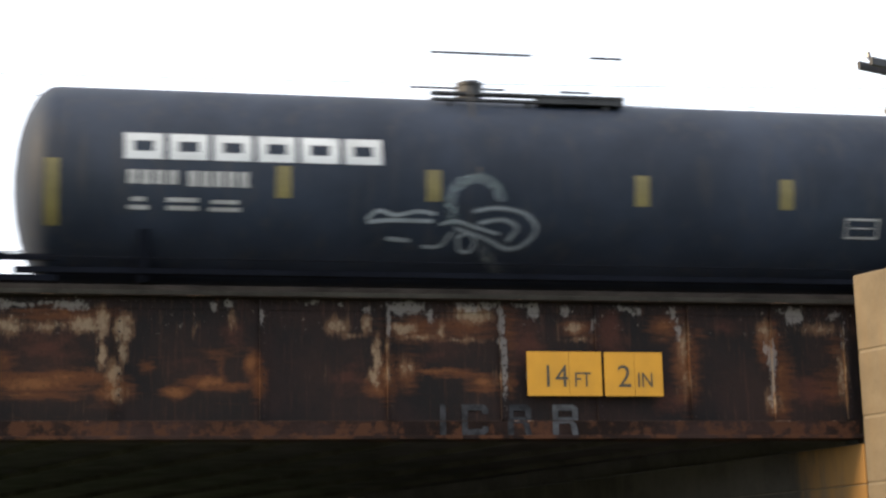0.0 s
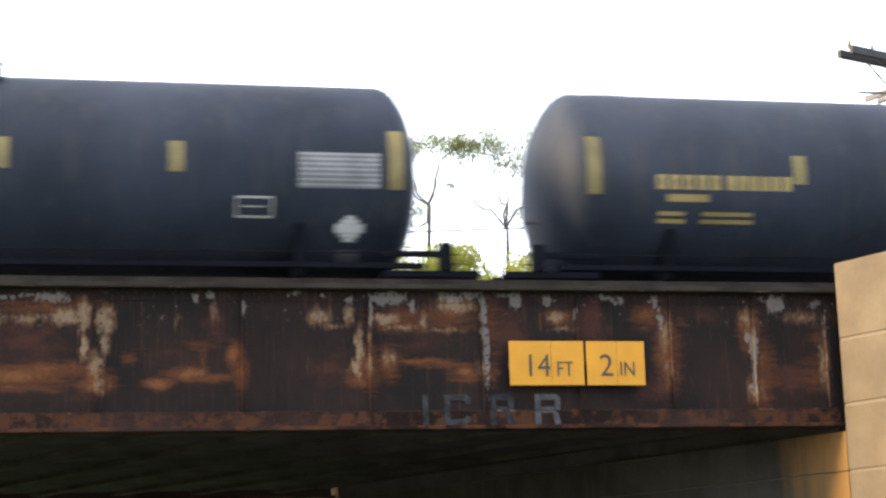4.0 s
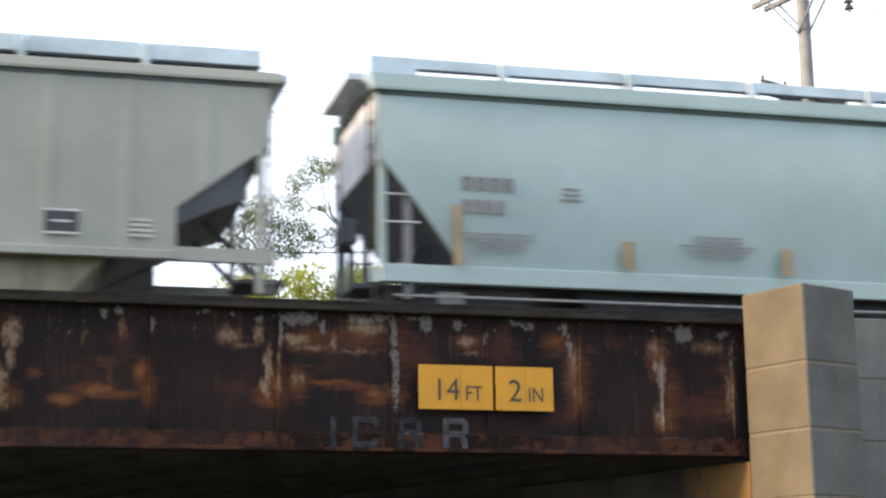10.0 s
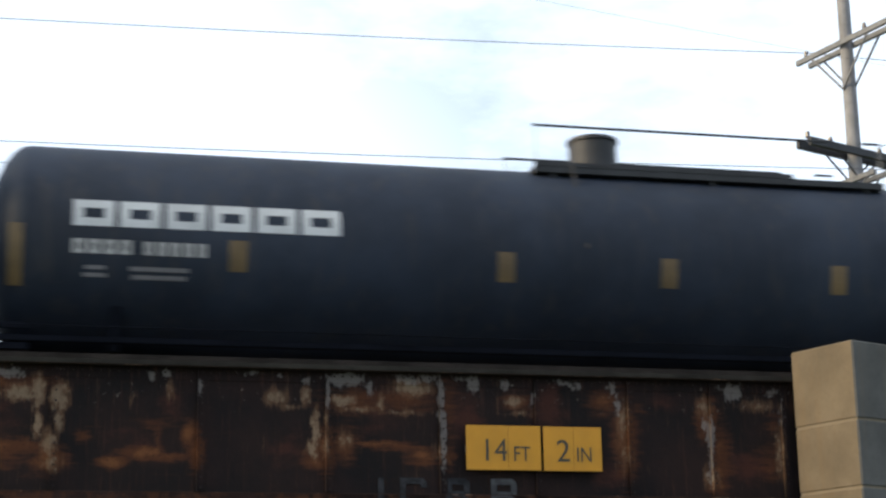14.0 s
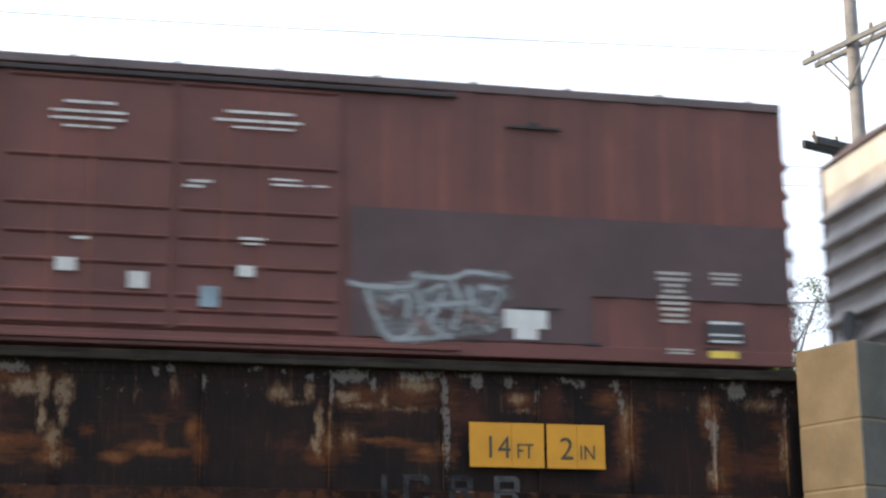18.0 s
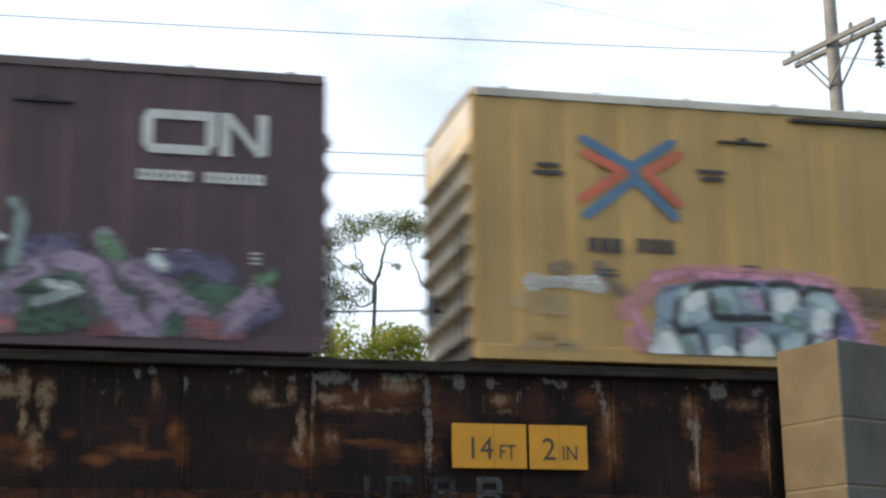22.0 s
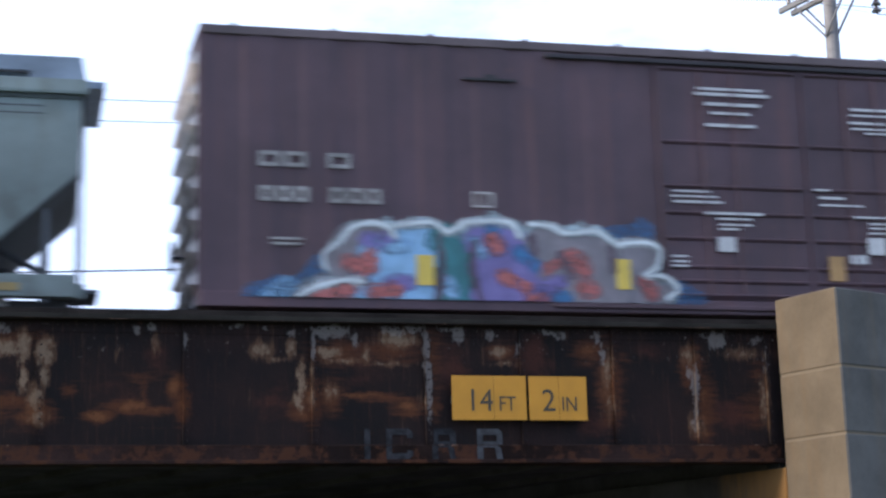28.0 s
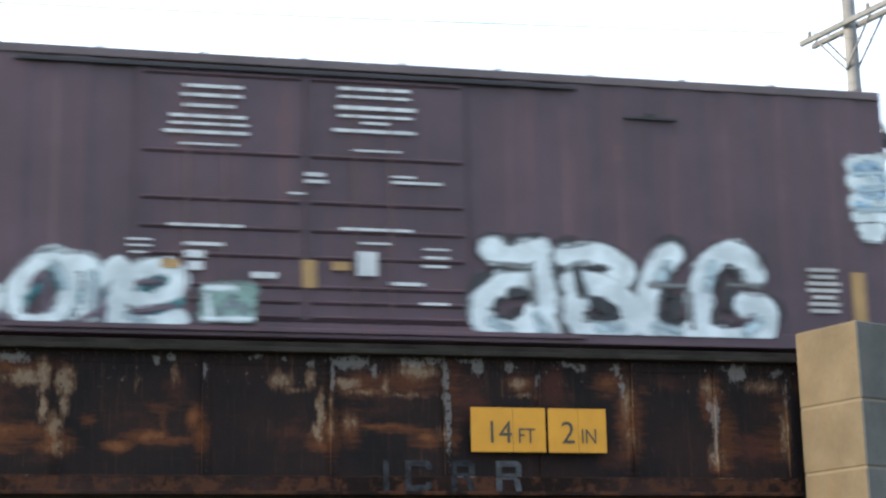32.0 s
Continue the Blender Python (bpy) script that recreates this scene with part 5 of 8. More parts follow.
BROWN_ROWS = ([(-1.75, -0.67, 4.52, 4.56), (-1.79, -0.55, 4.43, 4.48), (-1.63, -0.71, 4.27, 4.32), (-1.54, -0.88, 4.13, 4.17), (-1.63, -0.80, 3.93, 3.98), (0.83, 1.72, 4.29, 4.33), (0.81, 1.72, 4.20, 4.23), (0.79, 1.41, 4.07, 4.11), (0.82, 1.71, 3.98, 4.01), (1.06, 1.67, 3.91, 3.94), (0.11, 0.38, 2.96, 2.99), (0.19, 0.61, 2.83, 2.87), (0.19, 0.91, 2.72, 2.75), (1.42, 2.07, 2.89, 2.92), (1.38, 2.07, 2.80, 2.83), (1.42, 2.28, 2.70, 2.73)],
              [(-2.23, -1.62, 2.87, 2.90), (-2.27, -1.50, 2.79, 2.82), (-2.23, -1.42, 2.70, 2.74), (-1.74, -0.77, 2.53, 2.57), (-1.54, -0.97, 2.45, 2.48), (-1.50, -0.97, 2.36, 2.39), (-1.50, -1.14, 2.29, 2.32), (0.73, 1.80, 2.54, 2.57), (0.99, 1.54, 2.44, 2.47), (1.01, 1.50, 2.37, 2.40), (0.98, 1.45, 2.29, 2.32), (-2.30, -2.04, 1.85, 1.88), (-2.30, -2.04, 1.77, 1.80), (-2.30, -2.04, 1.70, 1.73), (1.99, 2.30, 1.86, 1.89), (1.99, 2.29, 1.77, 1.80), (1.96, 2.29, 1.70, 1.73)])
BROWN_PLATES = [(-1.54, -1.26, 1.95, 2.18), (0.95, 1.28, 1.96, 2.23), (0.64, 0.92, 1.81, 1.95)]


def cn_mark(c, x0, x1, z0, z1):
    """The railway's mark as a hollow rounded frame and two leaning blocks."""
    h = z1 - z0
    w = (x1 - x0)
    t = 0.21 * h
    y = DEC
    bm = bmesh.new()

    def poly(pts):
        f = bm.faces.new([bm.verts.new((a, y, b)) for a, b in pts])
        f.normal_update()
        if f.normal.y > 0:
            f.normal_flip()
    xm = x0 + 0.52 * w
    poly([(x0 + t * 0.6, z1), (x0, z1 - t), (x0 + t, z1 - t), (x0 + t, z1 - t), (xm, z1 - t), (xm, z1)][:3] + [(x0 + t * 1.2, z1 - t), (xm, z1 - t), (xm, z1)])
    poly([(x0, z1 - t), (x0, z0 + t), (x0 + t * 1.1, z0 + t), (x0 + t * 1.1, z1 - t)])
    poly([(x0, z0 + t), (x0 + t * 0.7, z0), (xm, z0), (xm + t * 0.5, z0 + t)])
    poly([(xm - t * 0.2, z1 - t), (xm, z1), (xm + t * 0.9, z1), (xm + t * 0.8, z0 + t), (xm - t * 0.2, z0 + t)])
    part("emblem", bm, WHITE, c, "white hollow block of the railway emblem")
    bm = bmesh.new()
    poly([(xm + t * 1.25, z0), (xm + t * 1.25, z1), (xm + t * 2.35, z1), (xm + t * 2.35, z0)])
    part("emblem", bm, WHITE, c)
    bm = bmesh.new()
    poly([(xm + t * 2.36, z1), (xm + t * 2.36, z1 - t * 1.3), (x1 - t * 1.11, z0), (x1 - t * 1.11, z0 + t * 1.3)])
    part("emblem", bm, WHITE, c)
    bm = bmesh.new()
    poly([(x1 - t * 1.1, z0), (x1, z0 + t * 0.4), (x1, z1), (x1 - t * 1.1, z1)])
    part("emblem", bm, WHITE, c)


def brown_car(mid, label, cap=True):
    return box_car(mid, label, BOX_BROWN, END_GREY if cap else END_LIT, ROOF_DARK, cap=cap)


def number_block(c, mat=FAINT_MARK):
    r = frames_of(-8.55, -7.85, 3.05, 3.28, 2, 0.06, 0.06) + frames_of(-7.55, -7.2, 3.05, 3.28, 1, 0.05, 0.06)
    r += frames_of(-8.55, -7.82, 2.53, 2.76, 3, 0.05, 0.06) + frames_of(-7.52, -6.75, 2.53, 2.76, 3, 0.05, 0.06)
    r += rows_of(-8.5, -7.8, 1.85, 2.0, 2, random.Random(4), 0.5)
    bars(c, r, mat, DEC, "number_block", "rows of grey reporting marks")
    bars(c, [(-5.38, -5.05, 2.74, 2.77), (-5.38, -5.05, 2.53, 2.56), (-5.38, -5.34, 2.56, 2.74), (-5.22, -5.19, 2.56, 2.74), (-5.09, -5.05, 2.56, 2.74)], GREY_MARK, DEC, "data_panel")


def build_box_cars():
    # red car with a dark repainted band
    g = box_car(15.43, "rusty red box car with a dark repainted band and tags", BOX_RED, END_RED, ROOF_DARK)
    bars(g, [(2.56, 9.36, 1.95, 3.15), (6.3, 9.36, 1.95, 1.96)], BOX_RED_DARK, DEC + 0.004, "repaint_patch", "dark primer band")
    bars(g, [(2.56, 6.2, 1.22, 1.95)], BOX_RED_DARK, DEC + 0.004, "repaint_patch")
    door_stencils(g, ([(-1.58, -0.87, 4.45, 4.49), (-1.77, -0.71, 4.31, 4.35), (-1.77, -0.73, 4.20, 4.24), (-1.59, -0.90, 4.09, 4.12), (0.69, 1.70, 4.45, 4.49), (0.55, 1.82, 4.32, 4.36), (0.81, 1.70, 4.22, 4.25), (0.21, 0.53, 3.37, 3.41), (0.13, 0.41, 3.29, 3.33), (1.38, 1.79, 3.46, 3.49), (1.40, 1.88, 3.38, 3.41), (2.00, 2.21, 3.39, 3.42), (-1.39, -1.15, 2.45, 2.49), (0.95, 1.31, 2.55, 2.59), (0.99, 1.27, 2.48, 2.51)],), [(-1.61, -1.33, 1.99, 2.18), (-0.61, -0.35, 1.78, 2.02), (0.92, 1.16, 2.01, 2.17)])
    rng = random.Random(2)
    bars(g, rows_of(7.23, 7.75, 1.55, 2.38, 9, rng, 0.5) + rows_of(8.05, 8.6, 2.17, 2.4, 3, rng, 0.5) + rows_of(7.3, 7.8, 1.1, 1.2, 2, rng), GREY_MARK, DEC, "data_lettering")
    bars(g, [(8.0, 8.6, 1.30, 1.66)], BLACK_MARK, DEC, "data_panel", "black data panel")
    bars(g, [(8.05, 8.55, 1.6, 1.64), (8.05, 8.55, 1.42, 1.45), (8.05, 8.55, 1.32, 1.35)], WHITE, DEC - 0.004, "data_strip")
    bars(g, [(8.03, 8.48, 1.08, 1.19), (-8.5, -8.1, 1.08, 1.19)], YELLOW_MARK, DEC, "reflector", "yellow reflector")
    bars(g, frames_of(-8.55, -7.3, 2.45, 2.74, 4, 0.09, 0.07) + frames_of(-8.58, -7.2, 1.92, 2.2, 5, 0.09, 0.07) + frames_of(-6.6, -6.0, 1.92, 2.2, 2, 0.09, 0.07), WHITE, DEC, "number_block", "white block of reporting marks")
    bars(g, [(4.84, 5.5, 1.42, 1.70), (5.0, 5.35, 1.26, 1.42)], WHITE, DEC, "paint_patch", "white paint patch")
    bars(g, [(0.4, 0.66, 1.55, 1.85)], SPRAY["steel"], DEC - 0.031, "placard")
    spray(g, DEC - 0.006, "silver sprayed tag",
          ("silver", 0.3, 1, [[(2.89, 1.85), (3.55, 1.79), (4.23, 1.82), (4.83, 1.93)], [(3.05, 1.35), (4.06, 1.39), (4.65, 1.50)]]),
          ("silver", 0.07, 0.5, [[(2.57, 2.00), (2.85, 1.95), (3.39, 1.97), (3.51, 2.04)], [(3.51, 2.14), (4.06, 2.13), (4.32, 2.23), (4.88, 2.19)], [(2.80, 1.89), (2.93, 1.51), (3.14, 1.21), (3.43, 1.28), (3.60, 1.62), (3.56, 1.88)], [(3.14, 1.77), (3.39, 1.83), (3.39, 1.53)], [(3.72, 1.92), (3.94, 2.02), (3.85, 1.68), (3.72, 1.46), (3.97, 1.26)], [(4.06, 2.07), (4.19, 1.73), (4.06, 1.39)], [(4.32, 1.99), (4.40, 1.57), (4.65, 1.37)], [(4.49, 2.00), (4.79, 1.97), (4.65, 1.67), (4.48, 1.70)], [(3.72, 1.71), (4.40, 1.78)], [(3.14, 1.19), (3.55, 1.21), (4.06, 1.27)]]),
          ("faint", 0.06, 0.6, [[(2.97, 1.68), (3.22, 1.53)], [(4.23, 1.57), (4.57, 1.50)], [(3.55, 1.46), (3.72, 1.30)]]))
    bars(g, [(-5.5, -3.7, 1.24, 2.25)], BOX_RED_DARK, DEC - 0.002, "paint_patch", "greyish brown painted-over square")

    # three brown cars with the same layout
    h = brown_car(36.38, "dark brown box car with cream and mauve graffiti")
    number_block(h)
    door_stencils(h, BROWN_ROWS, BROWN_PLATES, [(0.27, 0.53, 1.53, 1.92)])
    cn_mark(h, 6.75, 8.56, 3.83, 4.49)
    bars(h, frames_of(6.7, 7.45, 3.42, 3.58, 4, 0.03, 0.05) + frames_of(7.65, 8.5, 3.42, 3.58, 5, 0.03, 0.05), WHITE, DEC, "sub_lettering")
    bars(h, rows_of(6.9, 7.1, 2.15, 2.42, 4, rng) + rows_of(7.3, 7.5, 2.15, 2.42, 4, rng) + rows_of(8.3, 8.5, 2.2, 2.42, 3, rng), GREY_MARK, DEC, "data_lettering")
    spray(h, DEC - 0.004, "cream bubble graffiti with a blue edge",
          ("blue", 0.42, 1, [[(-9.26, 1.26), (-8.77, 1.41), (-8.29, 1.63), (-7.63, 1.74), (-6.96, 2.02), (-6.28, 2.21), (-5.60, 1.96), (-4.91, 1.81), (-4.39, 1.66), (-3.78, 1.39)]]),
          ("blue", 0.26, 0.5, [[(-9.34, 1.26), (-8.93, 1.20), (-8.61, 1.45)], [(-7.21, 1.97), (-6.62, 2.17), (-6.11, 2.21)], [(-5.68, 1.91), (-4.82, 1.84)], [(-4.47, 1.70), (-4.22, 1.46)], [(-5.94, 1.90), (-6.12, 1.64)]]),
          ("smoke", 0.34, 0.4, [[(-8.61, 1.21), (-7.96, 1.56), (-7.13, 1.60), (-6.29, 1.55), (-5.44, 1.45), (-4.57, 1.27)], [(-7.63, 1.16), (-6.29, 1.19), (-4.92, 1.19)]]),
          ("tan", 0.26, 0.4, [[(-8.69, 1.20), (-8.29, 1.30), (-7.63, 1.19)], [(-8.61, 1.41), (-8.29, 1.55)], [(-7.21, 1.34), (-6.96, 1.17)], [(-5.44, 1.22), (-5.09, 1.34)]]),
          ("cream", 0.27, 0.6, [[(-8.61, 1.37), (-8.29, 1.63), (-8.08, 1.79), (-7.92, 1.61), (-8.04, 1.31)], [(-7.55, 1.37), (-7.21, 1.63), (-6.88, 1.87), (-6.54, 2.00), (-6.33, 1.80), (-6.46, 1.45), (-6.67, 1.20)], [(-7.42, 1.25), (-6.96, 1.48), (-6.75, 1.61)], [(-5.95, 1.52), (-5.76, 1.78), (-5.56, 1.87), (-5.47, 1.62), (-5.78, 1.35)], [(-5.22, 1.42), (-4.87, 1.64), (-4.61, 1.48), (-4.70, 1.27)], [(-4.09, 1.33), (-3.83, 1.21)]]),
          ("white", 0.12, 0.4, [[(-6.79, 1.86), (-6.50, 1.92)], [(-8.21, 1.68), (-8.04, 1.73)], [(-5.69, 1.74), (-5.56, 1.76)], [(-5.00, 1.51), (-4.78, 1.56)]]),
          ("orange", 0.16, 0.5, [[(-7.09, 1.26), (-6.84, 1.22)], [(-5.86, 1.56), (-5.73, 1.52)], [(-5.22, 1.23), (-5.05, 1.30)], [(-8.29, 1.30), (-7.96, 1.31)]]),
          ("smoke", 0.05, 0.3, [[(-7.84, 1.78), (-7.40, 1.84)], [(-7.26, 1.57), (-6.92, 1.50)], [(-7.63, 1.26), (-7.26, 1.44)], [(-5.56, 1.72), (-4.82, 1.76)], [(-6.06, 1.12), (-5.71, 1.30), (-5.60, 1.12)], [(-5.18, 1.15), (-4.71, 1.18)], [(-6.66, 2.10), (-6.28, 2.14)], [(-7.63, 1.58), (-7.46, 1.71)], [(-6.20, 1.63), (-6.04, 1.30)], [(-5.39, 1.33), (-5.26, 1.59)]]))
    spray(h, DEC - 0.001, "faint dark blue graffiti",
          ("dusk", 0.4, 1, [[(-4.20, 1.84), (-3.77, 1.73), (-2.80, 1.34)], [(-3.61, 1.26), (-2.53, 1.30)]]),
          ("blue", 0.2, 1, [[(-4.11, 1.93), (-3.76, 1.90)], [(-3.51, 1.40), (-2.89, 1.32)], [(-2.79, 1.51), (-2.53, 1.35)]]),
          ("tan", 0.12, 0.6, [[(-3.46, 1.53), (-3.23, 1.65), (-3.06, 1.54)], [(-3.42, 1.40), (-3.25, 1.36)]]),
          ("sky", 0.12, 0.6, [[(-4.43, 1.66), (-4.26, 1.54)]]))
    spray(h, DEC - 0.004, "mauve and green graffiti with red base",
          ("dusk", 0.6, 0.6, [[(1.97, 1.44), (3.12, 1.73), (4.46, 1.78), (5.93, 1.75), (7.43, 1.64), (8.28, 1.51)]]),
          ("moss", 0.5, 0.7, [[(2.11, 1.77), (3.50, 2.07), (4.70, 2.04), (5.60, 1.91)], [(6.26, 1.77), (7.26, 1.72), (8.11, 1.67)], [(3.52, 1.34), (5.28, 1.40)]]),
          ("lilac", 0.4, 0.7, [[(1.89, 1.60), (2.58, 1.62)], [(3.83, 1.67), (4.95, 1.55)], [(6.26, 1.60), (7.26, 1.39)]]),
          ("dusk", 0.5, 1, [[(1.82, 1.43), (2.41, 1.94), (3.50, 2.23), (4.46, 2.27), (5.60, 2.24), (6.76, 2.04), (7.86, 2.00), (8.45, 1.68)]]),
          ("rose", 0.28, 0.6, [[(1.68, 1.12), (2.44, 1.12), (3.21, 1.12)], [(4.16, 1.15), (4.95, 1.22)], [(6.26, 1.17), (6.92, 1.24)], [(7.26, 1.30), (8.10, 1.23)]]),
          ("lilac", 0.32, 0.6, [[(1.90, 1.28), (2.59, 1.22), (3.76, 1.22), (4.79, 1.26)], [(6.75, 1.29), (7.59, 1.40)]]),
          ("moss", 0.32, 0.6, [[(2.17, 2.17), (2.64, 2.15)], [(3.37, 2.43), (3.50, 2.07), (3.90, 2.00)], [(3.28, 1.49), (3.68, 1.34)], [(4.22, 2.18), (4.46, 1.94)], [(5.28, 1.28), (5.68, 1.33), (6.09, 1.47)], [(5.27, 1.94), (5.60, 2.07), (5.93, 2.00)], [(7.60, 1.90), (8.03, 1.79), (7.85, 1.49)], [(6.92, 1.63), (7.26, 1.30)]]),
          ("plum", 0.3, 0.7, [[(5.27, 2.31), (5.76, 2.42)], [(6.93, 2.13), (7.52, 2.24), (7.95, 2.09)], [(8.28, 1.42), (8.62, 1.60)], [(1.80, 1.75), (2.19, 1.61)]]),
          ("lilac", 0.26, 0.6, [[(2.60, 1.12), (2.69, 1.63), (2.99, 2.05), (3.29, 2.43)], [(3.06, 1.24), (3.16, 1.73), (3.43, 1.82)], [(3.77, 2.37), (4.21, 2.43), (4.42, 2.11), (4.63, 1.66)], [(3.82, 2.08), (3.75, 1.59), (4.19, 1.32)], [(4.63, 1.50), (5.11, 1.93), (5.60, 2.17), (6.05, 2.12), (6.34, 1.73), (6.67, 1.28)], [(6.26, 2.52), (6.59, 2.12), (7.05, 1.80), (7.60, 1.52)], [(6.92, 1.33), (7.22, 1.76)], [(7.97, 1.33), (8.28, 1.63), (8.50, 1.81)]]),
          ("rose", 0.12, 0.6, [[(2.75, 1.15), (3.06, 1.14)], [(4.87, 1.30), (5.03, 1.23)], [(6.26, 1.27), (6.42, 1.19)], [(7.51, 1.35), (7.85, 1.32)]]),
          ("haze", 0.15, 0.5, [[(5.00, 2.99), (5.11, 2.81), (5.08, 2.47), (5.02, 2.13)], [(5.36, 1.57), (5.76, 1.71)], [(6.26, 2.57), (6.34, 2.36)]]),
          ("leaf", 0.16, 0.6, [[(3.25, 2.55), (3.41, 2.48)], [(3.98, 1.92), (4.07, 1.60)], [(8.46, 1.98), (8.63, 2.07)], [(6.26, 2.48), (6.47, 2.28)], [(3.49, 2.40), (3.58, 2.24)]]),
          ("white", 0.07, 0.6, [[(4.50, 1.88), (4.83, 1.81)], [(5.48, 1.84), (5.93, 1.75)], [(4.53, 2.49), (4.86, 2.48)], [(6.93, 2.26), (7.10, 2.14)], [(3.59, 1.83), (3.82, 1.82)]]),
          ("dusk", 0.05, 0.4, [[(3.15, 1.97), (3.36, 1.49)], [(4.47, 1.53), (4.78, 1.87)], [(6.01, 1.59), (6.26, 1.27)], [(6.76, 1.79), (6.92, 1.38)], [(2.74, 1.47), (2.90, 1.15)]]))

    k = brown_car(96.24, "dark brown box car with bright multicolour graffiti", False)
    number_block(k)
    door_stencils(k, BROWN_ROWS, BROWN_PLATES, [(0.27, 0.53, 1.53, 1.92)])
    cn_mark(k, 6.73, 8.55, 3.82, 4.5)
    bars(k, frames_of(6.72, 7.5, 3.42, 3.58, 4, 0.03, 0.05) + frames_of(7.65, 8.45, 3.42, 3.58, 5, 0.03, 0.05), WHITE, DEC, "sub_lettering")
    bars(k, rows_of(6.75, 6.95, 2.4, 2.7, 4, rng) + rows_of(7.15, 7.4, 2.3, 2.7, 5, rng) + rows_of(8.15, 8.35, 2.45, 2.65, 3, rng) + rows_of(7.9, 8.3, 1.4, 1.9, 4, rng), GREY_MARK, DEC, "data_lettering")
    spray(k, DEC - 0.004, "blue, violet and red graffiti with a white outline",
          ("blue", 0.36, 1, [[(-8.62, 1.16), (-7.89, 1.34), (-7.64, 1.60)], [(-3.26, 2.13), (-2.72, 2.24)], [(-2.23, 1.29), (-1.96, 1.21)]]),
          ("grey", 0.42, 0.3, [[(-7.38, 1.62), (-7.29, 1.85), (-7.02, 2.05), (-6.68, 2.06)], [(-7.85, 1.12), (-7.52, 1.25), (-7.07, 1.24)], [(-3.10, 1.88), (-2.74, 1.89), (-2.70, 1.71)], [(-2.86, 1.32), (-2.46, 1.29)]]),
          ("grey", 0.54, 0.3, [[(-6.39, 2.01), (-6.01, 2.02)], [(-5.36, 2.08), (-4.85, 2.09)], [(-4.37, 2.06), (-3.98, 1.96), (-3.45, 1.97)]]),
          ("ash", 0.36, 0.3, [[(-7.38, 1.62), (-7.29, 1.85), (-7.02, 2.03), (-6.68, 2.04)], [(-7.85, 1.12), (-7.52, 1.23), (-7.07, 1.21)], [(-3.14, 1.83), (-2.76, 1.87), (-2.75, 1.67), (-3.12, 1.36)], [(-2.95, 1.28), (-2.48, 1.27)]]),
          ("sky", 0.52, 0.3, [[(-6.43, 1.92), (-6.09, 1.95)], [(-6.85, 1.78), (-6.57, 1.54), (-6.99, 1.28)], [(-6.74, 1.16), (-6.24, 1.21)], [(-6.23, 1.71), (-6.28, 1.38)]]),
          ("teal", 0.42, 0.4, [[(-5.84, 2.06), (-5.72, 1.64), (-5.78, 1.14)], [(-5.54, 1.82), (-5.52, 1.14)]]),
          ("violet", 0.5, 0.4, [[(-5.28, 1.99), (-4.85, 2.00)], [(-5.21, 1.65), (-4.60, 1.67)], [(-5.22, 1.19), (-4.44, 1.25)], [(-5.04, 1.40), (-4.70, 1.37)]]),
          ("ash", 0.46, 0.4, [[(-4.37, 2.00), (-3.98, 1.90), (-3.49, 1.91)], [(-4.17, 1.51), (-3.55, 1.61)], [(-4.01, 1.21), (-3.22, 1.23)], [(-3.29, 1.53), (-3.32, 1.79)]]),
          ("blue", 0.2, 0.6, [[(-4.68, 1.84), (-4.47, 1.67)], [(-4.27, 1.25), (-4.01, 1.17)], [(-5.10, 2.13), (-5.03, 1.91)]]),
          ("violet", 0.2, 0.6, [[(-6.97, 1.99), (-6.64, 1.96)], [(-4.53, 1.24), (-4.09, 1.42)], [(-6.65, 1.33), (-6.40, 1.37)]]),
          ("red", 0.17, 0.6, [[(-7.27, 1.65), (-6.94, 1.57)], [(-7.73, 1.12), (-7.24, 1.27)], [(-6.94, 1.74), (-7.07, 1.44)], [(-4.25, 1.63), (-3.90, 1.81), (-3.69, 1.60)], [(-3.74, 1.35), (-3.57, 1.31)], [(-5.03, 1.91), (-5.11, 2.04)], [(-4.95, 1.49), (-4.62, 1.33)], [(-6.91, 1.20), (-6.57, 1.25)], [(-2.76, 1.45), (-2.64, 1.28)], [(-4.54, 1.12), (-4.36, 1.12)]]),
          ("sky", 0.14, 0.6, [[(-6.64, 1.87), (-6.39, 1.92)], [(-5.37, 1.99), (-5.29, 1.82)], [(-5.81, 1.39), (-5.73, 1.22)], [(-8.38, 1.17), (-8.13, 1.30)]]),
          ("dusk", 0.05, 0.5, [[(-5.92, 2.06), (-5.87, 1.64), (-5.95, 1.13)], [(-5.37, 1.99), (-5.42, 1.56), (-5.31, 1.14)], [(-4.50, 2.10), (-4.46, 1.84)], [(-3.27, 1.96), (-3.24, 1.61)], [(-7.23, 1.44), (-6.99, 1.36)], [(-4.07, 1.85), (-3.91, 1.51)]]),
          ("white", 0.06, 0.3, [[(-7.60, 1.56), (-7.62, 1.76), (-7.39, 1.95), (-7.21, 2.15), (-6.97, 2.23), (-6.68, 2.19), (-6.58, 2.04)], [(-6.55, 2.21), (-6.04, 2.27), (-5.79, 2.13), (-5.60, 2.22), (-5.49, 2.29), (-4.92, 2.32), (-4.78, 2.25), (-4.69, 2.09)], [(-4.53, 2.29), (-4.18, 2.26), (-3.97, 2.16), (-3.52, 2.20), (-3.31, 2.09), (-3.13, 1.99)], [(-3.09, 2.03), (-2.68, 2.05), (-2.51, 1.94), (-2.55, 1.70), (-2.75, 1.56)], [(-2.71, 1.54), (-2.44, 1.53), (-2.25, 1.36), (-2.42, 1.20)], [(-8.02, 1.12), (-7.73, 1.28), (-7.32, 1.38), (-7.07, 1.36)]]))
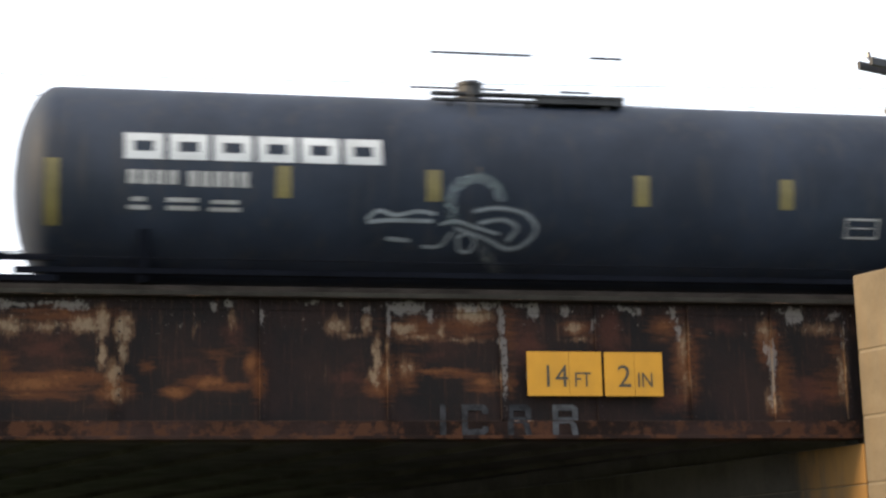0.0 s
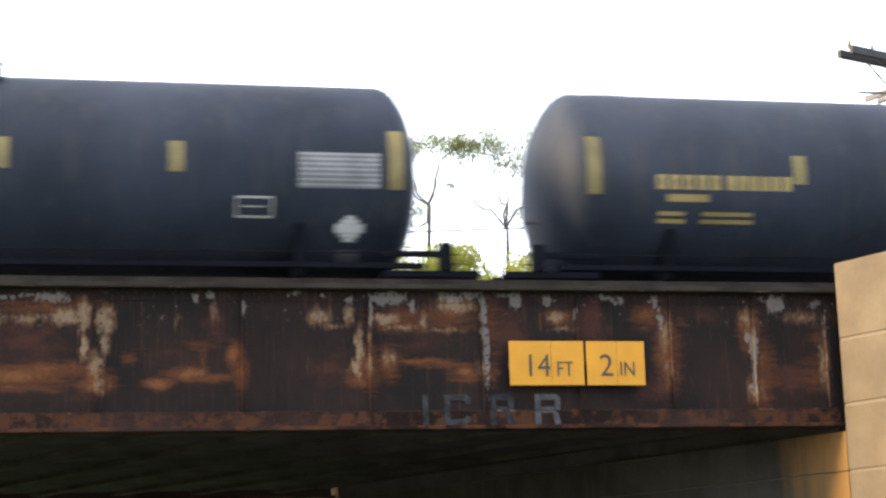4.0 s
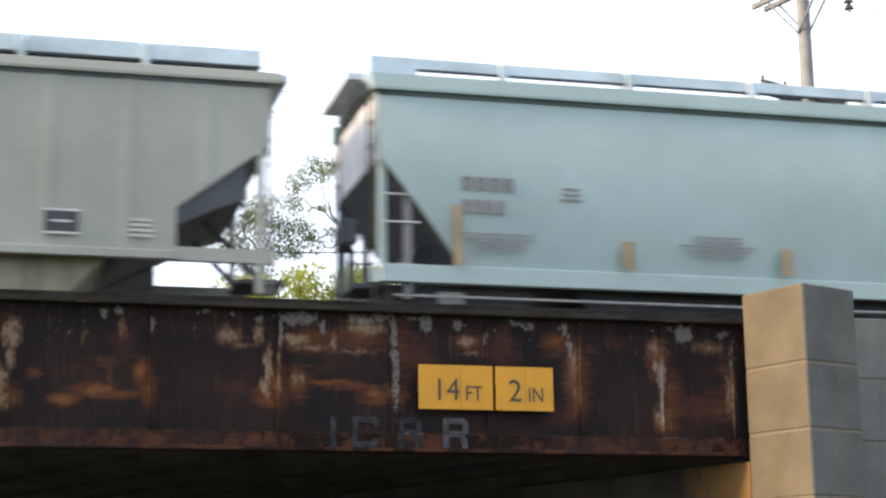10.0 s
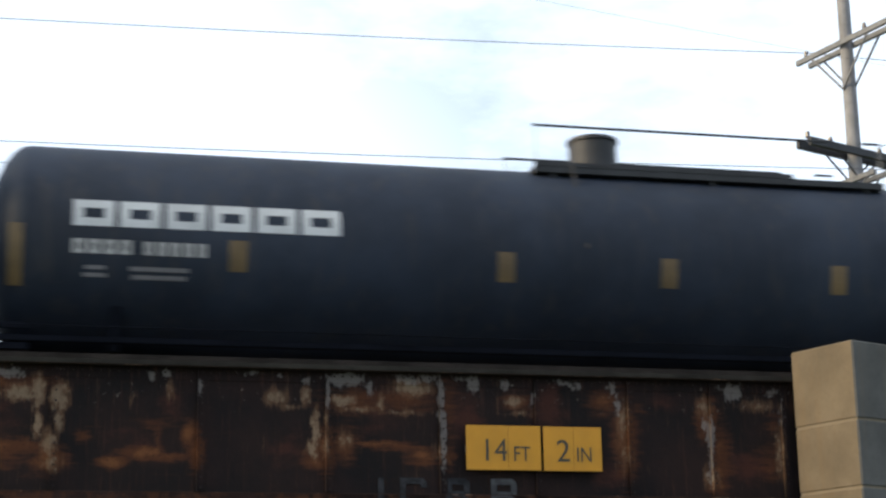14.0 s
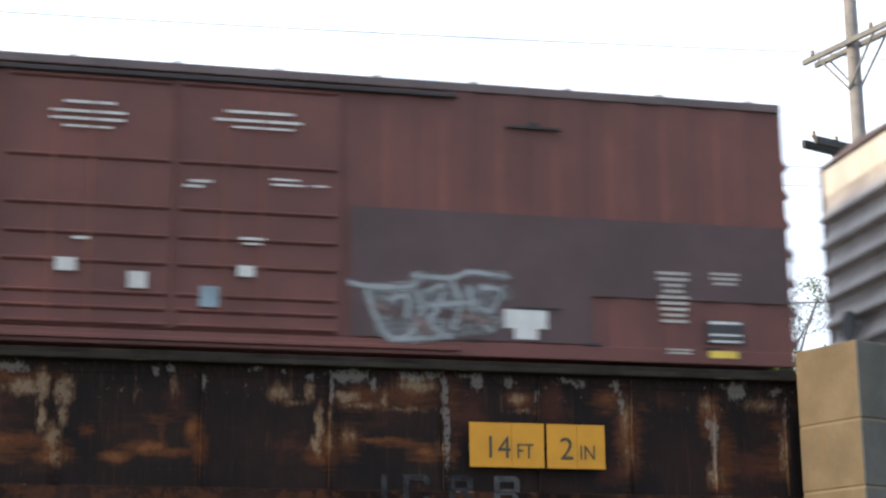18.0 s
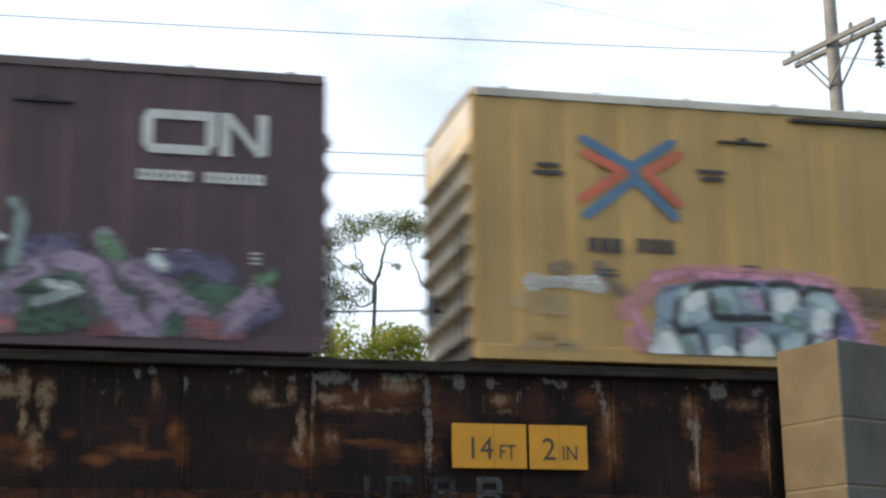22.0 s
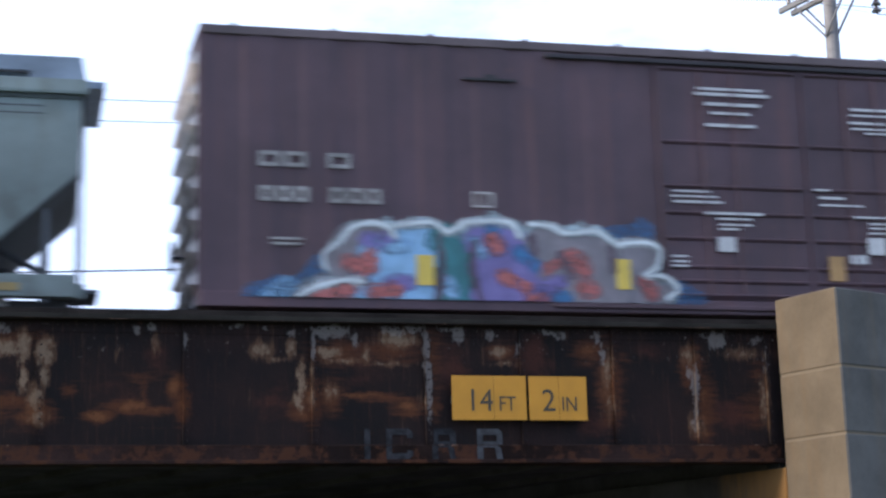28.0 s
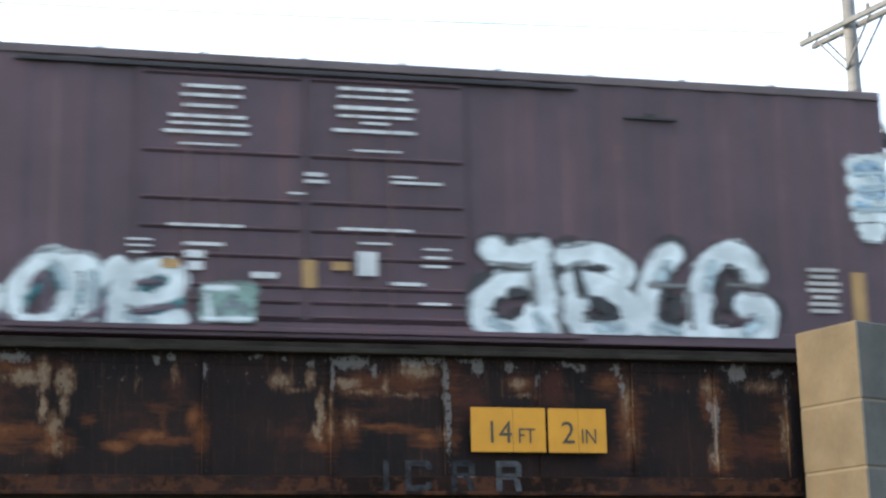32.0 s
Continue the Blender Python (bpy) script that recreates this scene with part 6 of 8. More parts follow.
    spray(k, DEC - 0.001, "blue sprayed patch",
          ("blue", 0.4, 1, [[(-8.46, 1.13), (-7.73, 1.35)]]),
          ("sky", 0.28, 1, [[(-8.46, 1.13), (-8.13, 1.30)]]),
          ("sky", 0.16, 0.6, [[(-8.50, 1.12), (-8.22, 1.17)]]))
    spray(k, DEC - 0.004, "grey-blue graffiti with mauve edge and green base",
          ("lilac", 0.5, 1, [[(3.08, 2.07), (4.08, 2.14), (4.88, 2.05), (5.76, 2.12), (6.66, 2.11), (7.49, 1.89)]]),
          ("haze", 0.5, 0.7, [[(3.16, 1.91), (4.09, 1.98), (4.88, 1.93), (5.76, 2.00), (6.66, 1.95), (7.40, 1.72)]]),
          ("lilac", 0.34, 1, [[(2.49, 1.25), (2.70, 1.73), (3.07, 2.11), (3.38, 2.28), (4.08, 2.28), (4.80, 2.01), (5.60, 2.24), (6.17, 2.30), (6.99, 2.25), (7.57, 1.98), (8.15, 1.58)]]),
          ("lilac", 0.2, 1, [[(2.53, 1.33), (2.74, 1.77), (3.04, 2.10)], [(3.30, 2.32), (3.53, 2.31)], [(3.92, 2.30), (4.32, 2.23)], [(4.72, 1.96), (4.96, 2.13), (5.52, 2.24)], [(6.41, 2.19), (6.74, 2.27)], [(6.91, 2.27), (7.40, 2.18), (7.65, 1.85), (7.99, 1.82)]]),
          ("slate", 0.55, 0.5, [[(2.86, 1.58), (3.39, 2.00), (4.01, 2.02), (4.80, 1.84), (5.60, 1.99), (6.33, 1.98), (6.99, 1.92), (7.57, 1.64)], [(2.95, 1.22), (3.79, 1.44), (4.96, 1.48), (6.17, 1.52), (7.31, 1.38), (7.73, 1.31)]]),
          ("haze", 0.2, 0.7, [[(3.23, 2.07), (3.51, 1.68)], [(4.32, 2.03), (4.41, 1.62)], [(4.80, 1.88), (4.96, 1.72)], [(5.68, 1.83), (5.68, 1.50)], [(6.49, 1.94), (6.57, 1.61)], [(7.40, 1.80), (7.32, 1.55)]]),
          ("steel", 0.3, 0.7, [[(3.75, 1.44), (4.14, 1.53)], [(2.78, 1.81), (2.97, 1.66)], [(5.84, 2.08), (6.17, 1.93)], [(6.74, 1.91), (7.32, 1.88)], [(3.78, 1.85), (3.94, 1.77)]]),
          ("steel", 0.18, 0.9, [[(3.83, 1.46), (4.10, 1.53)], [(6.86, 1.91), (7.15, 1.84)], [(5.92, 2.13), (6.08, 2.08)], [(5.44, 2.19), (5.52, 2.07)]]),
          ("moss", 0.2, 0.8, [[(5.04, 1.85), (5.36, 1.90)], [(5.28, 1.78), (5.68, 1.83)], [(4.57, 1.30), (4.88, 1.48)]]),
          ("lilac", 0.16, 0.8, [[(4.57, 1.47), (4.80, 1.72)], [(4.57, 1.22), (4.81, 1.31)], [(6.33, 1.77), (6.49, 1.61)], [(7.32, 2.05), (7.49, 1.89)], [(3.17, 1.34), (3.40, 1.43)]]),
          ("emerald", 0.2, 0.6, [[(3.18, 1.12), (3.79, 1.12), (4.34, 1.12)], [(4.81, 1.12), (5.52, 1.13), (6.17, 1.12)], [(6.33, 1.12), (7.23, 1.12)]]),
          ("tan", 0.22, 0.7, [[(2.72, 1.17), (2.91, 1.27)], [(3.52, 1.31), (3.64, 1.26)], [(6.65, 1.28), (6.90, 1.27)], [(7.43, 1.12), (7.93, 1.12)]]),
          ("ghost", 0.04, 0.5, [[(3.69, 2.23), (4.32, 2.26)], [(5.23, 2.19), (5.44, 2.22)], [(6.17, 2.22), (6.49, 2.27)], [(3.50, 2.16), (3.63, 1.68)], [(4.64, 1.79), (4.57, 1.47)], [(6.25, 1.93), (6.41, 1.44)], [(4.02, 1.69), (4.57, 1.63)], [(6.66, 2.20), (7.16, 2.21)], [(7.32, 2.14), (7.48, 1.72)], [(2.93, 1.90), (3.25, 1.43)]]))
    for x0, x1, z0, z1 in ((-6.26, -6.0, 1.33, 1.78), (-3.2, -2.98, 1.33, 1.79), (2.75, 3.02, 1.4, 1.88), (6.0, 6.28, 1.4, 1.86), (5.4, 5.62, 1.75, 2.1)):
        bars(k, [(x0, x1, z0, z1)], YELLOW_MARK, DEC - 0.04, "reflector", "bright yellow reflector")

    l = brown_car(116.78, "dark brown box car with white bubble graffiti", False)
    door_stencils(l, ([(-1.77, -0.92, 4.63, 4.68), (-1.81, -0.92, 4.49, 4.54), (-1.77, -1.04, 4.33, 4.38), (-1.97, -0.87, 4.17, 4.22), (-1.97, -0.83, 4.06, 4.10), (-2.05, -0.83, 3.93, 3.98), (-1.82, -0.99, 3.76, 3.79), (0.50, 1.57, 4.71, 4.76), (0.50, 1.57, 4.59, 4.63), (0.46, 1.65, 4.41, 4.47), (0.50, 1.60, 4.29, 4.33), (0.83, 1.26, 4.19, 4.23), (0.41, 1.64, 4.06, 4.11), (0.70, 1.42, 3.77, 3.80)], [(-0.01, 0.28, 3.36, 3.42), (-0.01, 0.31, 3.26, 3.31), (-0.25, -0.01, 3.08, 3.11), (1.25, 1.63, 3.39, 3.42), (1.25, 2.03, 3.30, 3.34), (-1.97, -0.90, 2.55, 2.59), (-1.74, -1.18, 2.27, 2.32), (0.50, 1.58, 2.57, 2.61), (0.78, 1.25, 2.37, 2.40), (-2.53, -2.19, 2.32, 2.35), (-2.53, -2.19, 2.23, 2.26), (-2.49, -2.24, 2.13, 2.16), (1.74, 2.12, 2.31, 2.34), (1.75, 2.12, 2.18, 2.22), (1.72, 2.09, 2.05, 2.09), (1.23, 1.73, 1.77, 1.82), (1.68, 2.10, 1.49, 1.53)]), [(-1.74, -1.44, 2.09, 2.20), (-1.71, -1.46, 1.91, 2.04), (0.75, 1.05, 1.90, 2.26), (-0.78, -0.41, 1.82, 1.91)], [(-0.05, 0.16, 1.7, 2.11), (-2.05, -1.8, 1.93, 2.06), (0.38, 0.65, 1.97, 2.1)])
    cn_mark(l, -8.42, -6.9, 3.66, 4.11)
    bars(l, frames_of(-8.48, -7.75, 3.29, 3.42, 4, 0.03, 0.045) + frames_of(-7.6, -6.9, 3.28, 3.41, 4, 0.03, 0.045) + frames_of(-8.47, -7.75, 2.74, 2.94, 3, 0.05, 0.055)
         + frames_of(-8.47, -7.9, 2.3, 2.5, 2, 0.05, 0.055) + frames_of(-7.6, -7.05, 2.24, 2.44, 2, 0.05, 0.055), WHITE, DEC, "number_block", "white reporting marks")
    bars(l, rows_of(7.75, 8.3, 1.5, 2.25, 7, rng) + rows_of(-8.45, -8.0, 1.4, 1.6, 3, rng) + rows_of(-7.5, -7.0, 1.35, 1.65, 3, rng), GREY_MARK, DEC, "data_lettering")
    bars(l, [(-8.9, -8.68, 1.35, 2.3), (8.5, 8.72, 1.2, 2.2)], ORANGE_MARK, DEC, "reflector", "faded orange reflector")
    bars(l, [(-8.45, -7.9, 1.02, 1.13)], YELLOW_MARK, DEC, "reflector")
    for dx in (0.0, 17.9):
        spray(l, DEC - 0.004, "white and pale blue sprayed scribble near the car end",
              ("white", 0.3, 0.5, [[(-9.21, 3.93), (-8.65, 4.00)], [(-9.21, 3.68), (-8.61, 3.71)], [(-9.20, 3.34), (-8.68, 3.35)]]),
              ("sky", 0.12, 0.7, [[(-9.17, 3.85), (-8.85, 3.91), (-8.65, 3.71)], [(-9.09, 3.51), (-8.68, 3.49)], [(-9.16, 3.26), (-9.00, 3.18)]]),
              ("white", 0.16, 0.5, [[(-9.24, 3.10), (-8.76, 3.11), (-8.50, 3.07)], [(-9.15, 2.92), (-8.80, 2.91)], [(-9.11, 2.80), (-8.87, 2.81)]]),
              ("grey", 0.05, 0.5, [[(-9.21, 3.80), (-8.61, 3.83)], [(-9.13, 3.51), (-8.61, 3.58)], [(-9.20, 3.21), (-8.60, 3.23)], [(-9.02, 3.98), (-8.84, 3.36)]]), shift=dx)
    spray(l, DEC - 0.006, "white sprayed star",
          ("white", 0.26, 0.5, [[(-7.46, 2.29), (-7.47, 2.00), (-7.45, 1.67)], [(-7.62, 1.74), (-7.25, 1.77)]]),
          ("white", 0.1, 0.5, [[(-7.37, 1.92), (-7.13, 1.96), (-6.88, 1.88)], [(-7.61, 1.54), (-7.13, 1.58)]]),
          ("grey", 0.12, 0.6, [[(-7.62, 1.82), (-7.45, 1.67), (-7.21, 1.84)]]))
    spray(l, DEC - 0.006, "slanted white bubble letters sprayed along the side",
          ("teal", 0.3, 0.7, [[(-6.80, 1.69), (-6.22, 1.71), (-6.15, 1.21), (-5.57, 1.12)], [(-5.56, 1.90), (-5.81, 1.39)], [(-4.80, 1.84), (-5.15, 1.24), (-4.47, 1.12)], [(-3.95, 1.44), (-3.50, 1.97), (-3.18, 1.30)], [(-2.89, 1.82), (-2.75, 1.12)], [(-2.37, 1.66), (-1.84, 1.59), (-2.13, 1.12)]]),
          ("white", 0.22, 0.3, [[(-6.84, 1.79), (-6.47, 1.86), (-6.10, 1.82)], [(-6.56, 1.74), (-6.22, 1.71)], [(-5.81, 1.97), (-5.39, 2.03)], [(-5.72, 1.81), (-6.10, 1.63), (-6.33, 1.33), (-6.19, 1.12), (-5.73, 1.12), (-5.60, 1.35), (-6.06, 1.42)], [(-4.58, 1.95), (-4.97, 1.66), (-5.21, 1.28), (-5.06, 1.12), (-4.64, 1.12)], [(-4.68, 1.38), (-4.42, 1.60), (-4.29, 1.39), (-4.47, 1.12)]]),
          ("white", 0.24, 0.3, [[(-4.00, 1.12), (-4.03, 1.52), (-3.76, 1.92), (-3.46, 2.01), (-3.29, 1.72), (-3.39, 1.29), (-3.66, 1.12), (-4.00, 1.12)], [(-3.28, 1.98), (-3.02, 1.90), (-2.98, 1.47), (-3.10, 1.12)], [(-2.99, 1.64), (-2.62, 1.96), (-2.64, 1.65)], [(-2.75, 1.12), (-2.60, 1.57), (-2.32, 1.88), (-1.91, 1.94), (-1.79, 1.68), (-2.20, 1.45), (-2.47, 1.49)], [(-2.65, 1.31), (-2.53, 1.12), (-2.13, 1.12), (-1.77, 1.21)]]),
          ("grey", 0.07, 0.6, [[(-6.64, 1.78), (-6.14, 1.78)], [(-6.23, 1.21), (-5.82, 1.12)], [(-5.06, 1.24), (-4.81, 1.12)], [(-3.50, 1.93), (-3.36, 1.63)], [(-2.48, 1.23), (-2.22, 1.12)], [(-2.98, 1.81), (-2.96, 1.30)]]),
          ("dusk", 0.05, 0.4, [[(-6.10, 1.89), (-5.81, 1.97), (-5.35, 1.92)], [(-6.19, 1.46), (-5.90, 1.34)], [(-4.88, 1.75), (-5.02, 1.33)], [(-4.38, 1.26), (-4.05, 1.12)], [(-3.82, 1.62), (-3.64, 1.79), (-3.61, 1.28)], [(-2.86, 1.56), (-2.83, 1.13)], [(-2.37, 1.70), (-2.06, 1.74)], [(-2.39, 1.30), (-1.85, 1.38)], [(-3.18, 1.12), (-2.83, 1.31)]]))
    spray(l, DEC - 0.058, "mint sprayed square",
          ("mint", 0.2, 0.4, [[(-1.39, 1.61), (-0.80, 1.62)], [(-1.40, 1.43), (-0.81, 1.45)], [(-1.41, 1.28), (-0.82, 1.28)]]),
          ("white", 0.06, 0.4, [[(-1.46, 1.21), (-0.78, 1.22)], [(-1.43, 1.65), (-1.03, 1.66)], [(-1.40, 1.52), (-1.36, 1.26)]]),
          ("slate", 0.08, 0.6, [[(-1.08, 1.44), (-0.86, 1.36)], [(-1.23, 1.31), (-1.04, 1.49)]]))
    spray(l, DEC - 0.006, "large white bubble letters with a dark edge",
          ("black", 0.46, 0.5, [[(2.77, 2.38), (3.11, 2.29), (3.51, 2.41), (3.57, 1.72), (3.59, 1.13)], [(3.02, 1.96), (2.58, 1.61), (2.82, 1.12), (3.43, 1.29)], [(3.90, 2.33), (4.51, 2.31), (4.77, 2.02)], [(4.40, 1.75), (4.92, 1.42), (4.38, 1.15), (4.03, 1.31)], [(5.59, 2.44), (5.30, 1.95), (5.18, 1.34), (5.79, 1.18)], [(6.85, 2.17), (6.50, 2.42), (6.12, 2.06), (6.06, 1.19), (6.88, 1.12), (7.09, 1.56)]]),
          ("white", 0.3, 0.3, [[(2.73, 2.38), (3.03, 2.29), (3.29, 2.33), (3.53, 2.41)], [(3.53, 2.36), (3.55, 1.89), (3.59, 1.51), (3.64, 1.13)], [(3.27, 1.88), (2.88, 1.83), (2.59, 1.57), (2.61, 1.31), (2.86, 1.13), (3.25, 1.20), (3.39, 1.46)], [(3.88, 2.29), (4.25, 2.36), (4.60, 2.31), (4.81, 2.06), (4.54, 1.92)]]),
          ("white", 0.33, 0.3, [[(3.97, 1.90), (4.41, 1.87), (4.79, 1.67), (4.93, 1.37), (4.64, 1.15), (4.20, 1.14), (3.99, 1.35), (4.05, 1.65)], [(5.59, 2.39), (5.36, 2.21), (5.19, 1.86), (5.11, 1.42), (5.30, 1.13), (5.74, 1.12), (5.94, 1.40)], [(6.89, 2.08), (6.77, 2.34), (6.46, 2.44), (6.12, 2.19), (5.99, 1.79), (5.98, 1.36), (6.19, 1.12), (6.78, 1.12), (7.02, 1.30), (7.02, 1.60), (6.68, 1.64)]]),
          ("grey", 0.1, 0.7, [[(3.43, 1.38), (3.55, 1.13)], [(2.74, 1.28), (2.99, 1.16)], [(4.38, 1.23), (4.73, 1.24)], [(5.26, 1.25), (5.61, 1.18)], [(6.70, 1.20), (6.94, 1.38)], [(6.22, 2.24), (6.11, 1.88)], [(5.49, 2.21), (5.34, 1.95)]]),
          ("black", 0.13, 0.5, [[(3.05, 1.71), (3.22, 1.73)], [(4.06, 2.08), (4.14, 1.74)], [(4.44, 1.62), (4.48, 1.49)], [(5.60, 1.69), (5.54, 1.43)], [(6.46, 1.81), (6.43, 1.59)]]),
          ("smoke", 0.05, 0.4, [[(2.94, 2.13), (3.28, 2.10)], [(3.36, 1.97), (3.39, 1.55)], [(5.21, 1.90), (5.79, 1.90)], [(6.47, 1.94), (6.98, 1.93)], [(3.73, 1.39), (3.90, 1.14)], [(5.83, 1.79), (5.84, 1.27)]]))

    for ob in l.children_recursive:
        for v in ob.data.vertices:
            if abs(v.co.x) > 9.2:
                v.co.x -= math.copysign(0.15, v.co.x)

    # yellow car with black doors
    i = box_car(57.45, "yellow box car with black doors and graffiti", BOX_YELLOW, END_CREAM, ROOF_ZINC, DOOR_BLACK, 2.5)
    for lines, mat, lab, dy in (([[(-7.68, 4.44), (-6.91, 4.02)], [(-6.23, 4.45), (-6.91, 4.02)], [(-7.68, 3.22), (-6.86, 3.84)], [(-6.23, 3.25), (-6.86, 3.84)], [(-6.92, 4.05), (-6.82, 3.79)]], BLUE_MARK, "blue bars of a crossed emblem", 0.002),
                                ([[(-7.65, 4.21), (-7.05, 3.93)], [(-7.05, 3.93), (-7.73, 3.48)], [(-6.12, 4.26), (-6.68, 3.95)], [(-6.68, 3.95), (-6.18, 3.47)]], RED_MARK, "red bars of a crossed emblem", 0.006)):
        for k, ln in enumerate(lines):
            bm = bmesh.new()
            stroke(bm, ln, 0.15, DEC - dy - 0.0003 * k, n=2)
            part("emblem", bm, mat, i, lab)
    bars(i, rows_of(-8.5, -8.0, 3.78, 4.02, 2, rng, 0.6) + rows_of(-5.85, -5.35, 3.82, 4.05, 2, rng, 0.6) + frames_of(-7.65, -7.12, 2.66, 2.88, 3, 0.05, 0.06) + frames_of(-6.86, -6.28, 2.68, 2.9, 4, 0.04, 0.05)
         + rows_of(-7.6, -7.2, 2.25, 2.4, 2, rng) + rows_of(-5.2, -4.9, 2.3, 2.55, 3, rng), BLACK_MARK, DEC, "number_block", "black reporting marks")
    door_stencils(i, ([(-1.80, -0.82, 4.47, 4.50), (-1.94, -0.69, 4.30, 4.33), (-1.68, -0.87, 4.17, 4.21), (0.77, 1.42, 4.26, 4.29), (0.95, 1.70, 4.18, 4.21), (-2.28, -1.71, 2.87, 2.90), (-2.28, -1.54, 2.80, 2.83), (-2.24, -1.45, 2.71, 2.74), (-1.77, -0.75, 2.54, 2.58), (-1.55, -0.93, 2.45, 2.48), (-1.51, -0.98, 2.36, 2.39), (0.15, 0.43, 2.80, 2.83), (0.15, 0.51, 2.71, 2.74), (1.43, 2.00, 2.88, 2.91), (1.38, 2.04, 2.80, 2.83), (1.43, 2.17, 2.72, 2.75), (0.73, 1.79, 2.53, 2.56), (0.95, 1.60, 2.41, 2.44), (0.99, 1.50, 2.32, 2.35)],), [(-1.48, -1.21, 1.91, 2.15), (1.02, 1.26, 1.94, 2.16), (0.67, 0.91, 2.24, 2.41), (0.19, 0.52, 3.23, 3.35)], [(0.13, 0.4, 1.46, 1.88)])
    bars(i, [(-0.85, -0.45, 1.8, 1.96)], YELLOW_MARK, DEC - 0.031, "placard", "yellow placard")
    spray(i, DEC - 0.004, "grey bubble graffiti with a pink edge",
          ("steel", 0.56, 0.3, [[(-6.38, 1.55), (-5.50, 1.58), (-4.44, 1.58), (-3.69, 1.52)]]),
          ("pink", 0.34, 1, [[(-7.09, 1.76), (-6.70, 2.11), (-6.39, 2.30), (-5.67, 2.36), (-4.77, 2.34), (-3.77, 2.27), (-3.40, 1.91), (-3.19, 1.24)], [(-7.00, 1.36), (-6.68, 1.13)]]),
          ("pink", 0.12, 0.6, [[(-6.63, 2.27), (-6.15, 2.38), (-5.67, 2.36), (-4.77, 2.34), (-3.85, 2.29), (-3.40, 1.82), (-3.15, 1.20)], [(-6.97, 1.77), (-6.81, 1.37)]]),
          ("violet", 0.4, 0.6, [[(-6.38, 1.96), (-5.50, 2.07), (-4.60, 2.07), (-3.86, 1.97), (-3.61, 1.48)], [(-6.45, 1.22), (-5.49, 1.17), (-4.27, 1.17), (-3.53, 1.19)]]),
          ("steel", 0.5, 0.5, [[(-6.38, 1.87), (-5.50, 1.99), (-4.60, 1.99), (-3.86, 1.89)], [(-6.45, 1.18), (-5.49, 1.17), (-4.27, 1.21), (-3.61, 1.23)]]),
          ("grey", 0.27, 0.5, [[(-6.22, 1.72), (-6.10, 2.01), (-5.91, 2.10)], [(-5.94, 1.73), (-5.58, 2.11), (-5.46, 1.91)], [(-5.14, 2.17), (-5.05, 1.97)], [(-4.68, 1.82), (-4.52, 2.11), (-4.31, 2.00)], [(-4.02, 2.13), (-3.81, 2.02), (-3.90, 1.64)], [(-6.13, 1.31), (-6.01, 1.12)], [(-5.69, 1.33), (-5.53, 1.12)], [(-4.60, 1.20), (-4.36, 1.41)], [(-3.94, 1.34), (-3.61, 1.15)]]),
          ("white", 0.24, 0.5, [[(-6.60, 1.12), (-6.49, 1.38), (-6.33, 1.12)], [(-6.06, 1.89), (-5.90, 2.02)], [(-4.60, 1.94), (-4.40, 2.08)], [(-5.17, 1.14), (-5.01, 1.39), (-4.85, 1.12)], [(-4.27, 1.12), (-3.86, 1.12)], [(-5.65, 1.12), (-5.49, 1.13)], [(-3.94, 1.80), (-3.94, 1.59)]]),
          ("mint", 0.13, 0.6, [[(-6.21, 1.39), (-6.09, 1.15)], [(-5.62, 1.90), (-5.50, 1.83)], [(-4.48, 1.70), (-4.27, 1.62)]]),
          ("mauve", 0.14, 0.7, [[(-5.09, 2.09), (-4.93, 1.93)], [(-3.86, 1.47), (-3.61, 1.40)], [(-5.25, 1.42), (-5.09, 1.51)]]),
          ("black", 0.05, 0.3, [[(-6.03, 2.14), (-5.83, 2.21), (-5.42, 2.26), (-5.01, 2.24)], [(-5.74, 2.06), (-5.70, 1.74), (-5.42, 1.71), (-4.77, 1.73)], [(-4.85, 2.14), (-4.81, 1.85)], [(-4.77, 2.25), (-4.35, 2.25), (-4.23, 1.96)], [(-4.19, 2.13), (-4.06, 2.22), (-3.73, 2.19)], [(-6.30, 1.48), (-5.98, 1.52)], [(-5.90, 1.40), (-5.85, 1.12)], [(-5.33, 1.54), (-5.33, 1.17)], [(-4.72, 1.44), (-4.68, 1.12)], [(-4.15, 1.46), (-4.23, 1.21)], [(-6.34, 1.55), (-6.26, 1.96)], [(-3.69, 1.81), (-3.73, 1.48)]]))
    spray(i, DEC - 0.002, "brown and orange sprayed patch",
          ("dusk", 0.3, 1, [[(-3.35, 2.16), (-2.67, 2.10)], [(-3.27, 1.91), (-2.76, 1.93)]]),
          ("orange", 0.3, 1, [[(-3.02, 1.42), (-2.72, 1.68), (-2.65, 1.18)], [(-3.15, 1.16), (-2.69, 1.13)]]),
          ("pink", 0.06, 0.6, [[(-3.40, 1.65), (-3.02, 1.68)], [(-3.36, 1.49), (-3.11, 1.37)], [(-3.28, 1.20), (-3.07, 1.25)]]))
    spray(i, DEC - 0.003, "thin white overspray",
          ("white", 0.26, 1, [[(-8.57, 2.15), (-8.04, 2.17), (-7.49, 2.16)]]),
          ("white", 0.14, 1, [[(-8.53, 2.11), (-8.11, 2.19), (-7.65, 2.17)]]),
          ("smoke", 0.2, 1, [[(-7.50, 2.44), (-7.30, 2.16), (-7.10, 2.05)], [(-8.20, 2.37), (-7.97, 2.40)]]),
          ("tan", 0.3, 1, [[(-8.79, 1.86), (-8.10, 1.81)], [(-8.68, 1.12), (-7.92, 1.12)]]))
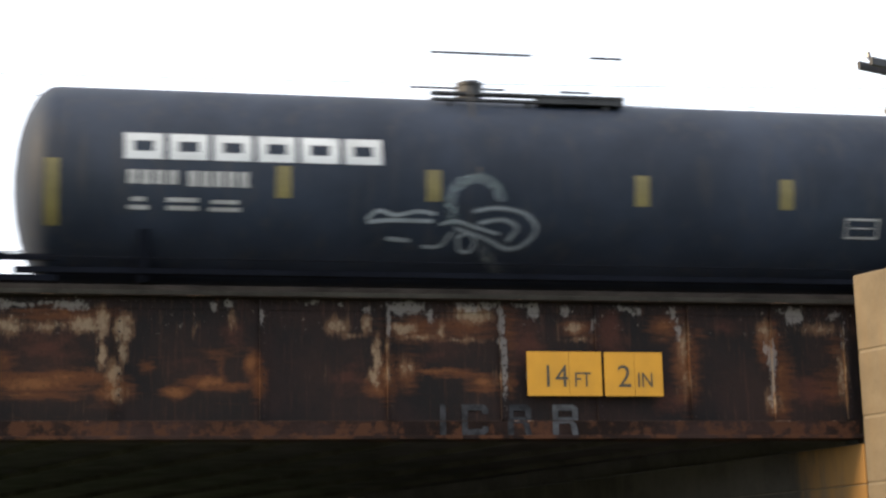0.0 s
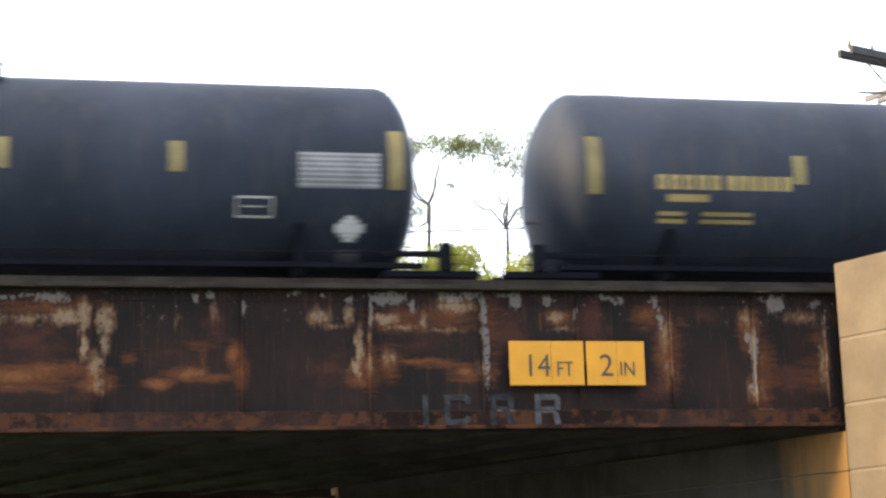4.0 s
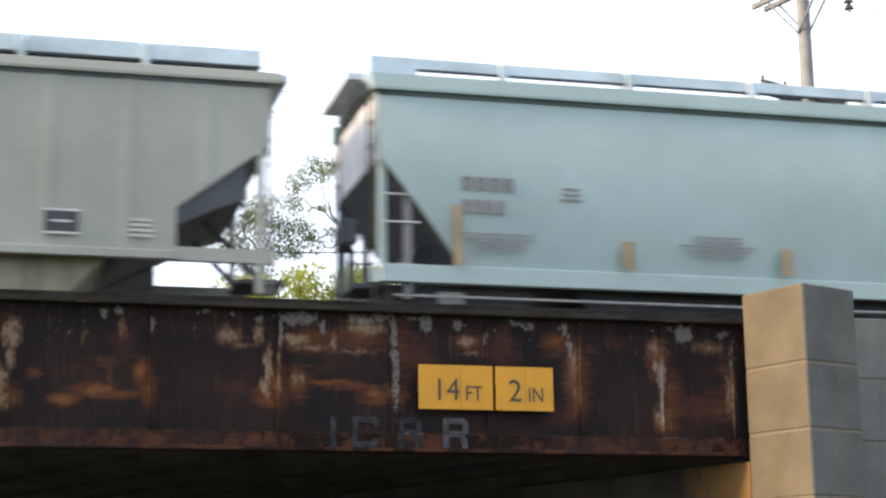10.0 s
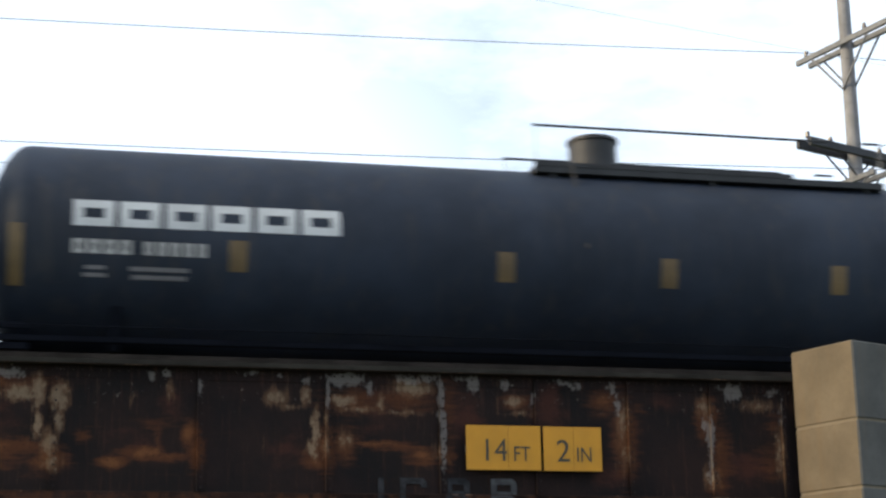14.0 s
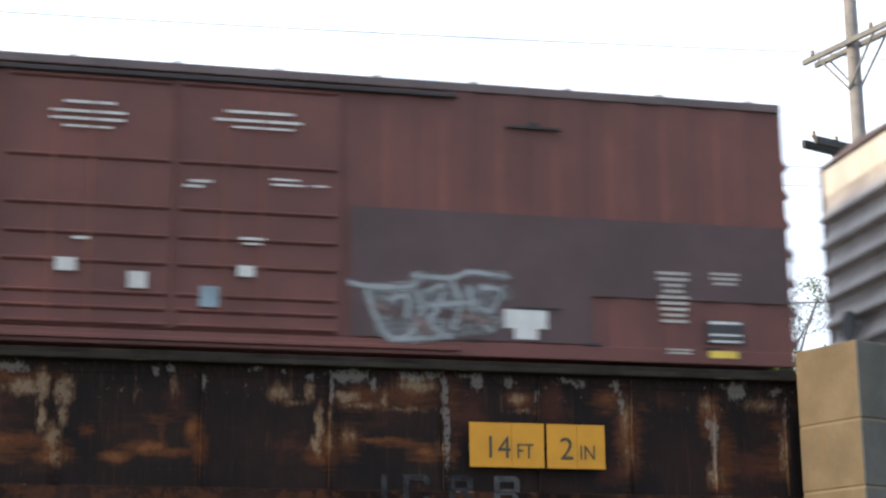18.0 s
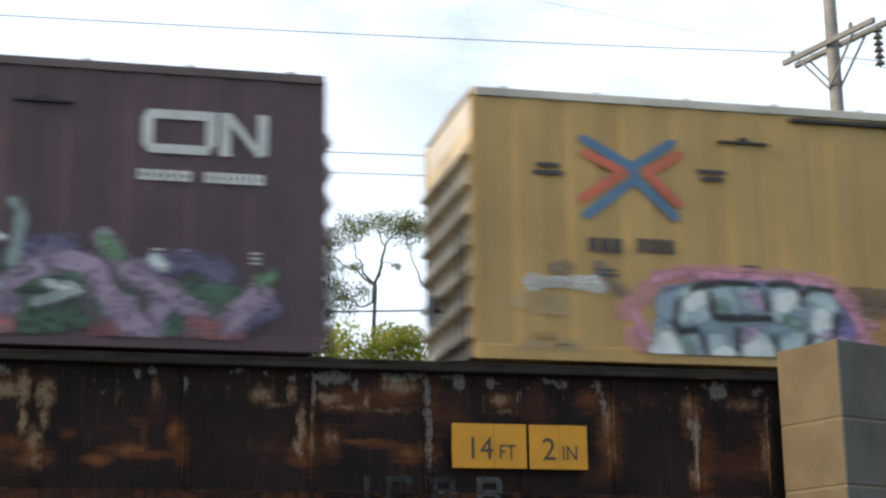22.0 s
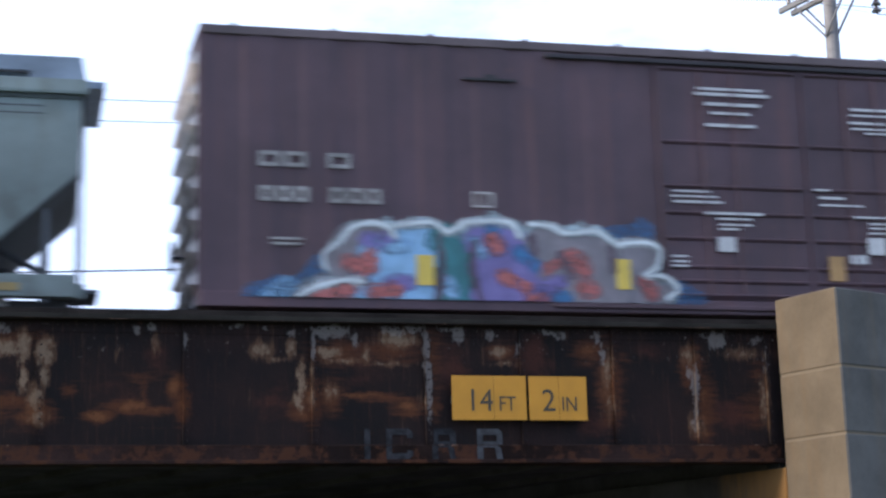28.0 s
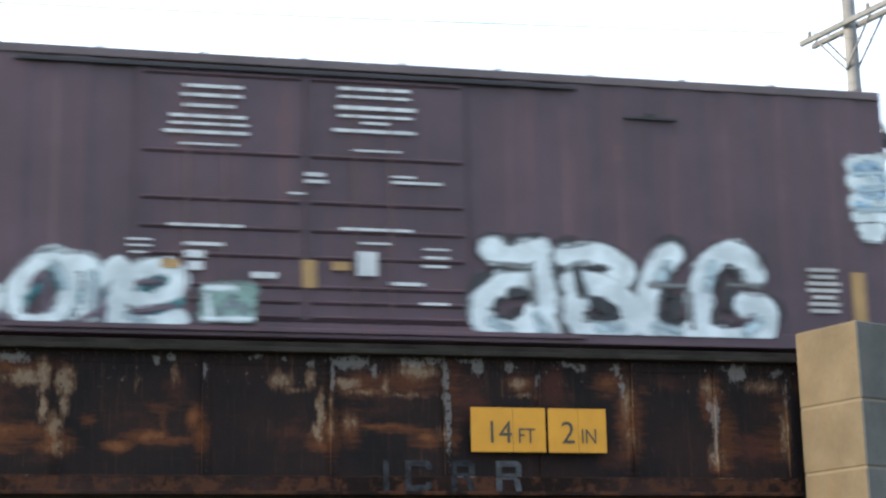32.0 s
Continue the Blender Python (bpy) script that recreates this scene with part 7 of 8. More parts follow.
    spray(i, DEC - 0.004, "teal and white graffiti",
          ("teal", 0.26, 1, [[(2.62, 1.12), (2.60, 1.69), (2.90, 2.18), (3.52, 2.41), (4.39, 2.48), (5.20, 2.47), (5.85, 2.32), (6.18, 1.79), (6.25, 1.13)]]),
          ("teal", 0.4, 0.5, [[(2.98, 2.10), (3.44, 2.28), (3.76, 2.05)], [(2.61, 1.29), (3.30, 1.38), (4.08, 1.49), (5.04, 1.59)], [(4.31, 2.31), (4.88, 2.29), (5.12, 1.92)], [(5.20, 2.09), (5.77, 2.11), (6.01, 1.62)], [(2.69, 1.12), (4.09, 1.12), (5.28, 1.12)]]),
          ("black", 0.36, 0.6, [[(5.89, 2.03), (6.08, 1.62), (6.17, 1.12)], [(5.85, 1.20), (6.17, 1.13)]]),
          ("grey", 0.2, 0.5, [[(2.98, 1.94), (3.25, 2.23), (3.60, 2.25), (3.69, 1.92), (3.25, 1.95)], [(2.57, 1.37), (3.03, 1.51), (3.57, 1.63), (3.85, 1.56)], [(2.62, 1.12), (3.31, 1.12)], [(4.32, 2.19), (4.76, 2.31), (4.86, 1.96), (4.44, 1.74), (4.88, 1.51), (4.56, 1.13), (4.05, 1.16)], [(5.12, 2.01), (5.48, 2.23), (5.81, 2.11), (5.60, 1.73), (5.24, 1.48), (5.60, 1.20)], [(4.08, 1.81), (3.92, 2.05)]]),
          ("white", 0.11, 0.5, [[(3.13, 2.15), (3.41, 2.20)], [(2.61, 1.33), (2.99, 1.44)], [(2.85, 1.12), (3.23, 1.12)], [(4.47, 2.19), (4.76, 2.16)], [(4.40, 1.58), (4.72, 1.50)], [(5.32, 2.01), (5.52, 2.10)], [(4.32, 1.12), (4.64, 1.12)], [(3.41, 1.79), (3.53, 1.71)]]),
          ("mint", 0.1, 0.5, [[(3.61, 1.55), (3.85, 1.40)], [(4.88, 1.34), (5.12, 1.27)], [(5.44, 1.60), (5.52, 1.44)]]),
          ("red", 0.2, 0.7, [[(4.09, 1.12), (4.23, 1.21)], [(5.44, 1.12), (5.60, 1.36)]]),
          ("pink", 0.09, 0.7, [[(4.36, 2.11), (4.55, 2.24)]]),
          ("black", 0.055, 0.3, [[(2.84, 1.33), (3.23, 1.26), (3.58, 1.35)], [(3.69, 1.31), (4.08, 1.45)], [(4.52, 1.95), (4.84, 2.00)], [(5.20, 1.68), (5.85, 1.71)], [(5.40, 1.81), (5.85, 1.86)], [(4.24, 2.14), (4.28, 1.82)], [(5.20, 1.76), (5.04, 1.43)], [(3.34, 1.22), (3.62, 1.15)], [(4.76, 1.26), (5.20, 1.31)], [(3.84, 2.13), (3.88, 1.81)]]))
    spray(i, DEC - 0.058, "grey tags on the doors",
          ("slate", 0.2, 1, [[(-1.91, 1.41), (-1.30, 1.56), (-0.70, 1.45)], [(0.74, 1.54), (1.73, 1.44)]]),
          ("grey", 0.1, 0.6, [[(-2.00, 1.37), (-1.65, 1.53), (-1.35, 1.47), (-1.44, 1.30)], [(-1.48, 1.68), (-1.30, 1.82), (-1.13, 1.56), (-0.70, 1.45)], [(-1.31, 1.30), (-0.96, 1.30)], [(0.73, 1.37), (0.92, 1.64), (1.24, 1.56), (1.64, 1.38)], [(1.63, 2.01), (1.75, 1.66)], [(1.18, 1.34), (1.46, 1.48)]]),
          ("white", 0.05, 0.5, [[(-1.91, 1.45), (-1.39, 1.56)], [(-1.00, 1.47), (-0.65, 1.46)], [(0.82, 1.50), (1.19, 1.54)], [(-2.16, 1.87), (-2.00, 1.66)]]))
    spray(i, DEC - 0.002, "pale overpainted scrawl",
          ("cream", 0.3, 1, [[(6.35, 2.09), (6.93, 2.06), (7.52, 2.08)], [(7.95, 2.27), (8.37, 2.07), (9.15, 2.13)]]),
          ("white", 0.16, 1, [[(6.35, 2.05), (7.35, 2.06)], [(7.95, 2.18), (8.89, 2.04)]]),
          ("smoke", 0.12, 1, [[(6.43, 1.78), (7.34, 1.82)], [(6.52, 2.52), (6.85, 2.48)]]),
          ("orange", 0.3, 1, [[(6.51, 1.55), (6.84, 1.64)], [(7.25, 1.40), (7.59, 1.41)]]))
    bars(i, [(5.9, 8.5, 3.93, 4.43)], BLACK_MARK, DEC + 0.002, "plate", "black name plate")
    bars(i, [(6.08, 6.85, 4.02, 4.12), (6.08, 6.85, 4.18, 4.34), (6.95, 7.62, 4.02, 4.12), (6.95, 7.62, 4.18, 4.34), (7.75, 8.36, 4.02, 4.12), (7.75, 8.36, 4.18, 4.34)], WHITE, DEC - 0.003, "plate_block", "white blocks")
    for body, x, z, sq in (("Railcar", 5.5, 3.47, 1.7), ("Pooling", 7.107, 3.47, 1.7), ("Experts", 6.4, 2.93, 1.62)):
        bm = text_mesh(body, 0.22, squeeze=sq)
        bmesh.ops.transform(bm, matrix=pose(x, DEC, z), verts=bm.verts)
        part("lettering", bm, BLACK_MARK, i, "black slogan lettering")
    bars(i, frames_of(6.4, 7.8, 2.36, 2.54, 6, 0.07, 0.055), DIM_MARK, DEC, "sub_lettering", "dim row of small blocks")
    bars(i, [(8.02, 8.54, 1.42, 1.76)], SPRAY["grey"], DEC, "data_panel")
    bars(i, [(8.02, 8.54, 1.7, 1.76), (8.1, 8.45, 1.5, 1.65)], BLACK_MARK, DEC - 0.003, "data_strip")
    bm = bmesh.new()
    blob(bm, 8.4, 1.2, 0.4, 0.14, DEC - 0.002, 0, random.Random(3))
    part("graffiti", bm, [SPRAY["white"]], i, "white splash")
    bars(i, [(-8.55, -8.2, 1.3, 1.4), (6.45, 6.75, 1.3, 1.68)], ORANGE_MARK, DEC, "reflector", "amber reflector")


build_box_cars()


# ---- tank cars ----
def tank_car(mid, label, half, r, zc, plat, rails, dome, open_deck=True):
    c = car("tank_car", mid, label, "railway car", "railway cars")
    prof = []
    hd = 0.62
    for k in range(9):
        a = math.pi / 2 * k / 8
        prof.append((-half + hd * (1 - math.sin(a)), r * math.cos(a)) if False else (-half + hd - hd * math.cos(a), r * math.sin(a)))
    prof += [(-half / 3, r), (half / 3, r)] + [(-x, q) for x, q in prof[::-1]]
    part("tank", P(lathe_x, prof, 56, 0, zc), TANK_BLACK, c, "glossy black tank shell")
    for x in (-half + hd + 0.02, -half / 3, half / 3, half - hd - 0.02):
        part("weld_seam", P(lathe_x, [(x - 0.02, r - 0.002), (x - 0.01, r + 0.004), (x + 0.01, r + 0.004), (x + 0.02, r - 0.002)], 48, 0, zc), TANK_BLACK, c)
    top = zc + r
    x0, x1 = plat
    for s in (-1, 1):
        if open_deck:
            part("platform", P(box, x0, x1, *sorted((s * 0.8, s * 0.94)), top - 0.115, top - 0.075), STEEL_DARK, c, "dark steel top platform")
            part("platform_beam", P(box, x0, x1, *sorted((s * 0.86, s * 0.94)), top - 0.215, top - 0.175), STEEL_DARK, c)
            part("platform_box", P(box, x0 + 0.55 * (x1 - x0), x1, *sorted((s * 0.5, s * 0.92)), top - 0.2, top - 0.08, bevel=0.01), STEEL_DARK, c)
        else:
            part("platform", P(box, x0, x1, s * 0.66 - 0.28, s * 0.66 + 0.28, top - 0.2, top - 0.1), STEEL_DARK, c, "dark steel top platform")
            part("platform_lip", P(box, x0, x0 + 0.73 * (x1 - x0), *sorted((s * 0.9, s * 0.95)), top - 0.1, top - 0.03), STEEL_DARK, c)
        for a, b, z in rails:
            bm = P(rod, (a, s * 0.9, z), (b, s * 0.9, z), 0.022, 6)
            part("handrail", bm, STEEL_DARK, c)
        for x in (x0 + 0.03, x1 - 0.03):
            part("rail_post", P(rod, (x, s * 0.9, top - 0.1), (x, s * 0.9, rails[0][2]), 0.008, 5), GREY_MARK, c)
        for x in (x0 + 0.3, (x0 + x1) / 2, x1 - 0.3):
            part("platform_bracket", P(box, x - 0.03, x + 0.03, *sorted((s * 0.55, s * 0.9)), top - 0.4, top - 0.2), STEEL_DARK, c)
    d0, d1, dz = dome
    xm = (d0 + d1) / 2
    rr = (d1 - d0) / 2
    bm = P(rod, (xm, 0, top - 0.1), (xm, 0, dz), rr, 20)
    rod(bm, (xm, 0, dz - 0.07), (xm, 0, dz - 0.02), rr * 1.08, 20)
    part("manway", bm, STEEL_DARK, c, "black manway housing")
    bm = P(rod, (xm + 1.3, 0, top - 0.05), (xm + 1.3, 0, top + 0.16), 0.14, 12)
    part("valve", bm, STEEL_DARK, c)
    part("vent_stub", P(rod, (xm + 4.6, -0.2, top - 0.05), (xm + 4.6, -0.2, top + 0.09), 0.016, 6), STEEL_DARK, c)
    for s in (-1, 1):
        part("ladder_rail", P(rod, (x0 + 0.6, s * (r + 0.02), zc), (x0 + 0.6, s * 0.92, top), 0.02, 5), STEEL_DARK, c)
        part("side_sill", P(box, -half + 0.1, half - 0.1, *sorted((s * 1.28, s * 1.4)), 1.12, 1.2), SADDLE, c)
        part("walk_pipe", P(rod, (-half, s * 1.45, 1.33), (half, s * 1.45, 1.33), 0.010, 6), SADDLE, c, "thin grab rail along the tank")
        x = s * (half - 0.2)
        part("end_platform", P(box, *sorted((x - s * 0.5, s * (half + 0.72))), -1.38, 1.38, 1.0, 1.09), SADDLE, c)
        for y in (-1.32, 1.32):
            part("corner_block", P(box, *sorted((s * (half + 0.12), s * (half + 0.32))), y - 0.09, y + 0.09, 1.09, 1.5, bevel=0.015), SADDLE, c, "dark steel corner stand")
            part("grab_iron", P(box, *sorted((s * (half - 0.7), s * (half + 0.12))), y - 0.03, y + 0.03, 1.3, 1.39), SADDLE, c)
            for z in (1.2, 1.34):
                part("step", P(rod, (s * (half + 0.32), y, z), (s * (half + 0.46), y, z), 0.012, 5), STEEL_DARK, c)
        if s < 0:
            bm = P(rod, (s * (half + 0.24), -1.2, 1.5), (s * (half + 0.24), -1.2, 1.92), 0.03, 6)
            rod(bm, (s * (half + 0.12), -1.2, 1.86), (s * (half + 0.42), -1.2, 1.86), 0.022, 6)
            part("brake_stand", bm, STEEL_DARK, c, "thin upright brake stand")
        xb = s * (half - 1.9)
        bm = bmesh.new()
        prism(bm, [(-1.1, 1.05), (1.1, 1.05), (1.22, zc - 0.85), (-1.22, zc - 0.85)], "x", xb - 0.08, xb + 0.08)
        part("saddle", bm, SADDLE, c)
    part("outlet", P(rod, (0.3, 0, zc - r - 0.45), (0.3, 0, zc - r + 0.1), 0.2, 12), STEEL_DARK, c)
    trucks(c, half, 1.9)
    return c, r, zc


def on_tank(tk, rects, mat, name="lettering", label="", lift=0.005):
    c, r, zc = tk
    if name == "reflector" and len(rects) > 1:
        for q in rects:
            on_tank(tk, [q], mat, name, label)
        return None
    bm = bmesh.new()
    rr = r + lift
    for x0, x1, z0, z1 in rects:
        n = max(1, int((z1 - z0) / 0.08))
        prev = None
        for i in range(n + 1):
            z = z0 + (z1 - z0) * i / n
            y = -math.sqrt(max(0.01, rr * rr - (z - zc) ** 2))
            cur = [bm.verts.new((x0, y, z)), bm.verts.new((x1, y, z))]
            if prev:
                bm.faces.new((prev[0], prev[1], cur[1], cur[0]))
            prev = cur
    ob = part(name, bm, mat, c, label)
    return tagged(ob, kind="stuff") if len(rects) > 5 else ob


def tank_swirl(tk, lines, w, mat, label):
    c, r, zc = tk
    bm = bmesh.new()
    for pts in lines:
        stroke(bm, flow(pts), w, 0)
    for v in bm.verts:
        v.co.y = -math.sqrt(max(0.01, (r + 0.006) ** 2 - (v.co.z - zc) ** 2))
    tagged(part("graffiti", bm, mat, c, label), kind="stuff")


def diamond_placard(tk, x, z):
    """A worn hazard diamond in its holder: a wide pale middle, narrower tip and foot, grey lines between."""
    for w, z0, z1, mat in ((0.06, 0.13, 0.18, WHITE), (0.13, 0.075, 0.125, WHITE), (0.21, -0.045, 0.07, WHITE), (0.14, -0.10, -0.05, WHITE), (0.07, -0.155, -0.105, WHITE)):
        on_tank(tk, [(x - w, x + w, z + z0, z + z1)], mat, "placard", "white diamond placard")
    on_tank(tk, [(x - 0.11, x + 0.11, z - 0.16, z + 0.15)], SPRAY["silver"], "placard", "", 0.0025)
    on_tank(tk, [(x - 0.16, x + 0.18, z - 0.42, z - 0.25)], SPRAY["ghost"], "placard_holder", "dull grey empty placard holder", 0.003)


def end_marks(tk, dx):
    rng = random.Random(9)
    on_tank(tk, [(5.76 + dx, 6.95 + dx, 2.76 - 0.075 * i, 2.79 - 0.075 * i) for i in range(7)], TANK_ROWS, "data_lettering", "rows of small grey lettering")
    on_tank(tk, [(5.76 + dx, 6.95 + dx, 2.28, 2.8)], TANK_PANEL, "data_panel", "dim grey data panel", 0.002)
    on_tank(tk, [(4.86 + dx, 5.4 + dx, 2.12, 2.15), (4.86 + dx, 5.4 + dx, 1.86, 1.89), (4.86 + dx, 4.89 + dx, 1.89, 2.12), (5.37 + dx, 5.4 + dx, 1.89, 2.12), (4.95 + dx, 5.3 + dx, 2.0, 2.02)], GREY_MARK, "data_panel")
    diamond_placard(tk, 6.53 + dx, 1.73)


def build_tank_cars():
    rails = [(-1.55, 0.05, 4.73), (0.96, 1.5, 4.73)]
    a = tank_car(-99.28, "black tank car with white block lettering", 7.7, 1.5, 2.68, (-1.55, 1.5), rails, (-0.96, -0.54, 4.53))
    on_tank(a, frames_of(-6.1, -2.4, 2.76, 3.16, 6, 0.08, 0.12), WHITE, "lettering", "large white block marks")
    on_tank(a, frames_of(-6.05, -5.35, 2.4, 2.6, 4, 0.05, 0.055) + frames_of(-5.2, -4.34, 2.38, 2.6, 5, 0.05, 0.055) + rows_of(-6.05, -5.75, 2.0, 2.22, 2, random.Random(1)) + rows_of(-5.5, -5.05, 2.0, 2.22, 2, random.Random(2)) + rows_of(-4.95, -4.4, 2.0, 2.2, 2, random.Random(3)), GREY_MARK, "number_block")
    on_tank(a, [(x, x + 0.22, 2.25, 2.71) for x in (-3.95, -1.75, 1.43, 3.72)], DULL_YELLOW, "reflector", "dull yellow reflector")
    on_tank(a, [(-7.2, -7.0, 1.82, 2.74), (7.0, 7.2, 1.82, 2.74)], DULL_YELLOW, "reflector")
    end_marks(a, -0.05)
    tank_swirl(a, [[(-1.35, 2.00), (-1.38, 2.32), (-1.23, 2.53), (-0.94, 2.61), (-0.72, 2.49), (-0.64, 2.34)]], 0.15, MIST["slate"], "dull grey sprayed loop")
    tank_swirl(a, [[(-1.01, 2.13), (-0.68, 2.18), (-0.26, 2.11), (-0.07, 1.90), (-0.23, 1.70), (-0.49, 1.64), (-0.82, 1.76), (-1.28, 1.89)], [(-0.93, 1.97), (-0.59, 2.02), (-0.37, 1.92), (-0.48, 1.75)]], 0.075, SPRAY["ghost"], "grey sprayed swirls")
    tank_swirl(a, [[(-1.01, 2.13), (-0.68, 2.18), (-0.26, 2.11), (-0.07, 1.90), (-0.23, 1.70), (-0.49, 1.64), (-0.82, 1.76), (-1.28, 1.89)], [(-0.93, 1.97), (-0.59, 2.02), (-0.37, 1.92), (-0.48, 1.75)]], 0.025, SPRAY["silver"], "pale sprayed line")
    tank_swirl(a, [[(-1.51, 1.94), (-1.30, 1.99), (-0.99, 1.91), (-0.65, 1.83)], [(-1.75, 1.65), (-1.50, 1.66), (-1.35, 1.83)], [(-1.25, 1.77), (-1.10, 1.83), (-0.99, 1.74), (-1.04, 1.60), (-1.19, 1.61), (-1.25, 1.77)]], 0.045, SPRAY["silver"], "grey sprayed swirls")
    tank_swirl(a, [[(-0.79, 1.53), (-0.50, 1.32)], [(-0.87, 1.65), (-0.70, 1.49)]], 0.14, MIST["ghost"], "dull grey overspray")
    tank_swirl(a, [[(-2.60, 2.00), (-2.44, 2.11), (-2.20, 2.05), (-1.87, 2.11), (-1.62, 2.08)], [(-2.58, 1.95), (-2.29, 1.98), (-1.66, 1.98)], [(-2.29, 1.74), (-1.98, 1.72)]], 0.055, SPRAY["silver"], "grey sprayed scrawl")
    for mid, lab, half, d0, d1 in ((-82.04, "black tank car with small gold lettering", 7.7, 0.0, 0.0), (-65.0, "slightly shorter black tank car with small gold lettering", 7.5, 0.2, -0.35)):
        b = tank_car(mid, lab, half, 1.5, 2.68, (-1.42 + d0, 1.55 + d0), [(u + d0, v + d0, z) for u, v, z in rails], (-0.92 + d0, -0.5 + d0, 4.53))
        on_tank(b, frames_of(-6.07 + d0, -5.05 + d0, 2.36, 2.58, 5, 0.05, 0.06) + frames_of(-4.95 + d0, -3.91 + d0, 2.36, 2.58, 6, 0.04, 0.06) + rows_of(-6.07 + d0, -5.06 + d0, 2.17, 2.29, 1, random.Random(1), 0.9)
                + rows_of(-6.03 + d0, -5.6 + d0, 1.83, 2.04, 2, random.Random(2)) + rows_of(-5.4 + d0, -4.45 + d0, 1.83, 2.04, 2, random.Random(5)), GOLD_MARK, "number_block", "small gold reporting marks")
        on_tank(b, [(x, x + 0.22, 2.47, 2.92) for x in (-3.88 + d0, -1.58 + d0, 1.47, 3.9 + d1)], DULL_YELLOW, "reflector", "dull yellow reflector")
        on_tank(b, [(-7.15 + d0, -6.93 + d0, 2.27, 3.16), (7.08 + d1, 7.3 + d1, 2.27, 3.16)], DULL_YELLOW, "reflector")
        end_marks(b, d1)
    f = tank_car(-4.99, "long black tank car with white block lettering", 9.38, 1.58, 2.72, (-1.15, 4.75), [(-1.15, 3.8, 4.87), (4.42, 4.75, 4.87)], (-0.28, 0.5, 4.96), False)
    on_tank(f, frames_of(-8.12, -4.31, 2.75, 3.14, 6, 0.08, 0.12), WHITE, "lettering", "large white block marks")
    on_tank(f, frames_of(-8.12, -7.3, 2.36, 2.56, 4, 0.05, 0.055) + frames_of(-7.13, -6.24, 2.36, 2.55, 5, 0.05, 0.055), GREY_MARK, "number_block")
    on_tank(f, rows_of(-8.0, -7.6, 2.0, 2.2, 2, random.Random(3)) + rows_of(-7.5, -6.3, 1.98, 2.2, 2, random.Random(4)), DIM_MARK, "data_lettering")
    on_tank(f, [(x, x + 0.26, 2.18, 2.62) for x in (-5.92, -1.94, 0.62, 3.4, 6.05)], DULL_ORANGE, "reflector", "dull orange reflector")
    on_tank(f, [(-9.0, -8.8, 1.9, 2.75), (8.75, 8.95, 1.9, 2.75), (5.6, 6.05, 1.95, 2.15)], DULL_ORANGE, "reflector")
    rng = random.Random(4)
    on_tank(f, [(6.5, 8.4, 3.12, 3.17), (7.2, 8.4, 2.96, 3.02)], WHITE, "lettering", "thin white lines of lettering")
    on_tank(f, [(7.3, 8.4, 2.33, 2.87)], SPRAY["ghost"], "data_panel", "dim grey data panel", 0.002)
    on_tank(f, rows_of(7.3, 8.4, 2.35, 2.85, 9, rng, 0.5) + rows_of(6.7, 7.1, 1.95, 2.2, 3, rng, 0.4), DIM_MARK, "data_lettering")
    diamond_placard(f, 8.17, 1.63)


build_tank_cars()


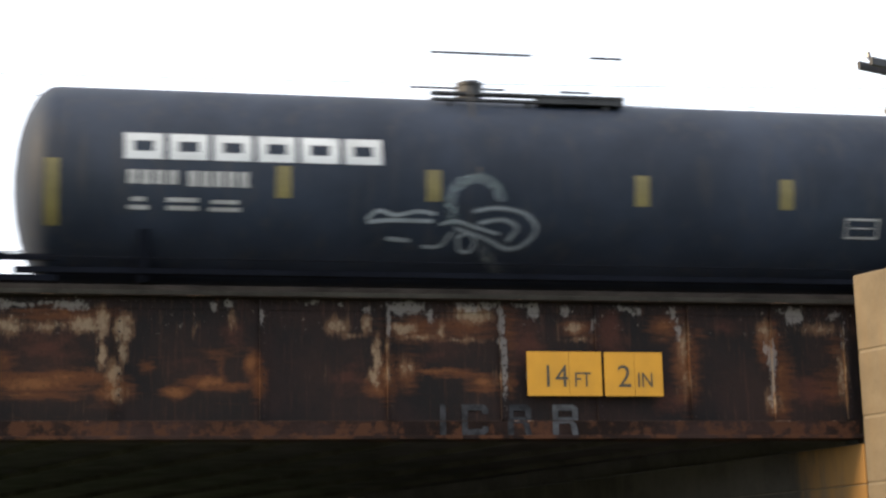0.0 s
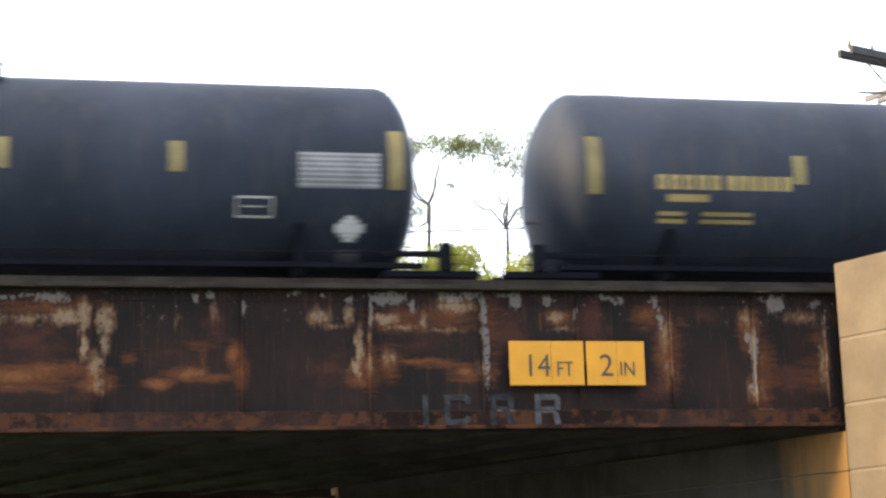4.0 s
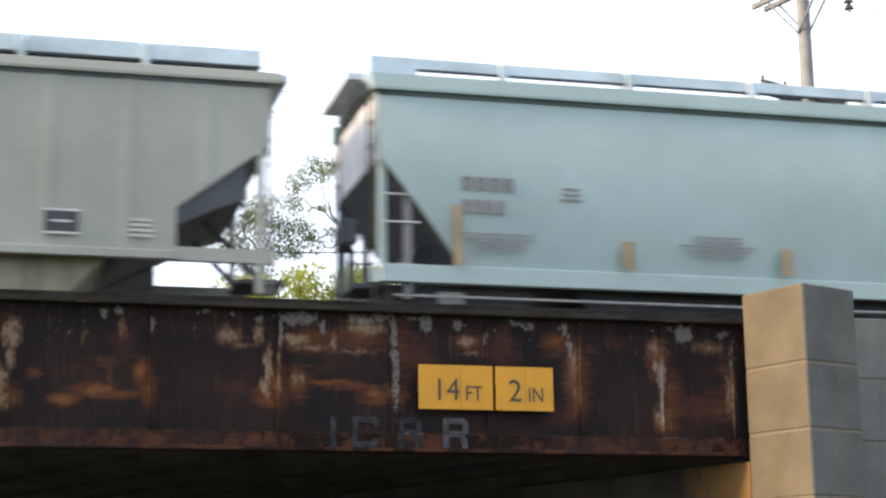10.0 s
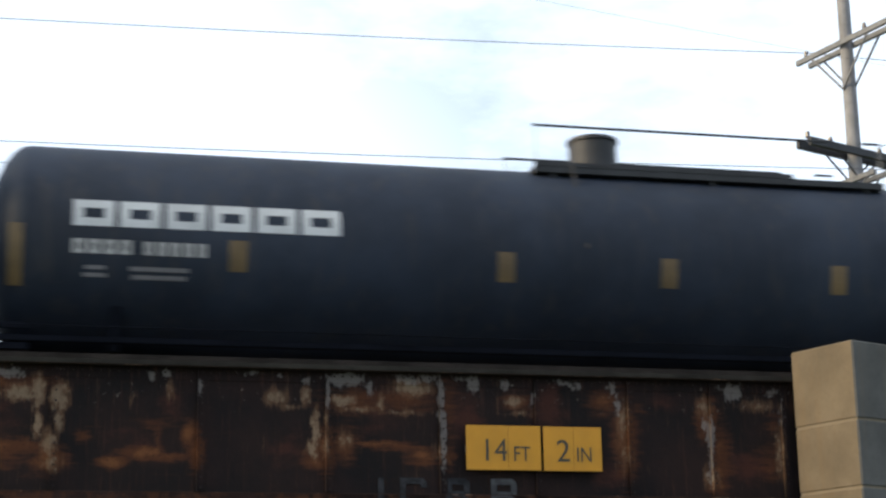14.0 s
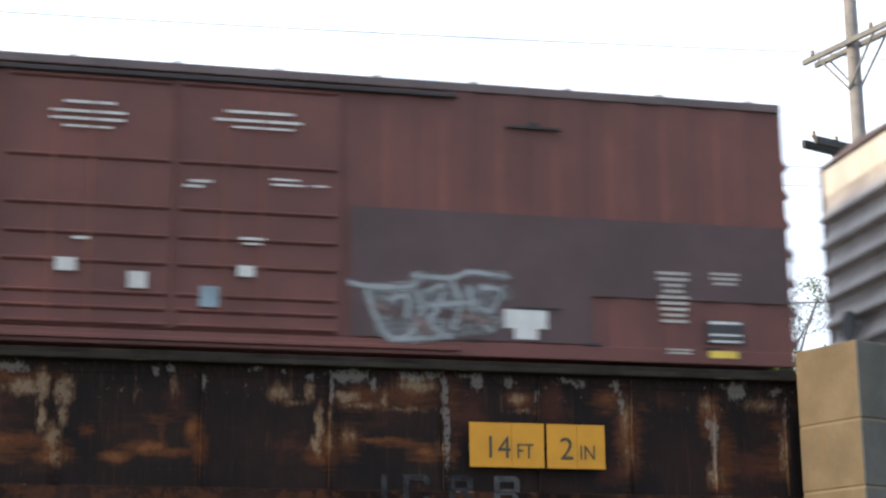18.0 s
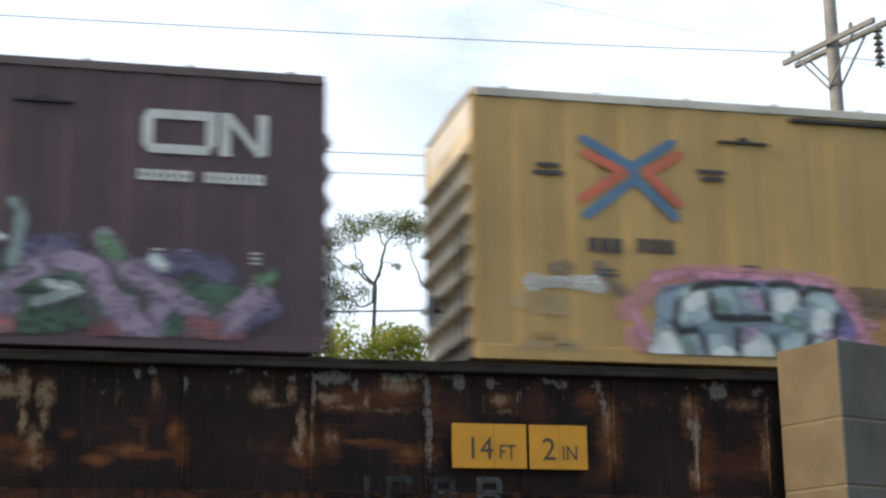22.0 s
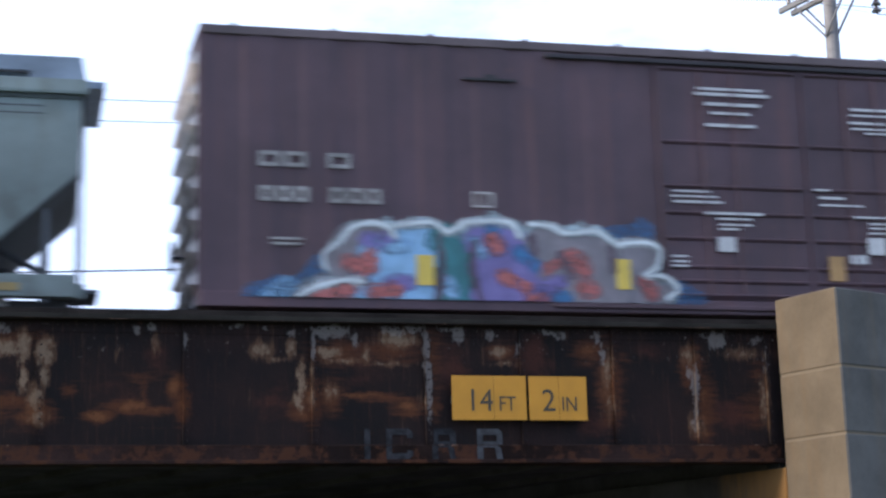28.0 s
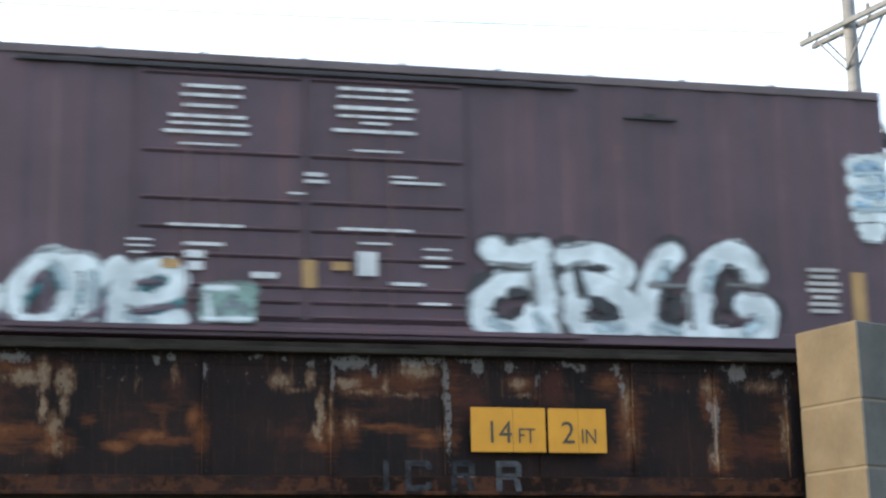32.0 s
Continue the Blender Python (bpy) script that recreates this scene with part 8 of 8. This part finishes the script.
# ---- covered hoppers ----
def hopper(mid, label, half, paint, dims, chutes, hatch_n, sill, slope_paint, posts=0, round_side=False, shift=0.0, board=0.26, slope=0.38, hatch=0.02, deep=0.5, chord=0.16, end_paint=None, over=0.18, board_paint=None):
    """dims: eave height, roof top, foot of the side, x and z of the slope's corners."""
    eave, top, foot, xs, zs_top, zs_low, hz, hx, hf = dims
    c = car("hopper_car", mid, label, "railway car", "railway cars")
    w = 1.52
    board_paint = board_paint or HATCH
    bm = bmesh.new()
    outline = [(half, hz), (half, eave), (-half, eave), (-half, hz)]
    if round_side:
        outline = [(hx, hf)] + outline + [(-hx, hf)]
    else:
        gusset = [(half - 0.33, hz - 0.24), (half - 0.33, 2.38), (half - 0.8, 2.2), (hx, hf)]
        outline = gusset[::-1] + outline + [(-x, z) for x, z in gusset]
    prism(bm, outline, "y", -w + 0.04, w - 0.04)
    part("hull", bm, slope_paint, c, "sloping hopper ends, dark with painted shade")
    for e in (-1, 1):
        part("end_sheet", P(box, *sorted((e * half, e * (half + 0.012))), -w + 0.04, w - 0.04, hz, eave), end_paint or paint, c)
    for s in (-1, 1):
        pts = [(-half, eave), (-half, zs_top), (-xs, zs_low), (-xs, foot), (xs, foot), (xs, zs_low), (half, zs_top), (half, eave)]
        if round_side:
            bm = bmesh.new()
            n = 7
            zz = [foot + (eave - foot) * k / n for k in range(n + 1)] + [zs_top, zs_low]
            zz = sorted(set(zz))

            def reach(z):
                if z <= zs_low:
                    return xs
                if z >= zs_top:
                    return half
                return xs + (half - xs) * (z - zs_low) / (zs_top - zs_low)

            def out(z):
                u = (z - foot) / (eave - foot)
                return s * (w - 0.02 + 0.13 * math.sin(math.pi * min(1, u * 1.05)))
            prev = None
            cols = 12
            for z in zz:
                cur = [bm.verts.new((-reach(z) + 2 * reach(z) * k / cols, out(z), z)) for k in range(cols + 1)]
                inn = [bm.verts.new((v.co.x, out(z) - s * 0.02, z)) for v in cur]
                if prev:
                    for k in range(cols):
                        bm.faces.new((prev[0][k], prev[0][k + 1], cur[k + 1], cur[k])).smooth = True
                    for e in (0, cols):
                        bm.faces.new([bm.verts.new(v.co) for v in (prev[0][e], cur[e], inn[e], prev[1][e])])
                prev = (cur, inn)
            bmesh.ops.recalc_face_normals(bm, faces=bm.faces)
            part("side_sheet", bm, paint, c, "smooth bowed side sheet")
        else:
            bm = bmesh.new()
            prism(bm, pts, "y", *sorted((s * (w - 0.03), s * w)))
            part("side_sheet", bm, paint, c)
        y = s * (w + 0.04)
        bm = bmesh.new()
        prism(bm, [(s * (w - 0.1), eave), (y + s * 0.03, eave), (y + s * 0.035, eave + 0.04), (y + s * 0.01, eave + chord), (s * (w - 0.1), eave + chord + 0.01)], "x", -half - over, half + over)
        part("top_chord", bm, paint, c)
        # the chord's shade on the side, as a narrow dark strip
        part("eave_seam", P(box, -half, half, *sorted((s * (w - 0.1), s * (w + 0.012))), eave - 0.065, eave - 0.002), EAVE_SHADE, c, "dark strip for the shade below the eave")
        for k in range(posts):
            x = -half + 0.9 + k * (2 * half - 1.8) / (posts - 1)
            z0 = foot if abs(x) < xs else zs_low + (zs_top - zs_low) * (abs(x) - xs) / (half - xs) + 0.05
            bm = bmesh.new()
            prism(bm, [(x - 0.13, s * w), (x - 0.05, s * (w + 0.009)), (x + 0.05, s * (w + 0.009)), (x + 0.13, s * w)], "z", z0, eave)
            part("side_post", bm, paint, c)
        z0, z1 = sill
        full = half - 0.02 if round_side else xs
        part("side_sill", P(box, -full, full, *sorted((s * (w - 0.06), s * (w + 0.07))), z0, z1, bevel=0.012), paint, c, "pale side sill")
        for e in (-1, 1):
            x = e * (half - (0.45 if round_side else 0.12))
            part("end_post", P(box, x - 0.05, x + 0.05, *sorted((s * (w - 0.12), s * w)), 1.0, zs_top - (0.5 if round_side else -0.1)), DIM_MARK if end_paint is END_LIT else slope_paint if round_side else paint, c)
            if end_paint is END_LIT:
                part("corner_post", P(box, *sorted((e * (half - 0.12), e * half)), *sorted((s * (w - 0.06), s * (w + 0.02))), sill[1], zs_top + 0.02, bevel=0.01), paint, c)
                for z in (2.14, 2.56):
                    part("grab_iron", P(rod, (e * (half - 0.06), s * (w + 0.01), z), (e * (half - 0.62), s * (w + 0.01), z), 0.016, 6), WHITE, c)
            part("end_sill", P(box, *sorted((e * (xs - 0.1), e * (half + 0.1))), *sorted((s * (w - 0.12), s * w)), z0, z0 + 0.2), paint, c)
            ladder(c, e * (half + 0.05), s * (w - 0.45) if s > 0 else -w + 0.05, 0, 1.0, eave + 0.1, STEEL_DARK if round_side else paint, 9, "y")
            bm = P(rod, (e * (half + 0.02), s * 0.7, 1.3), (e * (xs + 0.25), s * 0.7, zs_low + 0.3), 0.05, 6)
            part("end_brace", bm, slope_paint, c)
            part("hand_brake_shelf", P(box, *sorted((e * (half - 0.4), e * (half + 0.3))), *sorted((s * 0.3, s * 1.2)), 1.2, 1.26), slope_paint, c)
    bm = bmesh.new()
    prism(bm, [(-w - 0.02, eave + chord), (-w + 0.35, eave + slope - 0.08), (-0.6, eave + slope), (0.6, eave + slope), (w - 0.35, eave + slope - 0.08), (w + 0.02, eave + chord)], "x", -half, half)
    part("roof", bm, paint, c)
    step = 2 * half / hatch_n
    for s in (-1, 1):
        for k in range(hatch_n):
            x0 = -half + k * step
            part("roof_walk", P(box, x0 + 0.06, x0 + step - 0.06, *sorted((s * (1.12 - deep), s * 1.12)), top - 0.05 - board, top - 0.05, bevel=0.012), board_paint, c)
            part("walk_lip", P(box, x0 + 0.06, x0 + step - 0.06, *sorted((s * 1.1, s * 1.124)), top - 0.085 - board, top - 0.051 - board), STEEL_DARK, c)
            part("walk_bracket", P(box, x0 - 0.05, x0 + 0.05, *sorted((s * 0.5, s * 1.2)), eave + 0.2, top - 0.08), board_paint, c)
        if hatch > 0:
            part("walk_support", P(box, -half, half, *sorted((s * 0.5, s * 0.56)), eave + 0.3, top - 0.06), board_paint, c)
        part("walk_end", P(box, *sorted((s * (half + 0.03), s * (half + 0.36))), -1.0, 1.0, eave + chord + 0.06, eave + chord + 0.16), board_paint, c)
    for k in range(hatch_n):
        x = -half + (k + 0.5) * step
        part("hatch", P(box, x - step * 0.42, x + step * 0.42, -0.4, 0.4, eave + slope, top + hatch, bevel=0.05), board_paint, c, "roof hatch cover")
    for e in (-1, 1) if round_side else ():
        bm = bmesh.new()
        prism(bm, [(e * (half + 0.1), eave + chord - 0.02), (e * (half + 0.02), top - 0.06), (e * (half - 0.66), top - 0.06), (e * (half - 0.76), eave + chord - 0.02)], "y", -1.135, 1.135)
        part("roof_end", bm, board_paint, c, "pale sloping roof end")
    for x0, x1 in chutes:
        bm = bmesh.new()
        d = 0.45
        prism(bm, [(x0, foot), (x1, foot), (x1 - d, foot - 0.5), (x1 - 1.1, 0.35), (x0 + 1.1, 0.35), (x0 + d, foot - 0.5)], "y", -1.25, 1.25)
        part("discharge_chute", bm, CHUTE_OLIVE if not round_side else STEEL_DARK, c, "tapered discharge chute")
    for e in (-1, 1) if round_side else ():
        part("end_box", P(box, *sorted((e * (half - 2.4), e * (half - 0.15))), -1.3, 1.3, 0.8, sill[0] - 0.004), STEEL_DARK, c, "dark underframe box")
        for s in (-1, 1):
            part("label_plate", P(box, *sorted((e * (half - 1.35), e * (half - 0.95))), *sorted((s * 1.302, s * 1.308)), 0.98, 1.16), GREY_MARK, c, "pale stencil plate")
    for s in (-1, 1):
        part("shade_rail", P(box, -xs, xs, *sorted((s * 1.1, s * 1.2)), 0.75, 0.9), STEEL_DARK, c)
    trucks(c, half, 1.9)
    for ob in c.children_recursive:
        ob.data.transform(Matrix.Translation((shift, 0, 0)))
    return c


def build_hoppers():
    rng = random.Random(12)
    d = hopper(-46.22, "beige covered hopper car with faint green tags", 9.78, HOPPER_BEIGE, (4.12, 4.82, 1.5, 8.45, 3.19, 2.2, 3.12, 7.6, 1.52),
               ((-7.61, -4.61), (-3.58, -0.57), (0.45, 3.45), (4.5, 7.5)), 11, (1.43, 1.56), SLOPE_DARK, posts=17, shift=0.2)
    y = -1.52 - 0.055
    bars(d, frames_of(-8.27, -7.4, 2.62, 2.76, 5, 0.04, 0.045) + frames_of(-8.34, -7.18, 2.2, 2.35, 6, 0.04, 0.045) + rows_of(-7.05, -6.75, 1.72, 1.9, 3, rng), DIM_MARK, y, "number_block", "grey reporting marks")
    spray(d, y - 0.004, "faint green sprayed tags",
          ("mint", 0.16, 1, [[(-9.07, 3.24), (-8.72, 3.42), (-8.75, 3.13), (-8.63, 2.88)], [(-8.95, 3.03), (-8.67, 2.84)], [(-8.22, 2.07), (-7.94, 2.04)], [(-7.01, 2.16), (-6.81, 2.34), (-6.77, 2.09)], [(-6.44, 2.02), (-6.11, 2.12)], [(-5.82, 1.83), (-5.45, 1.93), (-4.95, 1.99), (-4.65, 1.83)], [(-5.70, 1.76), (-5.12, 1.76)]]),
          ("mint", 0.06, 0.5, [[(-8.99, 3.28), (-8.76, 3.38)], [(-8.91, 2.95), (-8.67, 2.88)], [(-6.97, 2.17), (-6.79, 2.30)], [(-5.78, 1.84), (-5.53, 1.79)], [(-5.32, 1.94), (-4.86, 2.00)], [(-5.28, 1.75), (-5.03, 1.78)], [(-6.36, 2.02), (-6.15, 2.01)]]))
    spray(d, y - 0.004, "thin grey sprayed scrawl",
          ("pencil", 0.12, 1, [[(-4.09, 2.41), (-3.83, 2.46)], [(-7.09, 1.83), (-6.81, 1.81)], [(-3.57, 2.39), (-3.23, 2.10)], [(-2.53, 2.04), (-2.35, 2.26)]]),
          ("pencil", 0.035, 0.3, [[(-4.18, 2.24), (-4.09, 2.45), (-3.87, 2.49), (-3.79, 2.29)], [(-4.10, 2.07), (-3.92, 2.07), (-3.96, 2.29)], [(-3.62, 2.09), (-3.40, 2.16), (-3.48, 2.44), (-3.27, 2.23), (-2.84, 2.20)], [(-3.36, 2.01), (-3.06, 1.95), (-2.75, 2.00)], [(-3.24, 1.93), (-3.07, 1.81), (-2.80, 1.86)], [(-2.71, 1.90), (-2.49, 2.04), (-2.30, 2.31)], [(-2.49, 1.91), (-2.27, 1.95)], [(-7.05, 1.75), (-6.93, 1.88), (-6.81, 1.80)]]))
    bars(d, [(6.82, 7.28, 1.76, 2.06)], BLACK_MARK, y, "data_panel", "black data panel with white edge")
    bars(d, [(6.80, 7.3, 2.06, 2.09), (6.80, 7.3, 1.73, 1.76), (6.9, 7.2, 1.9, 1.93), (5.59, 5.91, 1.76, 1.87)], WHITE, y - 0.003, "data_strip")
    bars(d, rows_of(7.9, 8.4, 1.7, 2.0, 4, rng), GREY_MARK, y, "data_lettering")
    spray(d, y - 0.004, "thin grey sprayed scrawl", ("pencil", 0.045, 0.3, [[(-0.7, 2.05), (-0.4, 2.0)], [(2.0, 1.95), (2.4, 2.1), (2.3, 1.9)], [(4.6, 1.95), (4.85, 2.0)]]))

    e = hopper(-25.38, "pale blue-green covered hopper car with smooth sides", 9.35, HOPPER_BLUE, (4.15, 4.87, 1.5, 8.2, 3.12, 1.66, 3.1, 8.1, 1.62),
               ((-6.5, -2.6), (-2.0, 2.0), (2.6, 6.5)), 9, (1.23, 1.5), SLOPE_DARK, round_side=True, shift=0.1, board=0.18, slope=0.4, hatch=-0.24, deep=0.14, chord=0.25, end_paint=END_LIT, over=0.1)
    y = -1.52 - 0.135
    bars(e, frames_of(-8.0, -7.2, 2.65, 2.85, 4, 0.05, 0.05) + frames_of(-8.0, -7.35, 2.3, 2.5, 4, 0.05, 0.05), DIM_MARK, y, "number_block", "grey reporting marks")
    bars(e, rows_of(3.3, 4.7, 1.78, 2.16, 5, rng, 0.4) + rows_of(-0.8, 0.42, 1.66, 1.98, 4, rng, 0.4) + rows_of(1.41, 2.26, 1.7, 1.87, 3, rng, 0.4) + rows_of(7.1, 7.9, 1.82, 2.13, 4, rng, 0.3)
         + rows_of(-4.6, -3.3, 1.75, 2.1, 5, rng, 0.4) + rows_of(-8.0, -6.9, 1.7, 2.0, 4, rng, 0.4) + rows_of(-6.5, -6.1, 2.5, 2.75, 3, rng, 0.4), DIM_MARK, y, "data_lettering", "rows of small grey lettering")
    bars(e, [(-0.25, -0.06, 2.07, 2.4), (2.42, 2.62, 1.54, 1.96), (5.2, 5.33, 1.58, 2.0), (8.1, 8.24, 1.5, 2.4), (-2.9, -2.72, 1.54, 1.96), (-5.5, -5.32, 1.54, 1.96), (-8.15, -8.0, 1.5, 2.4)], TAN_MARK, y, "reflector", "faded orange reflectors")
    bars(e, [(5.36, 5.78, 1.7, 1.99)], BLACK_MARK, y, "data_panel", "black data panel")
    bars(e, [(5.34, 5.8, 1.99, 2.02), (5.34, 5.8, 1.67, 1.7)], WHITE, y, "data_strip")
    bm = P(box, -9.66, -9.42, -0.95, -0.3, 1.9, 2.3, bevel=0.04)
    box(bm, -9.5, -9.42, -0.7, -0.5, 1.3, 1.9)
    part("hand_brake_box", bm, SLOPE_DARK, e, "dark hand brake housing on its stand")
    y = -1.52 - 0.08
    part("brake_pipe", P(rod, (-9.0, -1.45, 1.06), (7.2, -1.45, 1.06), 0.02, 6), GREY_MARK, e, "pale pipe below the sill")
    bars(e, [(3.66, 4.13, 1.28, 1.44)], ROSE_MARK, y, "placard", "faded pink placard")
    bars(e, [(1.9, 2.15, 1.32, 1.4), (5.9, 6.1, 1.3, 1.38)], GOLD_MARK, y, "reflector")
    bars(e, [(6.7, 7.0, 1.3, 1.36)], BLACK_MARK, y, "label_plate")

    j = hopper(76.75, "weathered grey-green covered hopper car with soot stains", 8.2, HOPPER_GREEN, (4.02, 4.775, 1.39, 6.85, 2.85, 1.64, 2.83, 6.8, 1.6),
               ((-5.8, -2.2), (-1.8, 1.8), (2.2, 5.8)), 8, (1.07, 1.39), SLOPE_DARK, round_side=True, shift=0.22, board=0.24, slope=0.4, hatch=-0.05, deep=0.3, chord=0.22, over=0.1, board_paint=HATCH_DULL, end_paint=END_SUNLIT)
    y = -1.52 - 0.135
    for z in (3.69, 3.8):
        bars(j, [(-7.9, 7.9, z, z + 0.02)], BLACK_MARK, -1.52 - 0.10, "seam")
    bm = bmesh.new()
    prism(bm, [(-7.85, 3.05), (-6.62, 3.05), (-6.62, 1.7), (-6.8, 1.7), (-7.85, 2.66)], "y", y + 0.012, y + 0.016)
    part("repaint_patch", bm, HOPPER_PATCH, j, "paler repainted patch beside the number")
    bars(j, frames_of(-6.15, -5.2, 3.13, 3.34, 5, 0.05, 0.05) + [(-6.15, -5.2, 3.1, 3.13)], GREY_MARK, y, "lettering", "white block marks")
    bars(j, frames_of(-6.63, -6.0, 2.5, 2.66, 3, 0.05, 0.05) + frames_of(-6.63, -5.85, 2.06, 2.22, 4, 0.05, 0.05) + rows_of(-6.6, -5.9, 1.55, 1.85, 3, rng, 0.4), BLACK_MARK, y, "number_block")
    r = []
    for x0, x1, n in ((-2.75, -1.67, 5), (-1.33, -0.05, 6), (0.27, 0.98, 3), (1.36, 2.15, 4), (2.45, 3.25, 4), (3.55, 4.9, 7)):
        r += frames_of(x0, x1, 2.99, 3.22, n, 0.05, 0.045)
    bars(j, r, SPRAY["rose"], y, "lettering", "faded red lettering blocks")
    bm = bmesh.new()
    prism(bm, [(0.80, 2.62), (1.92, 2.62), (2.03, 2.40), (1.78, 2.04), (1.02, 2.04), (0.74, 2.40)], "y", y, y + 0.003)
    part("emblem", bm, ORANGE_BRIGHT, j, "orange-red emblem")
    bm = bmesh.new()
    prism(bm, [(1.03, 2.20), (1.72, 2.42), (1.78, 2.55), (1.08, 2.36)], "y", y - 0.004, y - 0.001)
    part("emblem_band", bm, GOLD_MARK, j, "slanting yellow band across the emblem")
    y = -1.52 - 0.085
    bars(j, [(-3.48 + 0.475 * k, -3.26 + 0.475 * k, 1.455, 1.505) for k in range(20)], GREY_MARK, -1.525, "reflector_tape", "red and white reflector tape")
    bars(j, [(-3.26 + 0.475 * k, -3.005 + 0.475 * k, 1.455, 1.505) for k in range(20)], SPRAY["rose"], -1.525, "reflector_tape")
    bars(j, [(-6.9, -6.1, 1.18, 1.26), (-3.75, -3.4, 1.18, 1.26), (-1.1, -0.62, 1.18, 1.28), (4.0, 4.35, 1.2, 1.28), (6.89, 7.62, 1.15, 1.26)], GOLD_MARK, y, "reflector", "yellow reflector")
    bars(j, [(6.27, 6.84, 1.66, 1.94)], BLACK_MARK, -1.52 - 0.13, "data_panel", "black data panel with white edges")
    bars(j, [(6.25, 6.86, 1.94, 1.97), (6.25, 6.86, 1.63, 1.66), (6.3, 6.8, 1.79, 1.82)], WHITE, -1.52 - 0.135, "data_strip")
    bars(j, [(-2.2, -1.7, 1.15, 1.27)], DIM_MARK, y, "label_plate")


build_hoppers()


def motions():
    """The train rolls by: every car keeps its place in the train."""
    for c, mid in MOVING:
        walk(c, [(t, pose(mid - run(t), TRACK_Y, RAIL_Z)) for t in range(0, 33)])


motions()
